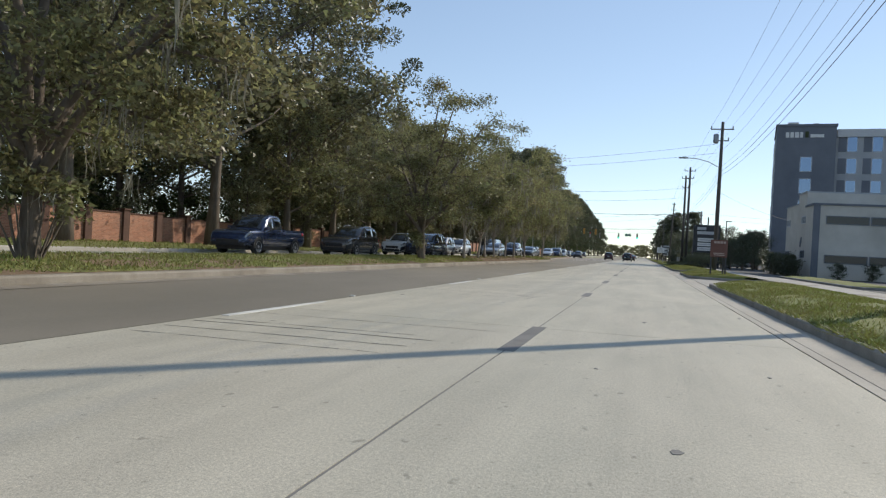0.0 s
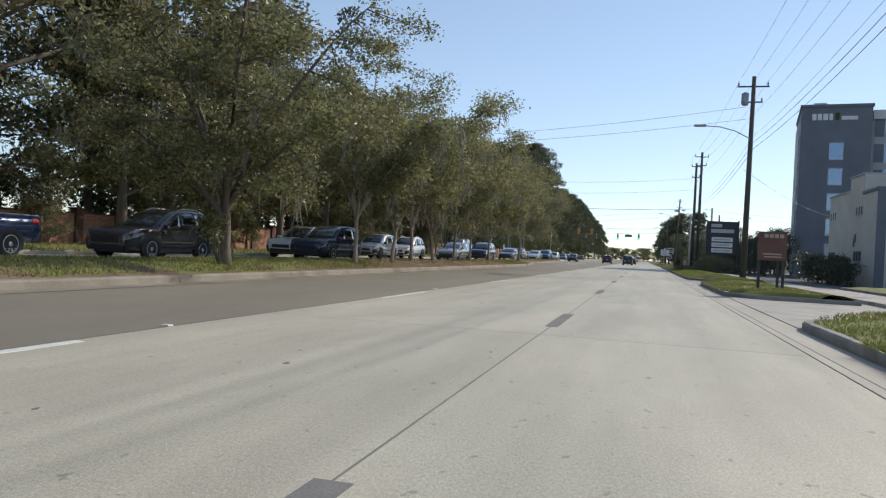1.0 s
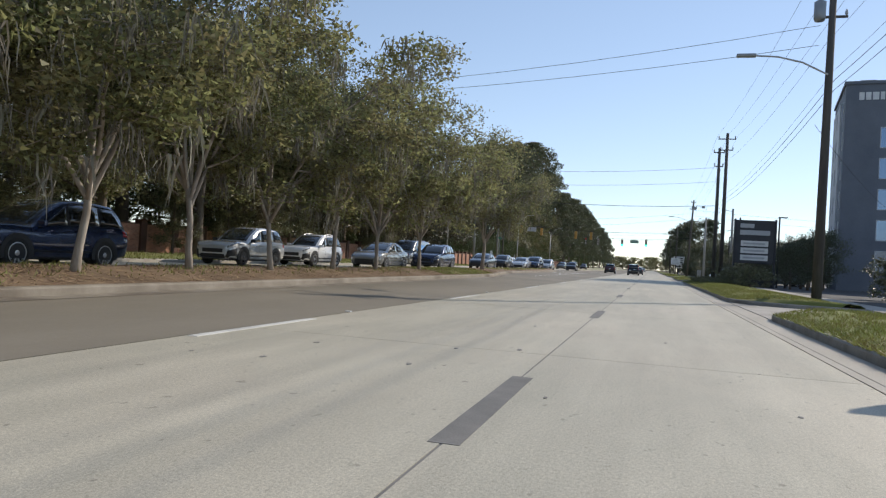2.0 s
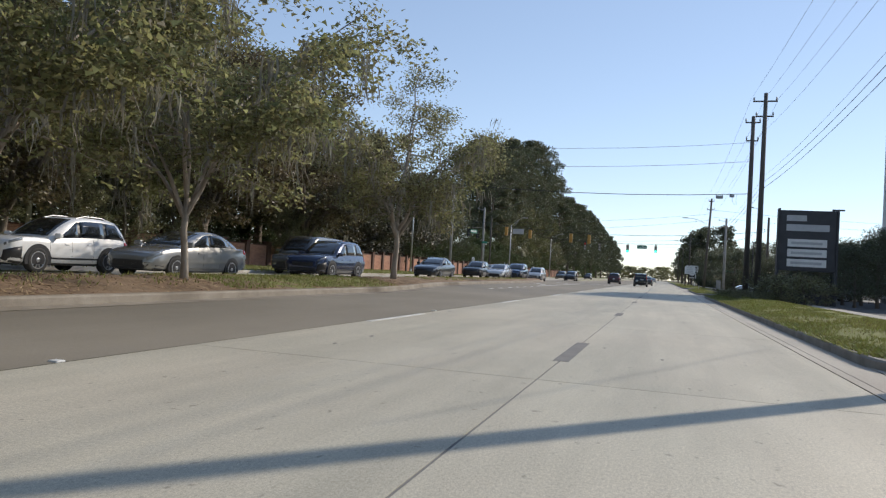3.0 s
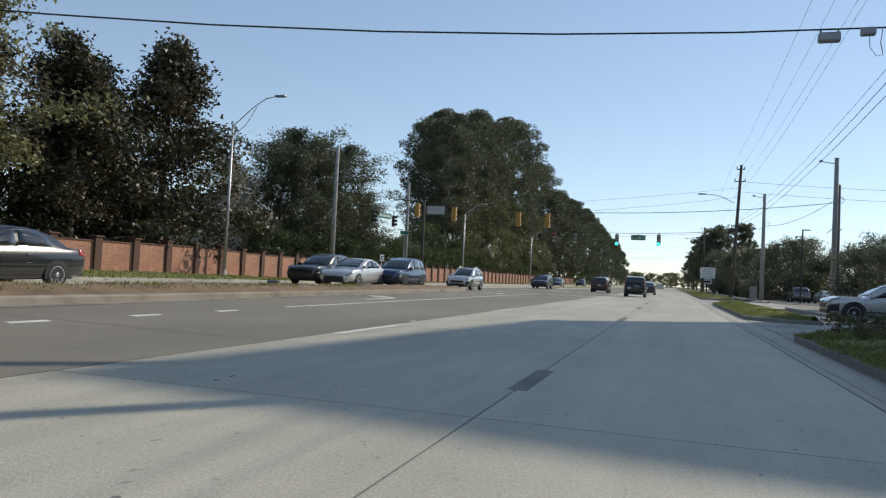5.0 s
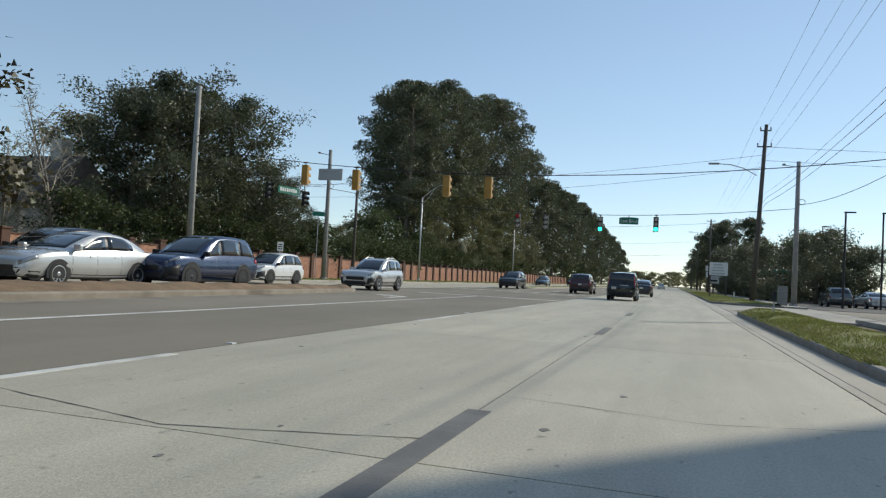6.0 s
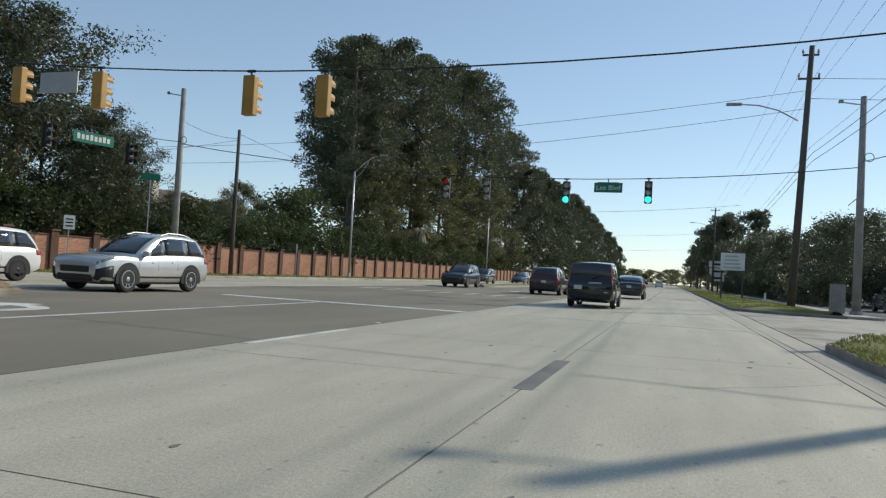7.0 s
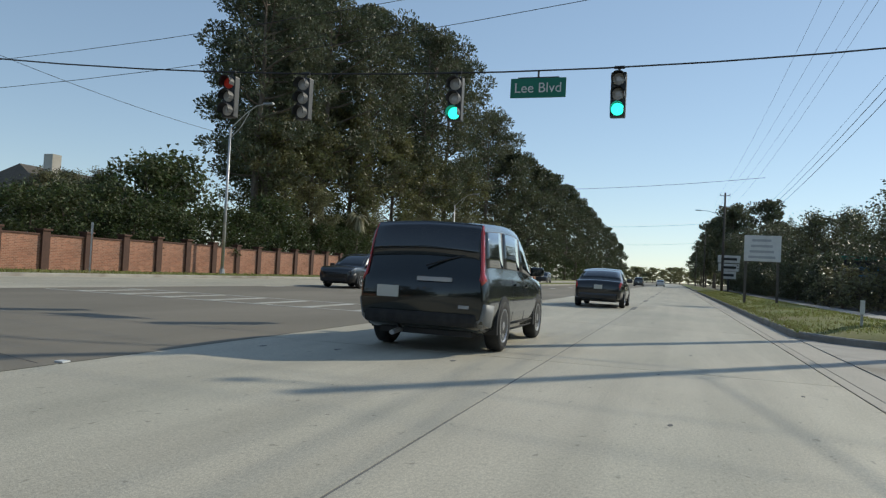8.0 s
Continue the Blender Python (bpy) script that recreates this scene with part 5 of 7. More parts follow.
def transformer(t, x, z):
    part("transformer", tubes(([(x, -0.1, z), (x, -0.1, z + 0.1), (x, -0.1, z + 0.75), (x, -0.1, z + 0.82)], [0.18, 0.22, 0.22, 0.1]), n=12), M["lamp_grey"], t, "grey drum transformer", smooth=True)


wood_pole(5.6, 16.1, 12.4, ((11.9, 0.9),))
pole_a = wood_pole(6.05, 66.8, 13.1, ((12.5, 0.95), (11.5, 0.6)), lean=(0.1, 0.2))
lamp_arm(pole_a, 9.1, 2.65, 0.8)
transformer(pole_a, -0.42, 11.2)
wood_pole(5.4, 108.3, 12.9, ((12.5, 0.5), (11.2, 0.4)))
wood_pole(5.75, 104.9, 13.7, ((13.2, 0.75), (12.2, 0.55)))
pole_c = wood_pole(5.55, 164.6, 13.2, ((12.8, 0.38), (11.6, 0.5)), lean=(0.55, 0.3))
lamp_arm(pole_c, 9.4, 2.6, 0.85)
pole_e = wood_pole(6.4, 255.0, 14.2, ((13.8, 0.7), (12.2, 0.8)))
lamp_arm(pole_e, 10.6, 3.2, 1.0)
for x, y, h in ((6.5, 330, 13), (6.5, 410, 13)):
    wood_pole(x, y, h, ((h - 0.4, 0.8),), "distant wooden utility pole")
wood_pole(5.6, -32, 12.4, ((11.9, 0.9),))
wood_pole(-52, 92.8, 13.8, ((13.2, 0.8),), "wooden utility pole among trees")
wood_pole(12.2, 152, 9.6, (), "bare wooden service pole")


def concrete_pole(x, y, h, label, r=0.16):
    t = thing("signal_pole", (x, y, 0.05), label, "signal pole", "signal poles at the crossing")
    part("pole", tubes(([(0, 0, 0), (0, 0, h)], [r * 1.25, r * 0.85]), n=12), M["conc_pole"], t, smooth=True)
    part("base_collar", tubes(([(0, 0, 0), (0, 0, 0.25)], [r * 2.0, r * 1.6]), n=12), M["conc_pole"], t)
    part("bracket", tubes(([(0, 0, h - 0.4), (-0.9, 0.0, h - 0.25)], 0.03), ([(0.0, -0.1, h * 0.55), (-0.5, -0.1, h * 0.5)], 0.025), n=6), M["galv"], t)
    part("camera_box", boxes((-1.05, -0.85, -0.08, 0.08, h - 0.28, h - 0.14), bevel=0.02), M["lamp_grey"], t)
    part("coiled_cable", tubes((arc3(0.28, -0.12, h * 0.72), 0.02), n=5), M["cable"], t)
    return t


def arc3(x, y, z, r=0.2):
    return [(x + r * math.cos(a * math.tau / 12), y, z + r * math.sin(a * math.tau / 12)) for a in range(13)]


concrete_pole(10.2, 142.6, 10.1, "tall pale concrete signal pole at the corner")
concrete_pole(8.1, 163.2, 10.2, "pale concrete signal pole with cable loops")
concrete_pole(-26.1, 159.0, 10.3, "tall concrete signal pole before the brick wall")
concrete_pole(-26.2, 142.4, 11.0, "concrete signal pole beside a leafy tree")
wood_pole(-26.3, 164.8, 9.2, (), "dark slim wooden pole before the wall", r=0.13)


def street_lamp(x, y, h, reach, rise, label, rz=0):
    z0 = ground_z(x, y) + 0.12
    h -= z0 - 0.15
    t = thing("street_lamp", (x, y, z0), label, "street lamp", "street lamps along the wall")
    part("pole", tubes(([(0, 0, 0), (0, 0, h)], [0.11, 0.07]), n=10), M["galv"], t, smooth=True)
    part("base", tubes(([(0, 0, 0), (0, 0, 0.35)], [0.2, 0.16]), n=8), M["galv"], t)
    up = [(0, 0, h - 0.1), (reach * 0.45, 0, h + rise * 0.6), (reach * 0.75, 0, h + rise * 0.93), (reach, 0, h + rise)]
    lo = [(0, 0, h - 0.75), (reach * 0.3, 0, h - 0.05), (reach * 0.55, 0, h + rise * 0.65)]
    part("arm", tubes((up, 0.03), (lo, 0.022), n=6), M["galv"], t)
    part("lamp_head", boxes((reach - 0.1, reach + 0.6, -0.14, 0.14, h + rise - 0.06, h + rise + 0.07), bevel=0.04), M["lamp_grey"], t)
    return t


street_lamp(-26.4, 128.0, 9.6, 3.0, 1.7, "tall galvanised street lamp before the brick wall")
street_lamp(-27.0, 183.7, 9.3, 2.4, 1.4, "slim galvanised street lamp before the wall")
street_lamp(-26.8, 232.0, 9.3, 2.4, 1.4, "far galvanised street lamp before the wall")
street_lamp(-26.2, 78.0, 9.0, 2.4, 1.4, "galvanised street lamp half hidden by trees")


def lot_lamp(x, y, h):
    t = thing("lot_lamp", (x, y, 0.03), "slim parking lot lamp with a flat head", "lot lamp", "lamps of the parking lots")
    part("pole", tubes(([(0, 0, 0), (0, 0, h)], [0.09, 0.07]), n=8), M["black"], t)
    part("lamp_head", boxes((-0.1, 0.7, -0.15, 0.15, h - 0.02, h + 0.08), bevel=0.03), M["black"], t)


for x, y, h in ((17.0, 205, 9.2), (11.5, 112, 6.8), (16.5, 176, 8.0), (12.5, 170, 7.4)):
    lot_lamp(x, y, h)

# wires
def wire(a, b, drop, r=0.012, name="overhead_cable", label="thin dark overhead cable between poles", grp="overhead cables"):
    bm = tubes((sag(a, b, drop), r), n=4)
    return tagged(part(name, bm, M["cable"]), label, "cable", grp)


LINE = [(5.6, -32, 12.4), (5.6, 16.1, 12.4), (6.15, 67.0, 13.1), (5.75, 104.9, 13.7), (6.1, 164.9, 13.2), (6.4, 255.0, 14.2), (6.5, 330, 13), (6.5, 410, 13)]
COMMS = {-32: 8.8, 16.1: 8.8, 67.0: 9.0, 104.9: 7.95}
for (ax, ay, ah), (bx, by, bh) in zip(LINE, LINE[1:]):
    ln = by - ay
    for k in (-0.85, 0.0, 0.85):
        wire((ax + k, ay + 0.2, ah - 0.2), (bx + k, by + 0.2, bh - 0.2), ln * 0.011, 0.007)
    za, zb = COMMS.get(ay, 7.9), COMMS.get(by, 7.9)
    for k, z, r in ((0.14, 0.35, 0.008), (0.2, 0.0, 0.014), (0.2, -0.4, 0.014)):
        wire((ax + k, ay, za + z), (bx + k, by, zb + z), ln * 0.013, r, label="sagging black communication cable between poles")
    wire((ax - 0.15, ay, ah - 2.6), (bx - 0.15, by, bh - 2.6), ln * 0.014, 0.007)
# crossings over the road
wire((5.4, 108.6, 7.5), (-52, 93.2, 12.9), 2.6, 0.022, label="black cable spanning high across the road")
wire((5.4, 108.6, 11.15), (-52, 92.6, 13.4), 2.4, 0.011)
wire((5.4, 108.6, 9.8), (-52, 92.4, 12.3), 2.4, 0.011)
wire((5.8, 67.4, 11.3), (-40, 71, 9.8), 1.2, 0.01)
wire((5.8, 67.4, 10.5), (-40, 68, 9.0), 1.2, 0.01)
wire((6.0, 164.8, 11.0), (-50, 168, 9.0), 1.2, 0.011)
wire((6.0, 164.8, 10.1), (-50, 168, 8.0), 1.4, 0.011)
wire((5.8, 67.5, 7.3), (24, 117, 7.5), 0.8, 0.011)
for z in (10.6, 11.6):
    wire((6.0, 164.8, z), (70, 150, z - 0.5), 1.6, 0.012)
for y, z in ((205, 9.5), (262, 10.5), (300, 9.5)):
    wire((6.4, y, z), (-34, y + 2, z - 0.5), 0.9, 0.014)
wire((10.2, 142.6, 7.15), (-26.2, 142.4, 7.5), 1.2, 0.02, "span_wire", "black span wire carrying traffic signals", "span wires at the crossing")
wire((8.1, 163.2, 6.95), (-26.1, 159.0, 7.3), 1.15, 0.02, "span_wire", "black span wire carrying traffic signals", "span wires at the crossing")
wire((-26.2, 142.4, 7.4), (-26.1, 159.0, 7.4), 0.5, 0.018, "span_wire", "black span wire carrying traffic signals", "span wires at the crossing")
wire((10.2, 142.6, 7.4), (8.1, 163.2, 7.2), 0.5, 0.018, "span_wire", "black span wire carrying traffic signals", "span wires at the crossing")
for a, b in (((-26.1, 159, 8.6), (-26.3, 164.8, 8.7)), ((-26.3, 164.8, 9.0), (-27, 183.7, 8.9)), ((-26.3, 164.8, 8.6), (-48, 170, 8.2))):
    wire(a, b, 0.25, 0.012)
cl = thing("cable_closure", (3.4, 108.1, 7.3), "grey cable closure hung on the crossing cable", "cable box")
part("case", boxes((-0.24, 0.24, -0.12, 0.12, -0.25, -0.02), bevel=0.05), M["lamp_grey"], cl)
part("case", boxes((0.66, 0.98, -0.1, 0.1, -0.13, 0.06), bevel=0.045), M["lamp_grey"], cl)
part("clamp", boxes((-0.2, -0.17, -0.02, 0.02, -0.03, 0.06), (0.17, 0.2, -0.02, 0.02, -0.03, 0.06)), M["black"], cl)
part("drop_loop", tubes(([(0.85, 0, -0.1), (0.86, 0, -0.4), (1.0, 0, -0.62), (1.14, 0, -0.6), (1.08, 0, -0.3), (1.12, 0, 0.02)], 0.009), n=5), M["cable"], cl)


# traffic signals
def span_z(x, ends):
    (xa, za), (xb, zb), drop = ends
    u = (x - xa) / (xb - xa)
    return za + (zb - za) * u - drop * 4 * u * (1 - u)


NEAR_SPAN = ((10.2, 7.15), (-26.2, 7.5), 1.2)
FAR_SPAN = ((8.1, 6.95), (-26.1, 7.3), 1.15)


def half_visor(bm, z, r=0.16, d=0.24):
    n = 10
    a = [(-r * math.cos(math.pi * k / n), r * math.sin(math.pi * k / n)) for k in range(n + 1)]
    a = [(-r * 0.95, -r * 0.5)] + a + [(r * 0.95, -r * 0.5)]
    f0 = [bm.verts.new((x, -0.1, z + q)) for x, q in a]
    f1 = [bm.verts.new((x * 1.02, -0.1 - d, z + q)) for x, q in a]
    g0 = [bm.verts.new((x * 0.93, -0.1, z + q * 0.93)) for x, q in a]
    g1 = [bm.verts.new((x * 0.95, -0.1 - d, z + q * 0.93)) for x, q in a]
    for i in range(len(a) - 1):
        bm.faces.new((f0[i], f0[i + 1], f1[i + 1], f1[i]))
        bm.faces.new((g0[i], g1[i], g1[i + 1], g0[i + 1]))
        bm.faces.new((f1[i], f1[i + 1], g1[i + 1], g1[i]))


def wire_y(x, near):
    return 142.6 - 0.2 * (10.2 - x) / 36.4 if near else 163.2 - 4.2 * (8.1 - x) / 34.2


def signal(x, y, ztop, rz, shell, lit, label, span=None, wire_z=0.0):
    """A three-lamp head hung from a span wire; it faces -Y before its turn."""
    ztop = span_z(x, span) - 0.13 if span else ztop
    hang = (span_z(x, span) if span else wire_z) - ztop
    t = thing("traffic_signal", (x, y, ztop), label, "traffic signal", "traffic signals over the crossing", rz=rz)
    part("housing", boxes((-0.18, 0.18, -0.1, 0.12, -1.08, 0.0), bevel=0.03), M[shell], t)
    part("hanger", tubes(([(0, 0, 0), (0, 0, hang)], 0.03), ([(-0.12, 0, hang), (0.12, 0, hang)], 0.04), n=6), M["black"], t)
    for k, (name, z) in enumerate((("red_lamp", -0.18), ("amber_lamp", -0.54), ("green_lamp", -0.90))):
        bm = tubes(([(0, -0.09, z), (0, -0.125, z), (0, -0.14, z)], [0.15, 0.14, 0.06]), n=16)
        on = lit == k
        part(name, bm, M["green_lit"] if on and k == 2 else M["red_lit"] if on and k == 0 else M["lens_off"], t, "lit " + name.replace("_", " ") if on else "")
        vb = bmesh.new()
        half_visor(vb, z)
        part("visor", vb, M["sig_black"] if shell == "sig_black" else M["sig_yellow"], t)
    return t


signal(-1.3, wire_y(-1.3, False), 6.0, 0, "sig_black", 2, "black traffic signal showing green over the road", FAR_SPAN)
signal(-5.2, wire_y(-5.2, False), 5.9, 0, "sig_black", 2, "black traffic signal showing green over the road", FAR_SPAN)
signal(-9.15, wire_y(-9.15, False), 5.85, 0, "sig_black", -1, "black traffic signal with unlit lenses", FAR_SPAN)
signal(-11.2, wire_y(-11.2, False), 5.85, 0, "sig_black", 0, "black traffic signal showing a dim red", FAR_SPAN)
for x, z in ((-8.88, 5.95), (-11.07, 5.95), (-16.1, 6.15), (-19.1, 6.05)):
    signal(x, wire_y(x, True), z, 180, "sig_yellow", -1, "yellow traffic signal facing the oncoming lanes", NEAR_SPAN)
signal(-26.1, 150.2, 6.6, 90, "sig_black", -1, "dark traffic signal for the side street", None, 6.93)
signal(-26.1, 155.2, 6.6, 90, "sig_black", -1, "dark traffic signal for the side street", None, 6.93)


def lettering(body, size, parent, m, material, name="lettering"):
    cu = bpy.data.curves.new(name, "FONT")
    cu.body, cu.size, cu.extrude, cu.align_x, cu.align_y = body, size, 0.004, "CENTER", "CENTER"
    tmp = bpy.data.objects.new(name, cu)
    scene.collection.objects.link(tmp)
    me = bpy.data.meshes.new_from_object(tmp.evaluated_get(bpy.context.evaluated_depsgraph_get()))
    bpy.data.objects.remove(tmp)
    ob = new(name, finish(me, material, False))
    ob.parent = parent
    ob.matrix_basis = m
    return ob


ns = thing("street_name_sign", (-3.2, wire_y(-3.2, False), span_z(-3.2, FAR_SPAN) - 0.42), "green street name sign reading Lee Blvd on the wire", "street sign")
part("panel", boxes((-0.68, 0.68, -0.02, 0.02, -0.24, 0.24), bevel=0.008), M["sign_green"], ns)
lettering("Lee Blvd", 0.34, ns, pose(0, -0.026, -0.01, 90, 0, 0), M["sign_white"])
part("hanger", tubes(([(0, 0, 0.24), (0, 0, 0.42)], 0.025), ([(-0.5, 0, 0.25), (0.5, 0, 0.25)], 0.02), n=6), M["black"], ns)
gs = thing("street_name_sign", (-26.0, 152.7, 6.35), "green street name sign with unreadable white lettering", "street sign", rz=75)
part("panel", boxes((-1.0, 1.0, -0.02, 0.02, -0.25, 0.25)), M["sign_green"], gs)
for k in range(8):
    part("letter_bar", boxes((-0.82 + k * 0.21, -0.68 + k * 0.21, -0.03, -0.021, -0.11, 0.12 if k % 3 else 0.16)), M["sign_white"], gs)
part("hanger", tubes(([(0, 0, 0.25), (0, 0, 0.57)], 0.025), n=6), M["black"], gs)
bs = thing("signal_sign", (-17.6, wire_y(-17.6, True), span_z(-17.6, NEAR_SPAN) - 0.5), "grey back of a road sign hung on the wire", "road sign")
part("panel", boxes((-0.7, 0.7, -0.02, 0.02, -0.32, 0.3)), M["sign_grey"], bs)
part("hanger", tubes(([(0, 0, 0.3), (0, 0, 0.5)], 0.02), n=6), M["black"], bs)


def post_sign(x, y, h, w, ph, rz, label, bars=3, mat="sign_white"):
    t = thing("road_sign", (x, y, 0.12), label, "road sign", rz=rz)
    part("post", boxes((-0.025, 0.025, -0.025, 0.025, 0, h)), M["galv"], t)
    part("panel", boxes((-w / 2, w / 2, -0.045, -0.026, h - ph, h + 0.02), bevel=0.004), M[mat], t)
    for k in range(bars):
        part("letter_bar", boxes((-w * 0.34, w * 0.34, -0.052, -0.0455, h - ph * (0.25 + 0.25 * k) - 0.03, h - ph * (0.25 + 0.25 * k) + 0.03)), M["black"], t)


post_sign(-25.4, 151.0, 2.5, 0.45, 0.6, 55, "small white road sign before the wall")
post_sign(-25.0, 155.5, 5.0, 0.9, 0.3, 40, "green sign on a thin post", 0, "sign_green")
post_sign(-25.2, 171.0, 2.3, 0.1, 0.5, 40, "thin grey post before the wall", 0, "sign_grey")
post_sign(3.6, 141.0 - 4.6, 0.9, 0.12, 0.3, 0, "short dark marker post at the kerb", 0, "sign_black")
post_sign(4.2, 163.0, 0.75, 0.1, 0.3, 0, "short marker post in the grass", 0, "sign_white")

# roadside cabinets at the corner
cb = thing("signal_cabinet", (7.5, 164.2, 0.1), "pale metal signal cabinet at a pole", "cabinet")
part("body", boxes((-0.3, 0.3, -0.25, 0.25, 0, 1.4), bevel=0.02), M["conc_pole"], cb)
part("door", boxes((-0.26, 0.26, -0.27, -0.252, 0.1, 1.3), bevel=0.006), M["conc_pole"], cb)

# ---- buildings and roadside signs on the near side ----
def window_unit(parent, x0, x1, y, z0, z1, axis="x", edge="hotel_light"):
    """A framed pane set just proud of a wall; axis x: the wall faces -Y, axis y: it faces -X."""
    f = 0.07
    def bx(a0, a1, d0, d1, c0, c1):
        return (a0, a1, y + d0, y + d1, c0, c1) if axis == "x" else (y + d0, y + d1, a0, a1, c0, c1)
    w = part("window", boxes(bx(x0, x1, -0.05, 0.02, z0, z0 + f), bx(x0, x1, -0.05, 0.02, z1 - f, z1), bx(x0, x0 + f, -0.05, 0.02, z0 + f, z1 - f), bx(x1 - f, x1, -0.05, 0.02, z0 + f, z1 - f)), M[edge], parent)
    part("pane", boxes(bx(x0 + f, x1 - f, -0.02, -0.008, z0 + f, z1 - f)), M["window_dark" if edge == "hotel_dark" else "window"], w)
    return w


HX, HY, HH = 0.0, 0.0, 22.8
hotel = thing("hotel", (19.5, 124.6, 0.03), "six-storey hotel clad in dark grey and pale panels", "hotel", rz=-8.0)
part("tower", boxes((HX, HX + 8.4, HY, HY + 14.0, -0.1, HH)), M["hotel_dark"], hotel, "dark grey panelled corner tower")
part("wing", boxes((HX + 8.4, HX + 36, HY + 0.9, HY + 13.0, 0, HH - 1.6)), M["hotel_mid"], hotel, "pale grey wing with dark window bays")
part("side_strip", boxes((HX - 0.12, HX - 0.003, HY + 5.0, HY + 14.0, 0.5, HH - 1.2)), M["hotel_light"], hotel, "pale side panel")
part("parapet", boxes((HX - 0.15, HX + 8.55, HY - 0.15, HY + 14.15, HH, HH + 0.35)), M["hotel_dark"], hotel)
part("cornice", boxes((HX + 8.56, HX + 36.2, HY + 0.6, HY + 13.2, HH - 1.6, HH - 0.4)), M["hotel_light"], hotel, "pale cornice band")
part("roof_unit", boxes((HX + 1.6, HX + 3.2, HY + 3, HY + 5, HH + 0.35, HH + 1.2), bevel=0.05), M["sign_grey"], hotel)
part("roof_unit", boxes((HX + 5.3, HX + 6.1, HY + 3, HY + 4, HH + 0.35, HH + 1.0), bevel=0.05), M["sign_grey"], hotel)
for k in range(6):
    z = 2.0 + k * 3.38
    if k < 5:
        window_unit(hotel, HX + 3.5, HX + 5.2, HY, z + 0.2, z + 2.5)
    for j in range(8):
        x = HX + 8.8 + j * 3.4
        part("bay_panel", boxes((x, x + 1.1, HY + 0.84, HY + 0.897, z, z + 2.4)), M["hotel_dark"], hotel)
        window_unit(hotel, x + 1.15, x + 2.6, HY + 0.9, z, z + 2.4)
    for j in range(4):
        window_unit(hotel, HY + 1.3 + j * 3.3, HY + 2.1 + j * 3.3, HX if j < 2 else HX - 0.12, z + 0.3, z + 2.3, "y")
for k, (a, b, h) in enumerate(((1.5, 2.0, 0.85), (2.15, 2.65, 0.85), (2.8, 3.4, 0.85), (3.55, 3.95, 0.85), (4.25, 4.75, 0.95), (5.0, 6.9, 0.5))):
    part("sign_bar", boxes((HX + a - 0.2, HX + b - 0.2, HY - 0.08, HY - 0.004, HH - 1.75, HH - 1.75 + h)), M["sign_white"] if k != 4 else M["leaf_bright"], hotel, "plain raised sign shape")

LX, LY = 14.3, 69.5
low = thing("office_building", (0, 0, 0.03), "low two-storey cream stucco building with strip windows", "office building")
part("front_block", boxes((LX, LX + 26, LY, LY + 3.5, 0, 6.4)), M["stucco"], low)
part("coping", boxes((LX - 0.1, LX + 26.1, LY - 0.1, LY + 3.6, 6.4, 6.58)), M["hotel_dark"], low, "dark metal coping")
part("tall_block", boxes((LX + 0.06, LX + 22, LY + 3.61, LY + 7.2, 0, 7.8)), M["stucco"], low)
part("coping", boxes((LX - 0.02, LX + 22.1, LY + 3.61, LY + 7.25, 7.8, 7.92)), M["hotel_mid"], low)
part("rear_block", boxes((LX + 0.12, LX + 24, LY + 7.26, LY + 13.4, 0, 6.9)), M["stucco"], low)
part("coping", boxes((LX + 0.04, LX + 24.1, LY + 7.26, LY + 13.5, 6.9, 7.0)), M["hotel_mid"], low)
part("pilaster", boxes((LX - 0.12, LX + 0.42, LY - 0.12, LY - 0.003, 0, 6.38)), M["hotel_dark"], low, "dark corner pilaster")
for z in (1.35, 4.75):
    for j in range(7):
        window_unit(low, LX + 0.9 + j * 3.5, LX + 4.3 + j * 3.5, LY, z, z + 0.75, "x", "hotel_dark")
for z in (1.75, 4.95):
    for y0, dx in ((3.75, 0.06), (11.2, 0.12)):
        for k in range(3):
            window_unit(low, LY + y0 + k * 0.62, LY + y0 + 0.54 + k * 0.62, LX + dx, z, z + 0.72, "y", "hotel_dark" if z < 3 else "hotel_light")
for k in range(2):
    part("vent", boxes((LX - 0.02, LX + 0.057, LY + 5.2 + 0.3 * k, LY + 5.38 + 0.3 * k, 3.1 - 0.3 * k, 3.7 - 0.3 * k)), M["hotel_dark"], low)
plant(copy_thing(thicket, pose(0, 0, 0)), [(LX - 1.2, LY + 1.8, 0.03, 0.42, 10), (LX - 1.3, LY + 3.8, 0.03, 0.52, 100), (LX - 1.2, LY + 6.2, 0.03, 0.5, 200), (LX - 1.4, LY + 9.5, 0.03, 0.55, 280), (LX - 1.0, LY + 14.5, 0.03, 0.6, 30), (LX + 1.8, LY - 1.2, 0.03, 0.34, 60), (LX + 4.4, LY - 1.2, 0.03, 0.36, 160)], "shrubs by the office building")

# dealership pylon sign with plain lettering bars
ps = thing("pylon_sign", (8.05, 101.7, 0.1), "black pylon sign with white panels beside the road", "pylon sign")
part("cabinet", boxes((-1.55, 1.55, -0.25, 0.25, 2.0, 5.65), bevel=0.03), M["sign_black"], ps)
for x in (-1.66, 1.551):
    part("side_post", boxes((x, x + 0.109, -0.3, 0.3, 0, 5.75)), M["sign_black"], ps)
part("lettering_bar", boxes((-1.2, -0.1, -0.27, -0.252, 5.0, 5.35)), M["sign_grey"], ps, "plain bar in place of a name")
part("lettering_bar", boxes((-1.2, 1.15, -0.27, -0.252, 4.4, 4.8)), M["sign_grey"], ps, "plain bar in place of a name")
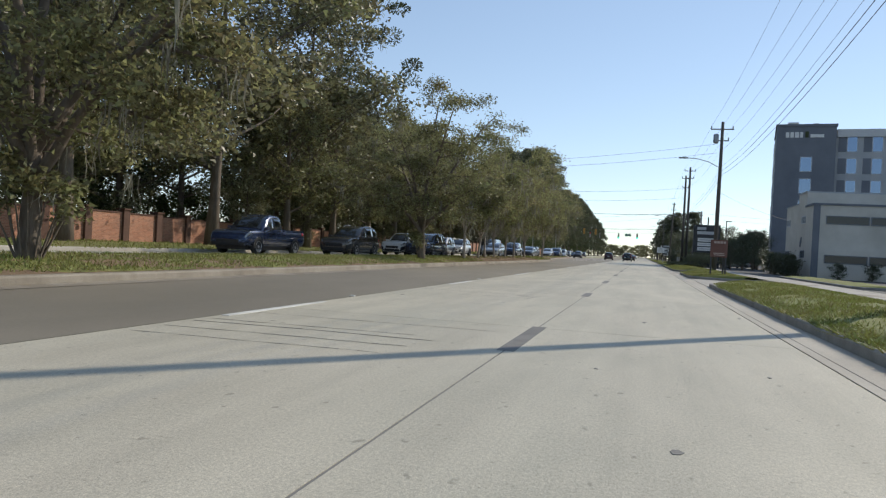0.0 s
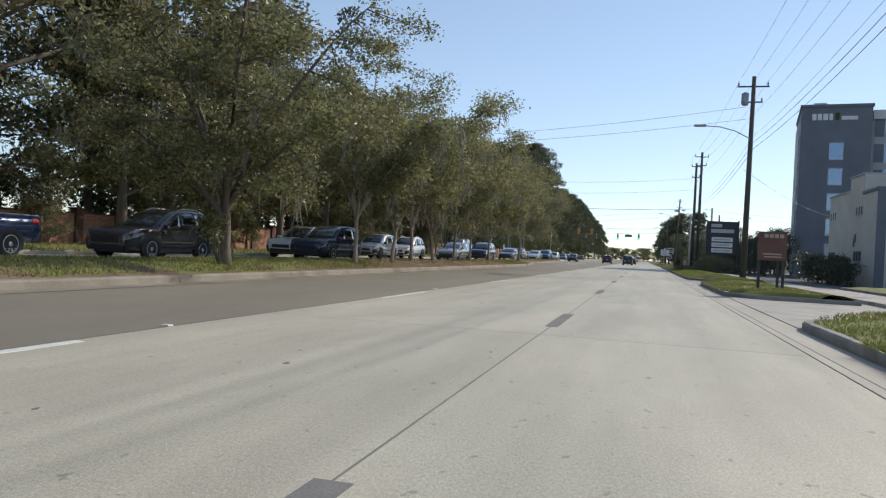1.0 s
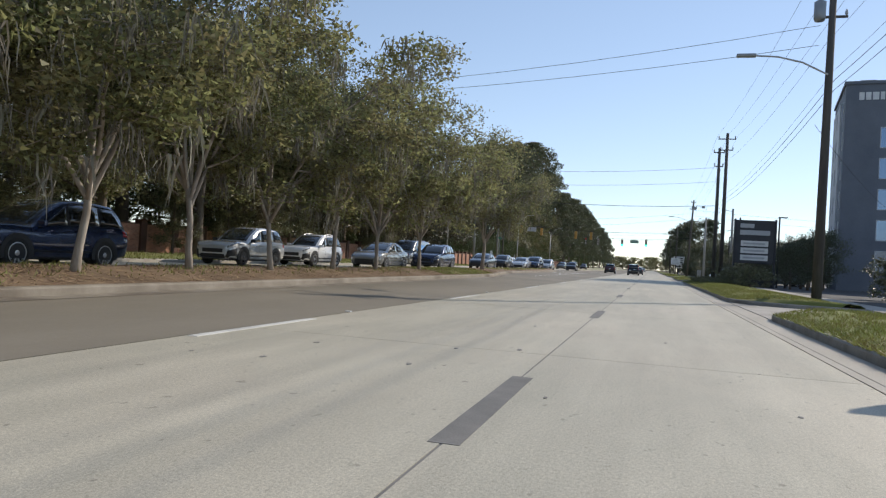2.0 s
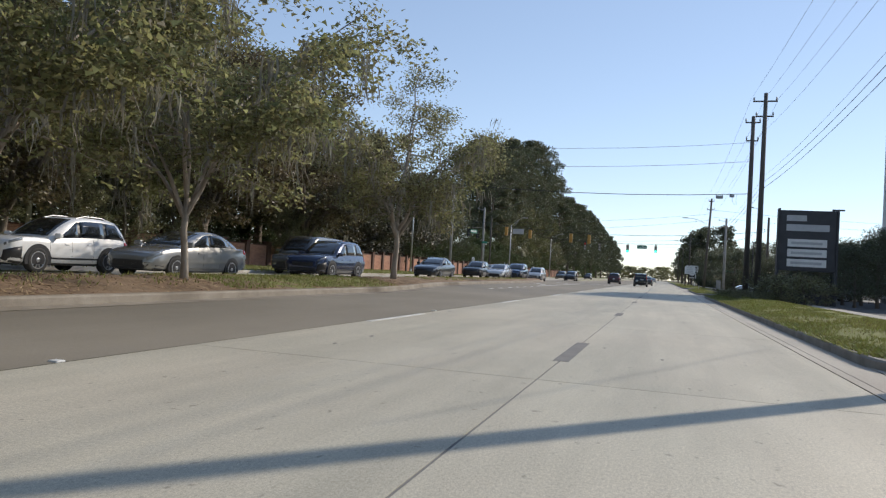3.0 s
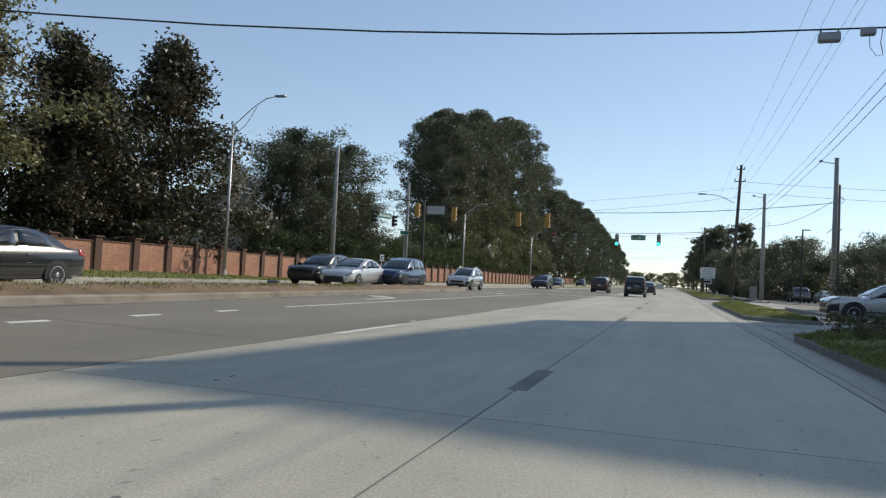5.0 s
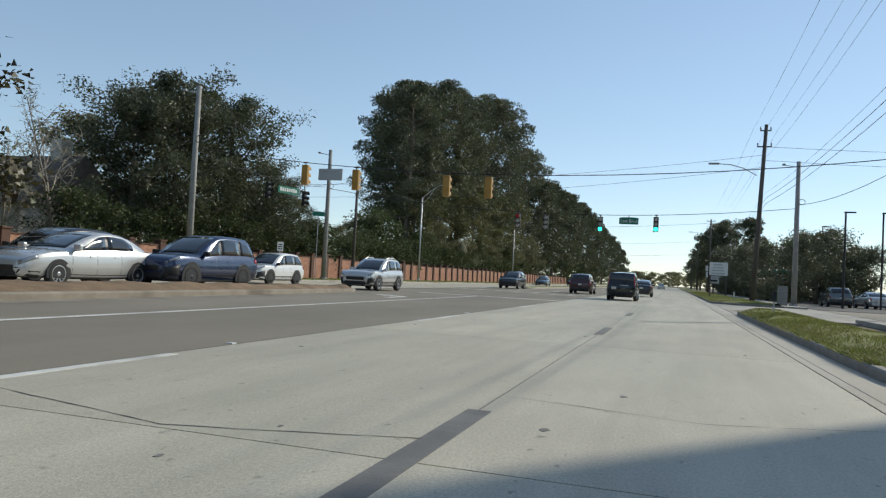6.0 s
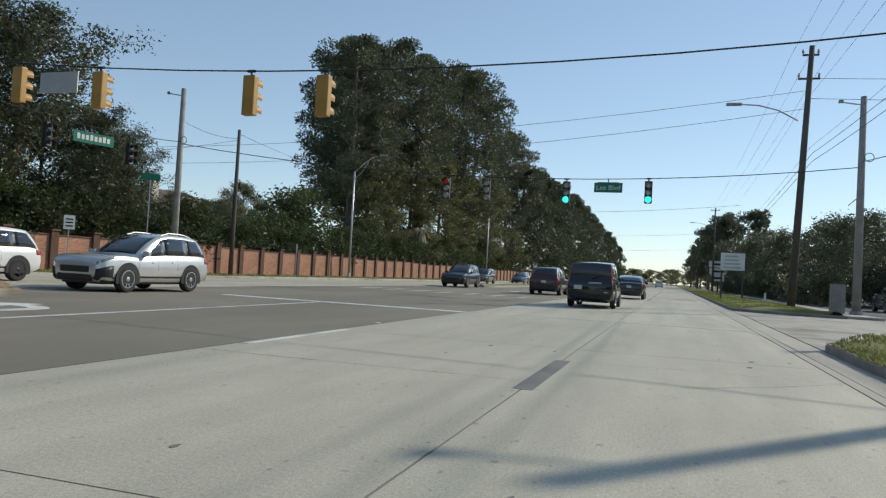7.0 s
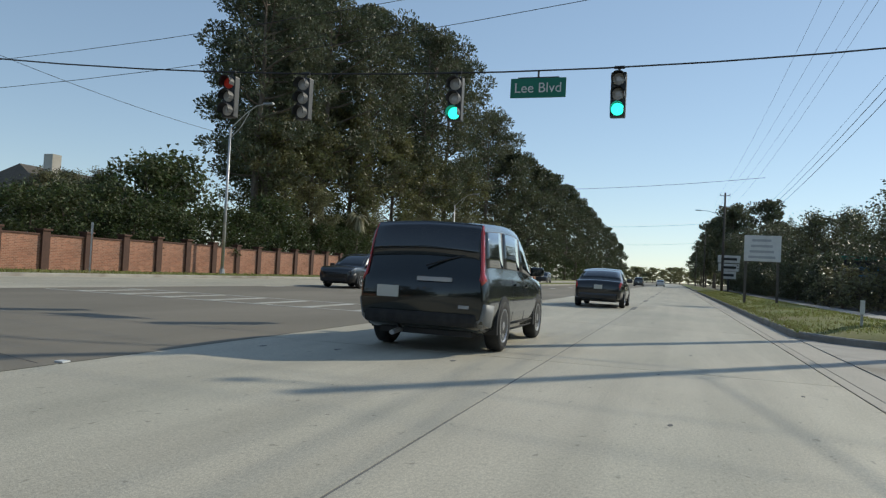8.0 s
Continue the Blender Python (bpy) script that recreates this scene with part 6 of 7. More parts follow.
for z in (3.45, 2.85, 2.25):
    part("white_panel", boxes((-1.1, 1.05, -0.28, -0.252, z, z + 0.46)), M["sign_white"], ps)
    part("lettering_bar", boxes((-0.9, 0.8, -0.29, -0.281, z + 0.15, z + 0.3)), M["sign_grey"], ps)
part("plinth", boxes((-1.54, 1.54, -0.22, 0.22, 0.0, 0.6)), M["sign_black"], ps)

os_ = thing("banner_sign", (4.3, 45.0, 0.28), "rust-red sign board with pale letter blocks on dark posts", "banner sign")
part("panel", boxes((-0.47, 0.47, -0.04, 0.04, 1.02, 2.03), bevel=0.01), M["sign_orange"], os_)
for x, y in ((-0.40, 0.05), (0.34, 0.75), (0.40, 0.05)):
    part("post", boxes((x - 0.045, x + 0.045, y - 0.009, y + 0.081, -0.12, 2.0)), M["sign_black"], os_)
part("brace", boxes((0.325, 0.355, 0.131, 0.741, 1.7, 1.76)), M["sign_black"], os_)
for k in range(4):
    part("letter_bar", boxes((-0.28 + k * 0.17, -0.15 + k * 0.17, -0.055, -0.041, 1.82, 1.95)), M["sign_faded"], os_)
for z, a, b in ((1.22, -0.3, 0.3), (1.12, -0.26, 0.32)):
    part("lettering_bar", boxes((a, b, -0.05, -0.041, z, z + 0.05)), M["sign_faded"], os_)

bb = thing("roadside_board", (4.25, 184.0, 0.2), "white roadside board with grey lines on two posts", "roadside board")
part("panel", boxes((-0.85, 0.85, -0.05, 0.05, 2.15, 3.45), bevel=0.01), M["sign_white"], bb)
for k in range(4):
    part("lettering_bar", boxes((-0.65 + 0.05 * k, 0.6 - 0.07 * k, -0.062, -0.0505, 2.3 + k * 0.28, 2.42 + k * 0.28)), M["sign_grey"], bb)
for x in (-0.75, 0.75):
    part("post", boxes((x - 0.06, x + 0.06, 0.051, 0.16, -0.08, 3.4)), M["wood"], bb)
sg = thing("shop_sign", (7.3, 256.0, 0.1), "stacked white shop sign on a post", "shop sign")
for z, w in ((4.2, 1.5), (3.0, 1.4), (1.9, 1.0)):
    part("panel", boxes((-w, w, -0.12, 0.12, z, z + 1.05), bevel=0.02), M["sign_white"], sg)
    part("lettering_bar", boxes((-w * 0.7, w * 0.7, -0.15, -0.122, z + 0.35, z + 0.7)), M["black"], sg)
part("post", boxes((-0.12, 0.12, 0.121, 0.33, 0, 5.2)), M["sign_black"], sg)

ms = thing("monument_sign", (13.2, 203.0, 0.03), "dark monument sign with a green cap and pale blue lines", "monument sign")
part("panel", boxes((-1.6, 1.6, -0.2, 0.2, 0.5, 3.3), bevel=0.03), M["sign_black"], ms)
part("base", boxes((-1.7, 1.7, -0.3, 0.3, 0, 0.5), bevel=0.03), M["kerb_dark"], ms)
part("cap", boxes((-1.75, 1.75, -0.28, 0.28, 3.3, 3.6), bevel=0.02), M["sign_green"], ms, "green cap of the sign")
for k, (a, b) in enumerate(((-0.9, 0.9), (-0.7, 0.8))):
    part("lettering_bar", boxes((a, b, -0.215, -0.201, 2.6 - 0.5 * k, 2.85 - 0.5 * k)), M["livery_blue"], ms)

# house roof and chimney beyond the hedge
hs = thing("house", (-80, 222, -0.06), "house with shingle roof and pale chimney behind the hedge", "house")
part("wall", boxes((-9, 9, -9, 18, 0, 7.0)), M["stucco"], hs)
bm = bmesh.new()
a = [bm.verts.new(p) for p in ((-9.8, -9.8, 6.9), (9.8, -9.8, 6.9), (9.8, 18.8, 6.9), (-9.8, 18.8, 6.9), (0, -6.5, 12.0), (0, 9, 12.0))]
for f in ((0, 1, 4), (1, 2, 5, 4), (2, 3, 5), (3, 0, 4, 5), (0, 3, 2, 1)):
    bm.faces.new([a[i] for i in f])
part("roof", bm, M["roof_tile"], hs)
part("chimney", boxes((4.0, 5.4, -6.6, -5.2, 7.5, 13.2)), M["stucco"], hs, "pale square chimney")

# gabled house close behind the wall
gh = thing("house", (-40.5, 143.0, 0.1), "grey gabled house half hidden behind the brick wall", "house")
part("wall", boxes((-5.5, 5.5, -4.0, 4.0, 0, 3.8)), M["stucco"], gh)
bm = bmesh.new()
a = [bm.verts.new(p) for p in ((-6.0, -4.5, 3.7), (6.0, -4.5, 3.7), (6.0, 4.5, 3.7), (-6.0, 4.5, 3.7), (-6.0, 0, 7.0), (6.0, 0, 7.0))]
for f in ((0, 1, 5, 4), (2, 3, 4, 5), (1, 2, 5), (3, 0, 4), (0, 3, 2, 1)):
    bm.faces.new([a[i] for i in f])
part("roof", bm, M["roof_tile"], gh)
part("chimney", boxes((3.6, 4.4, -0.4, 0.5, 5.6, 8.0)), M["stucco"], gh, "pale square chimney")
part("window", boxes((5.5, 5.56, -0.7, 0.7, 1.2, 2.6)), M["window_dark"], gh)

# parked rows and low hedges at the lots; verge clumps imitate shaded grass
hd = grow("clipped_hedge", 71, 1.5, 0.06, 0.1, 1.1, 10, 4, dome, 1100, 0.14, 0.34, "bark", "leaf_dark", "low dark clipped hedge, also standing in for shaded grass", "hedge", rise=0.4, cluster=0.4)
# the 36 small verge copies stand in for grass darkened by the hotel's shade
plant(hd, [(6.2 + 1.3 * (i % 3), 97.5 + i * 1.0, 0.15, 0.75 + 0.25 * (i % 2), i * 77) for i in range(0, 15)] + [(3.9 + 1.1 * (i % 3) + 0.3 * math.sin(i), 96.6 + (i // 3) * 1.05, 0.12, 0.24 + 0.05 * (i % 4), i * 59) for i in range(36)] + [(10.2 + (i % 2), 128.5 + i * 1.6, 0.03, 1.15, i * 50) for i in range(7)] + [(9.9 + (i % 2) * 1.4, 162 + i * 2.3, 0.03, 1.1 + 0.2 * (i % 3), i * 61) for i in range(11, 17)], "low hedges beside the lots")

# ---- vehicles ----
def lathe_x(bm, profile, n=20):
    """Turns (radius, x) pairs about the x axis."""
    rings = [[bm.verts.new((x, r * math.cos(k * math.tau / n), r * math.sin(k * math.tau / n))) for k in range(n)] for r, x in profile]
    for a, b in zip(rings, rings[1:]):
        for k in range(n):
            bm.faces.new((a[k], a[(k + 1) % n], b[(k + 1) % n], b[k]))
    return bm


def tyre_mesh():
    bm = lathe_x(bmesh.new(), [(0.20, 0.08), (0.245, 0.10), (0.31, 0.105), (0.335, 0.085), (0.345, 0.04), (0.345, -0.04), (0.335, -0.085), (0.31, -0.105), (0.20, -0.10), (0.02, -0.09)])
    lathe_x(bm, [(0.245, 0.045), (0.02, 0.035)])
    me = bpy.data.meshes.new("tyre")
    bmesh.ops.recalc_face_normals(bm, faces=bm.faces)
    bm.to_mesh(me)
    bm.free()
    return finish(me, M["rubber"], True)


def rim_mesh(material, spokes):
    bm = lathe_x(bmesh.new(), [(0.232, 0.05), (0.232, 0.098), (0.215, 0.1), (0.205, 0.085), (0.205, 0.05)])
    lathe_x(bm, [(0.06, 0.05), (0.06, 0.092), (0.03, 0.1), (0.004, 0.1)])
    for k in range(spokes):
        a = k * math.tau / spokes
        c, s = math.cos(a), math.sin(a)
        q = []
        for r, w in ((0.05, 0.026), (0.21, 0.017)):
            for d in (-w, w):
                for x in (0.052, 0.09):
                    q.append(bm.verts.new((x, r * c - d * s, r * s + d * c)))
        for f in ((1, 3, 7, 5), (0, 1, 5, 4), (2, 6, 7, 3)):
            bm.faces.new([q[i] for i in f])
    me = bpy.data.meshes.new("rim")
    bmesh.ops.recalc_face_normals(bm, faces=bm.faces)
    bm.to_mesh(me)
    bm.free()
    return finish(me, material, False)


TYRE = tyre_mesh()
RIMS = {"rim": rim_mesh(M["rim"], 10), "rim_dark": rim_mesh(M["rim_dark"], 5)}
SHAPES = {
    "suv": dict(L=4.65, W=1.87, H=1.69, base=2.72, wheel=1.08, st=((0, .45, .90, .87), (.015, .36, 1.0, .94), (.06, .28, 1.02, .985), (.2, .24, 1.01, 1), (.45, .23, .985, 1), (.66, .23, .97, 1), (.72, .23, .99, .995), (.82, .24, 1.01, .99), (.91, .25, .99, .975), (.955, .27, .935, .945), (.985, .31, .865, .855), (1, .40, .77, .66)), gh=(.015, .12, .47, .705), win=((.055, .30), (.33, .63), (.66, .94))),
    "boxy": dict(L=4.55, W=1.79, H=1.74, base=2.62, wheel=1.02, st=((0, .42, .95, .92), (.012, .36, 1.0, .96), (.05, .29, 1.04, .985), (.2, .23, 1.04, 1), (.45, .22, 1.02, 1), (.68, .22, 1.0, 1), (.76, .22, 1.01, .99), (.86, .24, .97, .97), (.94, .26, .90, .93), (.985, .3, .78, .86), (1, .38, .66, .8)), gh=(.012, .055, .53, .755), win=((.05, .30), (.33, .63), (.66, .94))),
    "sedan": dict(L=4.8, W=1.84, H=1.45, base=2.8, wheel=0.96, st=((0, .42, .80, .84), (.015, .34, .95, .9), (.07, .28, 1.0, .955), (.16, .24, .985, .985), (.4, .20, .93, 1), (.66, .20, .91, 1), (.74, .21, .92, .985), (.85, .23, .87, .965), (.93, .24, .79, .92), (.98, .27, .69, .82), (1, .36, .60, .62)), gh=(.115, .30, .50, .735), win=((.20, .52), (.55, .93))),
    "pickup": dict(L=5.7, W=1.98, H=1.88, base=3.6, wheel=1.12, st=((0, .55, 1.08, .95), (.01, .5, 1.12, .98), (.05, .42, 1.13, 1), (.3, .38, 1.12, 1), (.5, .36, 1.11, 1), (.68, .36, 1.10, 1), (.75, .36, 1.12, .99), (.86, .37, 1.10, .98), (.94, .38, 1.04, .96), (.985, .42, .9, .92), (1, .5, .75, .88)), gh=(.385, .42, .60, .745), win=((.06, .46), (.5, .93))),
    "van": dict(L=5.2, W=1.98, H=2.05, base=3.2, wheel=1.0, st=((0, .42, 1.05, .95), (.01, .38, 1.1, .98), (.05, .3, 1.12, 1), (.3, .25, 1.12, 1), (.6, .25, 1.1, 1), (.78, .25, 1.1, 1), (.84, .25, 1.1, .99), (.91, .26, 1.04, .96), (.96, .28, .96, .92), (.985, .32, .84, .87), (1, .4, .7, .8)), gh=(.008, .03, .66, .86), win=((.70, .92),)),
}


def car_paint(name, c, metal=0.4):
    m = surf(name, c, tuple(v * 0.92 for v in c), 1.5, 0.3 - 0.08 * metal, 0.0, metal=metal, fine=200, coat=1.0)
    return m


def hermite(xs, ys, x):
    """Smooth curve through the given points."""
    n = len(xs)
    d = [(ys[min(i + 1, n - 1)] - ys[max(i - 1, 0)]) / (xs[min(i + 1, n - 1)] - xs[max(i - 1, 0)]) for i in range(n)]
    i = max(0, min(n - 2, sum(1 for q in xs[1:-1] if q <= x)))
    h = xs[i + 1] - xs[i]
    t = (x - xs[i]) / h
    return (2 * t ** 3 - 3 * t * t + 1) * ys[i] + (t ** 3 - 2 * t * t + t) * h * d[i] + (3 * t * t - 2 * t ** 3) * ys[i + 1] + (t ** 3 - t * t) * h * d[i + 1]


class Shell:
    """The outer skin of a vehicle: sections along its length, from sill (v 0) to the roof's middle (v 9)."""

    def __init__(self, s, kind):
        self.s, self.kind = s, kind
        st = s["st"]
        self.us, self.zb, self.zt, self.w = [p[0] for p in st], [p[1] for p in st], [p[2] for p in st], [p[3] for p in st]
        self.rf = 0.83 if kind in ("boxy", "van") else 0.75

    def section(self, u):
        s = self.s
        W, H = s["W"], s["H"]
        zb, belt, hw = hermite(self.us, self.zb, u), hermite(self.us, self.zt, u), W / 2 * min(1.0, hermite(self.us, self.w, u))
        g0, g1, g2, g3 = s["gh"]
        mid = g1 + (g2 - g1) * 0.62
        if u <= g0 or u >= g3:
            zr = belt
        elif u < g1:
            f = (u - g0) / (g1 - g0)
            zr = belt + (H - 0.06 - belt) * (f + 0.16 * math.sin(math.pi * f))
        elif u <= g2:
            q = (u - mid) / ((g1 - mid) if u < mid else (g2 - mid))
            zr = H - 0.06 * q * q
        else:
            f = (g3 - u) / (g3 - g2)
            zr = belt + (H - 0.06 - belt) * (f + 0.10 * math.sin(math.pi * f))
        k = max(0.0, min(1.0, (zr - belt) / (H - 0.06 - belt)))
        xb, xr = hw * 0.93, hw * 0.86 + (W / 2 * self.rf - hw * 0.86) * k
        pts = [(hw * 0.80, zb), (hw * 0.955, zb + 0.07), (hw, zb + (belt - zb) * 0.45), (hw * 0.985, belt - 0.15), (hw * 0.955, belt - 0.03)]
        for f in (0.10, 0.88):
            pts.append((xb + (xr - xb) * f, belt + (zr - belt) * f + 0.004))
        pts += [(xr * 0.955, zr + 0.008), (xr * 0.5, zr + 0.03), (0.0, zr + 0.042)]
        return pts

    def at(self, u, v):
        """A point of the skin; v below 0 mirrors to the other side."""
        side = -1 if v < 0 else 1
        p = self.section(u)
        a = min(abs(v), 9.0)
        i = min(8, int(a))
        f = a - i
        return Vector((side * (p[i][0] + (p[i + 1][0] - p[i][0]) * f), (u - 0.5) * self.s["L"], p[i][1] + (p[i + 1][1] - p[i][1]) * f))

    def normal(self, u, v):
        e = 0.004
        du = self.at(min(1, u + e), v) - self.at(max(0, u - e), v)
        a = abs(v)
        sg = -1 if v < 0 else 1
        dv = self.at(u, sg * min(8.999, a + 0.05)) - self.at(u, sg * max(0.0, a - 0.05))
        n = du.cross(dv)
        if n.length < 1e-9:
            return Vector((0, 0, 1))
        n.normalize()
        return n if n.dot(Vector((sg * 0.6 * (a < 8.6), (u - 0.5) * 0.8, 0.5))) > 0 else -n


def skin(sh):
    us = sorted(set([round(i / 34, 4) for i in range(35)] + [round(q, 4) for q in sh.us] + [round(q, 4) for q in sh.s["gh"]]))
    vs = list(range(0, 10)) + [-q for q in range(8, -1, -1)]
    bm = bmesh.new()
    rings = [[bm.verts.new(sh.at(u, v if v != 0 or i == 0 else -1e-6)) for i, v in enumerate(vs)] for u in us]
    for a, b in zip(rings, rings[1:]):
        for k in range(len(a)):
            bm.faces.new((a[k], a[(k + 1) % len(a)], b[(k + 1) % len(a)], b[k]))
    bm.faces.new(rings[0])
    bm.faces.new(rings[-1][::-1])
    return bm


def sheet(sh, rows, out=0.008, thick=0.02):
    """A thin shaped plate lying on the skin; rows of (u, v) points."""
    bm = bmesh.new()
    hi = [[bm.verts.new(sh.at(u, v) + sh.normal(u, v) * out) for u, v in r] for r in rows]
    lo = [[bm.verts.new(sh.at(u, v) - sh.normal(u, v) * thick) for u, v in r] for r in rows]
    n, m = len(rows), len(rows[0])
    for i in range(n - 1):
        for k in range(m - 1):
            bm.faces.new((hi[i][k], hi[i][k + 1], hi[i + 1][k + 1], hi[i + 1][k]))
            bm.faces.new((lo[i][k], lo[i + 1][k], lo[i + 1][k + 1], lo[i][k + 1]))
    rim = [(0, k) for k in range(m)] + [(i, m - 1) for i in range(1, n)] + [(n - 1, k) for k in range(m - 2, -1, -1)] + [(i, 0) for i in range(n - 2, 0, -1)]
    for (a, b), (c, d) in zip(rim, rim[1:] + rim[:1]):
        bm.faces.new((hi[a][b], lo[a][b], lo[c][d], hi[c][d]))
    return bm


def steps(a, b, n):
    return [a + (b - a) * i / n for i in range(n + 1)]


def car(kind, x, y, rz, paint, label, category, rim="rim", rails=False, two_tone=None, z=0.0, group="cars on the road"):
    """A road vehicle with front to +Y before its turn: shaped skin, glass, wheels, lamps."""
    s = SHAPES[kind]
    L, W, H = s["L"], s["W"], s["H"]
    trim = M["black"] if two_tone is None else two_tone
    t = thing(category.replace(" ", "_"), (x, y, z), label, category, group, rz=rz)
    sh = Shell(s, kind)
    part("body", skin(sh), paint, t, smooth=True)
    g0, g1, g2, g3 = s["gh"]

    def across(v0, n):
        right = steps(v0, 8.999, n)
        return right + [-q for q in right[::-1]][1:]
    part("windshield", sheet(sh, [[(u, v) for v in across(7.25, 4)] for u in steps(g2 + (g3 - g2) * 0.07, g3 - (g3 - g2) * 0.10, 6)]), M["glass"], t, smooth=True)
    part("rear_window", sheet(sh, [[(u, v) for v in across(6.35 if kind in ("boxy", "van") else 7.0, 4)] for u in steps(g0 + (g1 - g0) * (0.12 if kind in ("sedan", "pickup") else 0.22), g1 - (g1 - g0) * 0.08, 5)]), M["glass"], t, smooth=True)
    for side in (1, -1):
        if kind in ("suv", "sedan", "boxy"):
            w0, w1 = g0 + (g3 - g0) * s["win"][0][0], g0 + (g3 - g0) * s["win"][-1][1]
            band = []
            for f in steps(0, 1, 3):
                ua, ub = max(w0, g0 + (g1 - g0) * (f * 0.9 + 0.12)), min(w1, g3 - (g3 - g2) * (f * 0.88 + 0.10))
                band.append([(u, side * (5.04 + 0.94 * f)) for u in steps(ua, ub, 14)])
            part("pillar_trim", sheet(sh, band, 0.004), M["black"], t, smooth=True)
        for a0, a1 in s["win"]:
            lo0, lo1 = g0 + (g3 - g0) * a0, g0 + (g3 - g0) * a1
            rows = []
            for f in steps(0, 1, 3):
                v = 5.06 + 0.90 * f
                ua, ub = max(lo0, g0 + (g1 - g0) * (f * 0.9 + 0.12)), min(lo1, g3 - (g3 - g2) * (f * 0.88 + 0.10))
                rows.append([(u, side * v) for u in steps(ua, max(ub, ua + 0.004), 5)])
            part("side_window", sheet(sh, rows, 0.007), M["glass"], t, smooth=True)
        for uu in (0.345, 0.53, 0.705):
            part("door_seam", sheet(sh, [[(uu - 0.0012, side * v), (uu + 0.0012, side * v)] for v in steps(1.2, 4.6, 6)], 0.002, 0.01), M["black"], t)
        for uu in (0.385, 0.57):
            part("door_handle", sheet(sh, [[(q, side * v) for q in steps(uu - 0.018, uu + 0.018, 2)] for v in (3.12, 3.38)], 0.028, 0.0), paint, t)
        part("sill", sheet(sh, [[(u, side * v) for u in steps(0.26, 0.74, 6)] for v in ((0.35, 0.9, 1.25) if kind != "suv" else (0.3, 0.9, 1.6))], 0.010), trim, t)
        mz = sh.at(g3 - 0.055, side * 4.9)
        part("mirror", boxes((mz.x - 0.02 if side > 0 else mz.x - 0.2, mz.x + 0.2 if side > 0 else mz.x + 0.02, mz.y - 0.05, mz.y + 0.07, mz.z + 0.03, mz.z + 0.18), bevel=0.035), M["black"] if rim == "rim_dark" else paint, t)
        if rails:
            a, b = g1 + 0.03, g2 - 0.02
            rail = [sh.at(u, side * 7.2) + Vector((0, 0, 0.05 if 0 < i < 4 else 0.005)) for i, u in enumerate(steps(a, b, 4))]
            part("roof_rail", tubes((rail, 0.02), n=6), M["galv"], t)
        part("headlight", sheet(sh, [[(u, side * v) for u in steps(0.905 if kind == "suv" else 0.915, 0.993, 5)] for v in ((3.6, 3.9, 4.2, 4.5) if kind == "suv" else (3.3, 3.7, 4.1, 4.55))], 0.010), M["head"], t, smooth=True)
        if kind in ("boxy", "van"):
            rows = []
            for v in (3.7, 4.3, 5.0, 5.5, 6.0, 6.5, 6.85):
                u0 = 0.004 + (g1 - g0) * 0.95 * max(0.0, (v - 5.0) / 2.0)
                rows.append([(u, side * v) for u in steps(u0, u0 + 0.024, 3)])
            part("tail_light", sheet(sh, rows, 0.014), M["tail"], t, smooth=True)
            part("bumper_corner", sheet(sh, [[(u, side * v) for u in steps(0.004, 0.085, 4)] for v in (0.5, 1.1, 1.7, 2.1)], 0.016), M["cladding"], t, "grey plastic bumper corner", smooth=True)
        else:
            part("tail_light", sheet(sh, [[(u, side * v) for u in steps(0.004, 0.06, 4)] for v in (3.0, 3.5, 4.0, 4.5)], 0.010), M["tail"], t, smooth=True)
    zf, zr = s["st"][-1], s["st"][0]
    fw = W / 2 * zf[3]
    top = zf[2]
    gw = fw * (0.92 if kind == "sedan" else 0.8 if kind == "suv" else 0.66)
    low_g = 0.25 if kind == "suv" else 0.27
    part("grille", boxes((-gw, gw, L / 2 - 0.06, L / 2 + 0.012, top - low_g, top - 0.07), bevel=0.035), M["black"], t)
    for q in (0.3, 0.5, 0.7):
        part("grille_bar", boxes((-gw * 0.9, gw * 0.9, L / 2 + 0.0125, L / 2 + 0.018, top - 0.27 + 0.2 * q, top - 0.262 + 0.2 * q)), M["rim_dark"], t)
    part("front_bumper", sheet(sh, [[(0.992, -v) for v in (0.3, 0.9, 1.5)], [(0.955, -v) for v in (0.3, 0.9, 1.5)], [(0.90, -v) for v in (0.3, 0.9, 1.4)]], 0.012), trim, t)
    part("front_bumper", sheet(sh, [[(0.992, v) for v in (0.3, 0.9, 1.5)], [(0.955, v) for v in (0.3, 0.9, 1.5)], [(0.90, v) for v in (0.3, 0.9, 1.4)]], 0.012), trim, t)
    if kind == "suv":
        for side in (1, -1):
            # black wrap: plastic cladding, and the shaded front put into its colour
            part("shaded_lower_fascia", sheet(sh, [[(u, side * v) for u in (0.995, 0.985, 0.965, 0.94, 0.91)] for v in (0.3, 0.9, 1.5, 2.1, 2.6)], 0.014), M["black"], t, "dark lower front of plastic cladding and painted shade", smooth=True)
    part("intake", boxes((-fw * 0.95, fw * 0.95, L / 2 - 0.16, L / 2 + 0.004, zf[1] - 0.1, zf[1] + (0.1 if kind == "suv" else 0.06)), bevel=0.04), M["black"], t)
    rw = W / 2 * zr[3]
    part("rear_bumper", boxes((-rw * 0.93, rw * 0.93, -L / 2 - 0.035, -L / 2 + 0.22, zr[1] - (0.06 if kind == "boxy" else 0.12), zr[1] + 0.12), bevel=0.06), trim if kind != "sedan" else paint, t)
    pz = zr[1] + (0.36 if kind in ("boxy", "suv", "sedan") else 0.2)
    px0 = -0.45 if kind == "boxy" else 0.0
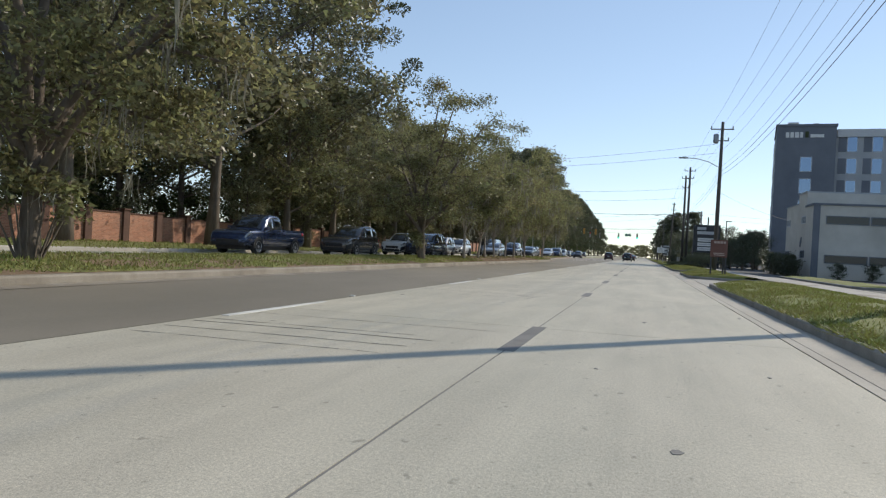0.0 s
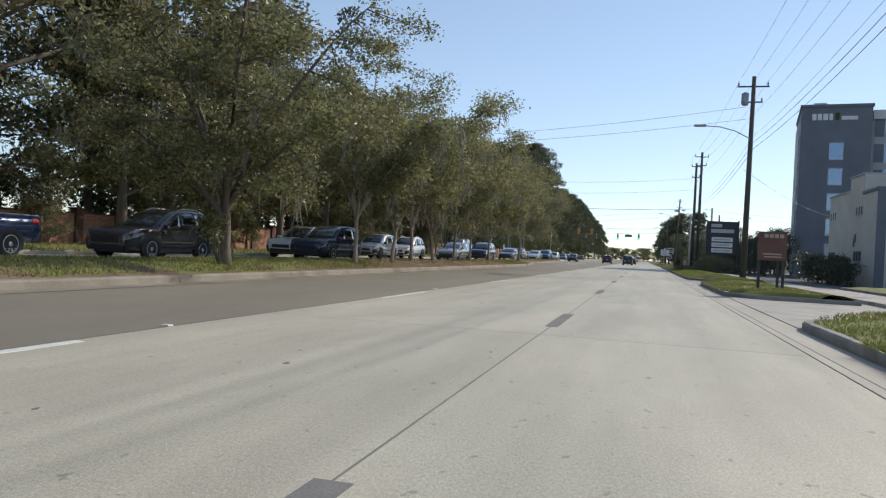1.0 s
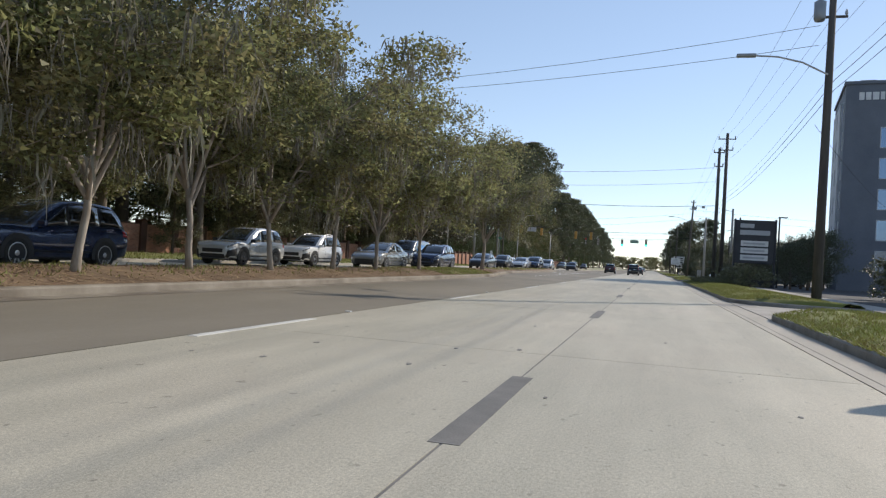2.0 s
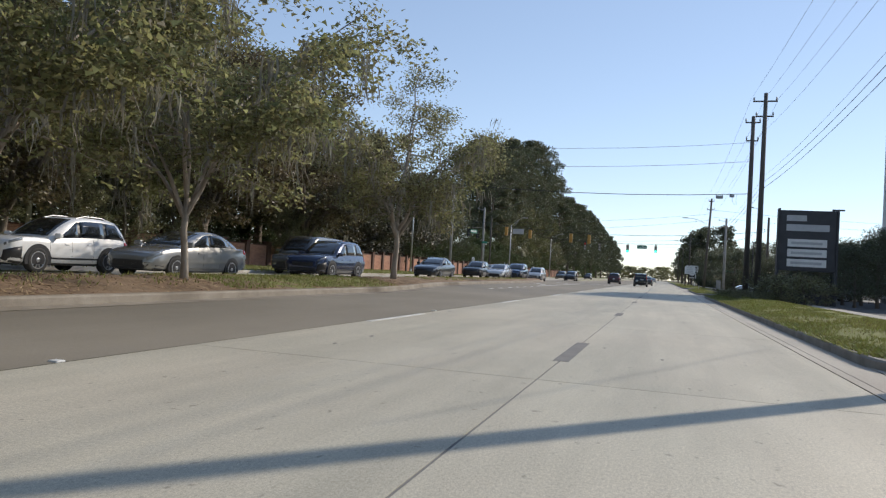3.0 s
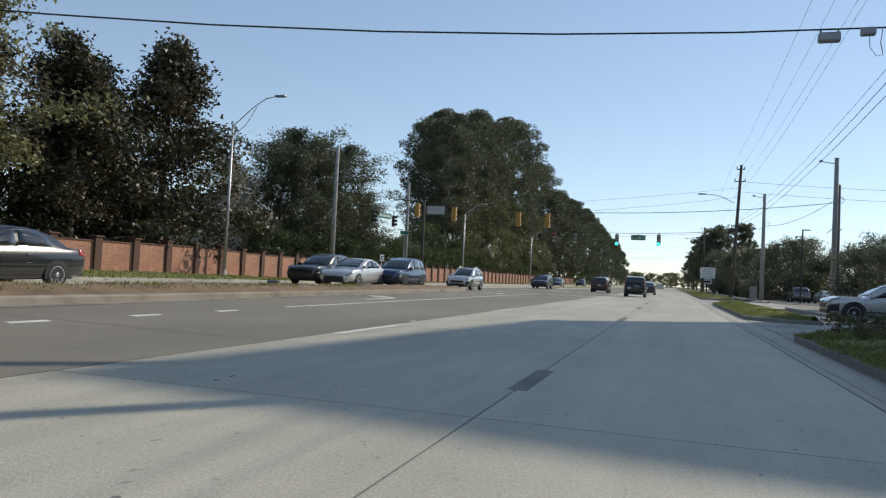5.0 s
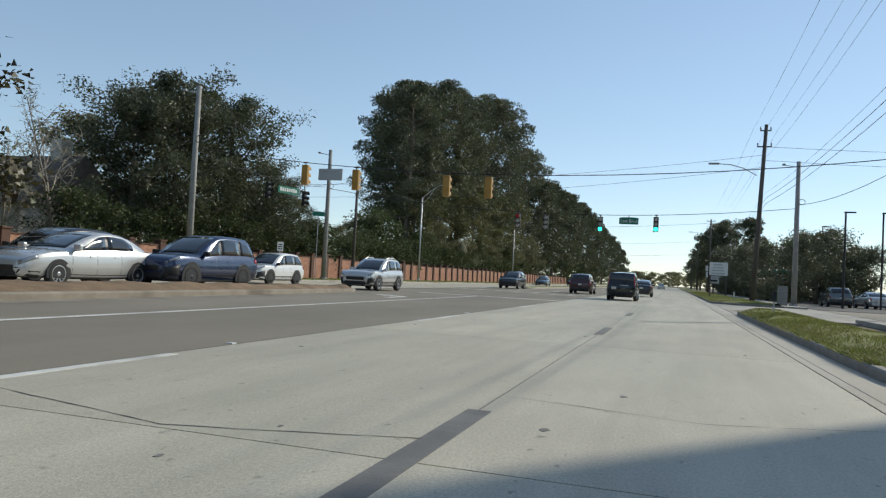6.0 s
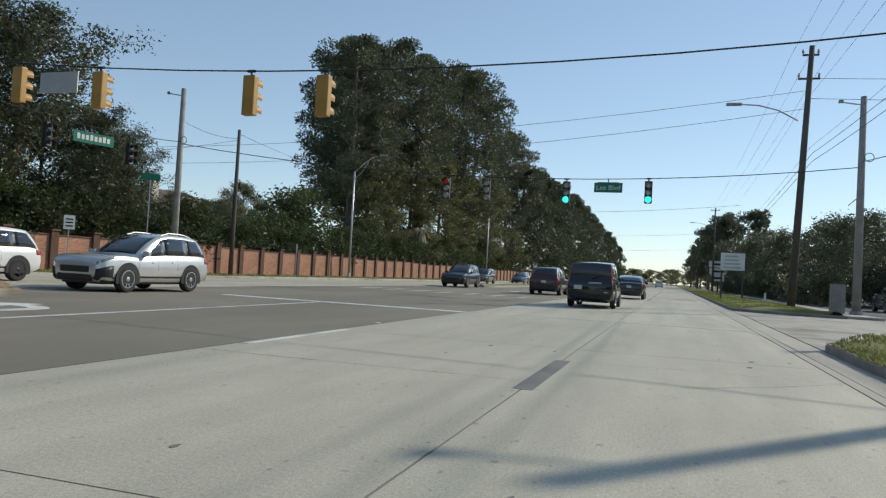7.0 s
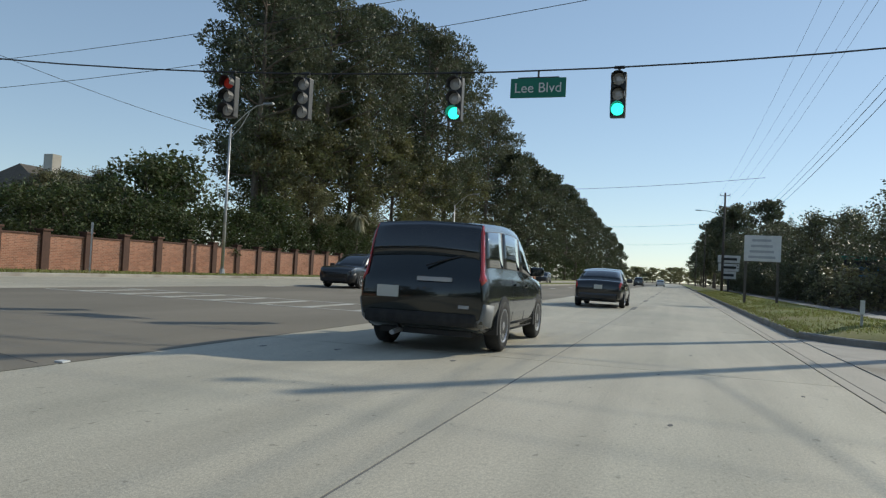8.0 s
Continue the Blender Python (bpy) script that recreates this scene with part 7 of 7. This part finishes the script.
    part("number_plate", boxes((px0 - 0.15, px0 + 0.15, -L / 2 - 0.016, -L / 2 + 0.01, pz - 0.08, pz + 0.07)), M["plate"], t)
    part("underbody", boxes((-W * 0.36, W * 0.36, -L * 0.44, L * 0.44, 0.22, 0.38)), M["black"], t)
    if kind == "pickup":
        part("bed", boxes((-W * 0.40, W * 0.40, -L * 0.48, -L * 0.125, 1.16, 1.178)), M["black"], t)
        for side in (1, -1):
            part("bed_rail", boxes((side * W * 0.40, side * W * 0.475, -L * 0.485, -L * 0.125, 1.08, 1.23), bevel=0.02), paint, t)
        part("tailgate", boxes((-W * 0.44, W * 0.44, -L / 2 - 0.02, -L / 2 + 0.08, 0.72, 1.22), bevel=0.02), paint, t)
    # wheels with dark arches
    wr = s["wheel"]
    for yy in (-s["base"] / 2, s["base"] / 2):
        wu = yy / L + 0.5
        face = sh.section(wu)[2][0]
        for side in (1, -1):
            ar = 0.345 * wr * (1.24 if kind == "suv" else 1.15)
            pts = [(ar * math.cos(radians(a)), 0.345 * wr + ar * math.sin(radians(a))) for a in range(-15, 196, 15)]
            bm = bmesh.new()
            lo = [bm.verts.new((side * (face - 0.26), yy + p, q)) for p, q in pts]
            hi = [bm.verts.new((side * (face + 0.004), yy + p, q)) for p, q in pts]
            bm.faces.new(lo)
            bm.faces.new(hi[::-1])
            for i in range(len(pts)):
                bm.faces.new((lo[i], hi[i], hi[(i + 1) % len(pts)], lo[(i + 1) % len(pts)]))
            part("wheel_arch", bm, M["black"], t)
            m = pose(side * (face - 0.088 * wr), yy, 0.345 * wr, 0, 0, 0 if side > 0 else 180) @ Matrix.Scale(wr, 4)
            wh = shared("wheel", TYRE, t, m)
            shared("rim", RIMS[rim], wh, Matrix.Identity(4))
    return t


P_WHITE = car_paint("paint_white", (0.72, 0.72, 0.71), 0.0)
P_SILVER = car_paint("paint_silver", (0.60, 0.60, 0.59), 0.4)
P_GREY = car_paint("paint_grey", (0.16, 0.165, 0.16), 0.6)
P_BLACK = car_paint("paint_black", (0.012, 0.012, 0.014), 0.2)
P_NAVY = car_paint("paint_navy", (0.014, 0.03, 0.085), 0.4)
P_BLUE = car_paint("paint_blue_grey", (0.10, 0.14, 0.18), 0.5)
P_GREEN = car_paint("paint_dark_green", (0.009, 0.013, 0.012), 0.4)
P_TAUPE = car_paint("paint_taupe", (0.075, 0.062, 0.058), 0.5)
P_STEEL = car_paint("paint_steel", (0.33, 0.33, 0.325), 0.5)
P_RED = car_paint("paint_maroon", (0.055, 0.012, 0.012), 0.3)


def oncoming(kind, x, y, *rest, **more):
    """A car of the far carriageway, its front towards -Y."""
    return car(kind, x, y, 180, *rest, z=ground_z(x, y), **more)


L1, L2 = -15.0, -18.1
oncoming("pickup", L2 + 0.2, 31.6, P_NAVY, "dark navy crew-cab pickup truck on the far lane", "pickup truck")
oncoming("suv", L1 - 0.9, 38.2, P_TAUPE, "dark taupe crossover with slim headlamps on the far lane", "suv", rails=True)
oncoming("suv", L1 + 0.1, 49.8, P_NAVY, "dark crossover half hidden by tree trunks", "suv")
oncoming("suv", L2 + 0.4, 52.6, P_WHITE, "white crossover on the outer far lane", "suv")
oncoming("suv", L2 + 0.2, 64.2, P_SILVER, "silver crossover with dark alloy wheels", "suv", rim="rim_dark")
oncoming("suv", L2 + 0.1, 71.2, P_WHITE, "white off-road crossover with roof rails", "suv", rails=True)
oncoming("sedan", -14.6, 72.9, P_STEEL, "silver-grey sedan on the far carriageway", "car")
van = oncoming("van", L2 - 0.2, 88.7, P_GREY, "grey delivery van with coloured side stripes", "van")
for side in (-1.0, 1.0):
    for mat, y0, y1, z0, z1 in (("livery_blue", -2.5, 0.9, 0.95, 1.75), ("livery_red", -2.3, 0.5, 1.05, 1.45), ("sign_white", -2.1, -0.9, 1.5, 1.66), ("livery_red", -2.55, 1.1, 0.72, 0.82)):
        k = 0.004 if mat == "livery_blue" else 0.008
        s_ = SHAPES["van"]
        sv = Shell(s_, "van")
        rows_ = []
        for z_ in (0.0, 0.5, 1.0):
            rows_.append([(0.5 + (y0 + (y1 - y0) * q) / s_["L"], side * (2.0 + 4.0 * (((z0 + (z1 - z0) * z_) - 0.55) / 1.3))) for q in (0.0, 0.33, 0.66, 1.0)])
        part("livery_stripe", sheet(sv, rows_, k), M[mat], van, "plain coloured stripe", smooth=True)
oncoming("suv", L1 + 0.4, 83.2, P_NAVY, "dark blue crossover on the far lane", "suv")
oncoming("sedan", L1 - 0.5, 102.2, P_BLACK, "black sedan with chrome trim on the far lane", "car")
oncoming("sedan", L1 - 0.5, 123.4, P_SILVER, "silver luxury sedan on the far lane", "car")
oncoming("suv", L2 - 0.2, 125.2, P_BLACK, "black crossover on the outer far lane", "suv", rim="rim_dark")
oncoming("suv", -14.6, 127.4, P_NAVY, "navy blue crossover with black wheels", "suv", rim="rim_dark")
oncoming("suv", -20.8, 142.2, P_WHITE, "white crossover before the brick wall", "suv", rim="rim_dark")
oncoming("suv", -15.2, 143.4, P_SILVER, "silver estate crossover with roof rails near the crossing", "suv", rails=True, two_tone=M["black"])
oncoming("suv", -15.0, 177.6, P_BLACK, "black crossover waiting beyond the crossing", "suv")
for kind, x, y, pt, label in (("suv", -20.3, 205.0, P_GREY, "grey crossover far along the road"), ("sedan", -20.3, 226.0, P_BLUE, "blue-grey sedan far along the road"), ("suv", -22.9, 240.0, P_WHITE, "white crossover far along the road"), ("suv", -20.3, 262.0, P_BLACK, "black crossover far along the road")):
    oncoming(kind, x, y, pt, label, "car" if kind == "sedan" else "suv")
# ahead on the near side
crv = car("boxy", -2.95, 155.6, 0, P_GREEN, "dark green older suv seen from behind", "suv", two_tone=M["rubber"])
part("badge_bar", boxes((-0.05, 0.42, -2.295, -2.26, 0.93, 0.985)), M["sign_grey"], crv, "plain chrome bar in place of a badge")
part("badge_bar", boxes((0.52, 0.66, -2.297, -2.275, 0.60, 0.64)), M["sign_grey"], crv)
part("rear_wiper", tubes(([(0.05, -2.24, 1.13), (0.32, -2.2, 1.22), (0.55, -2.17, 1.28)], 0.012), n=5), M["black"], crv)
part("exhaust", tubes(([(-0.35, -2.32, 0.24), (-0.35, -2.0, 0.26)], 0.035), n=8), M["galv"], crv)
car("sedan", -2.55, 174.2, 0, P_BLACK, "black sedan driving ahead", "car")
car("suv", -7.4, 171.5, 0, P_RED, "dark maroon suv in the middle lane ahead", "suv")
car("suv", -6.6, 290.0, 0, P_GREY, "grey suv far ahead", "suv")
car("sedan", -3.2, 320.0, 0, P_SILVER, "silver sedan far ahead", "car")
# parked
car("suv", 8.5, 123.4, 92, P_SILVER, "silver crossover waiting in a driveway", "parked car", group="parked cars")
car("suv", 15.2, 153.5 - 22, 95, P_SILVER, "silver crossover parked by shrubs", "parked car", group="parked cars")
for i, (kind, x, y, pt, nm) in enumerate((("suv", 13.5, 178, P_GREY, "grey crossover"), ("sedan", 16.5, 179, P_SILVER, "silver sedan"), ("suv", 19.5, 178.5, P_BLACK, "black crossover"), ("sedan", 22.5, 179, P_WHITE, "white sedan"))):
    car(kind, x, y, 5 * i, pt, nm + " parked in the lot", "parked car", group="parked cars")

# ---- concrete slabs of both carriageways ----
SLAB = 8.44
def slab_mesh(x0, x1, name):
    bm = boxes((x0 + 0.011, x1 - 0.011, 0.009, SLAB - 0.009, -0.05, 0.0))
    me = bpy.data.meshes.new(name)
    bm.to_mesh(me)
    bm.free()
    return finish(me, M["concrete"], False)


near_a, near_b = slab_mesh(X_JOINT, X_GUTTER, "slab"), slab_mesh(X_EDGE, X_JOINT, "slab")


def far_slab(ya, u0, u1, level=None):
    """A slab of the far carriageway, cut to the strip between its edges."""
    bm = bmesh.new()
    lo, hi = [], []
    for y, u in ((ya + 0.009, u0), (ya + 0.009, u1), (ya + SLAB - 0.009, u1), (ya + SLAB - 0.009, u0)):
        a, b = shift(-17.0, y), far_edge(y)
        x = a + (b - a) * u + (0.011 if u == u1 else -0.011)
        hi.append(bm.verts.new((x, y, ground_z(x, y))))
        lo.append(bm.verts.new((x, y, ground_z(x, y) - 0.05)))
    bm.faces.new(hi)
    for k in range(4):
        bm.faces.new((hi[k], lo[k], lo[(k + 1) % 4], hi[(k + 1) % 4]))
    bmesh.ops.recalc_face_normals(bm, faces=bm.faces)
    return bm


for i in range(-5, 72):
    y = 18.6 + i * SLAB
    for me in (near_a, near_b):
        shared("slab", me, road, pose(0, y, 0.0))
    for u0, u1 in ((0.0, 0.5), (0.5, 1.0)):
        part("slab", far_slab(y, u0, u1), M["concrete"], road)
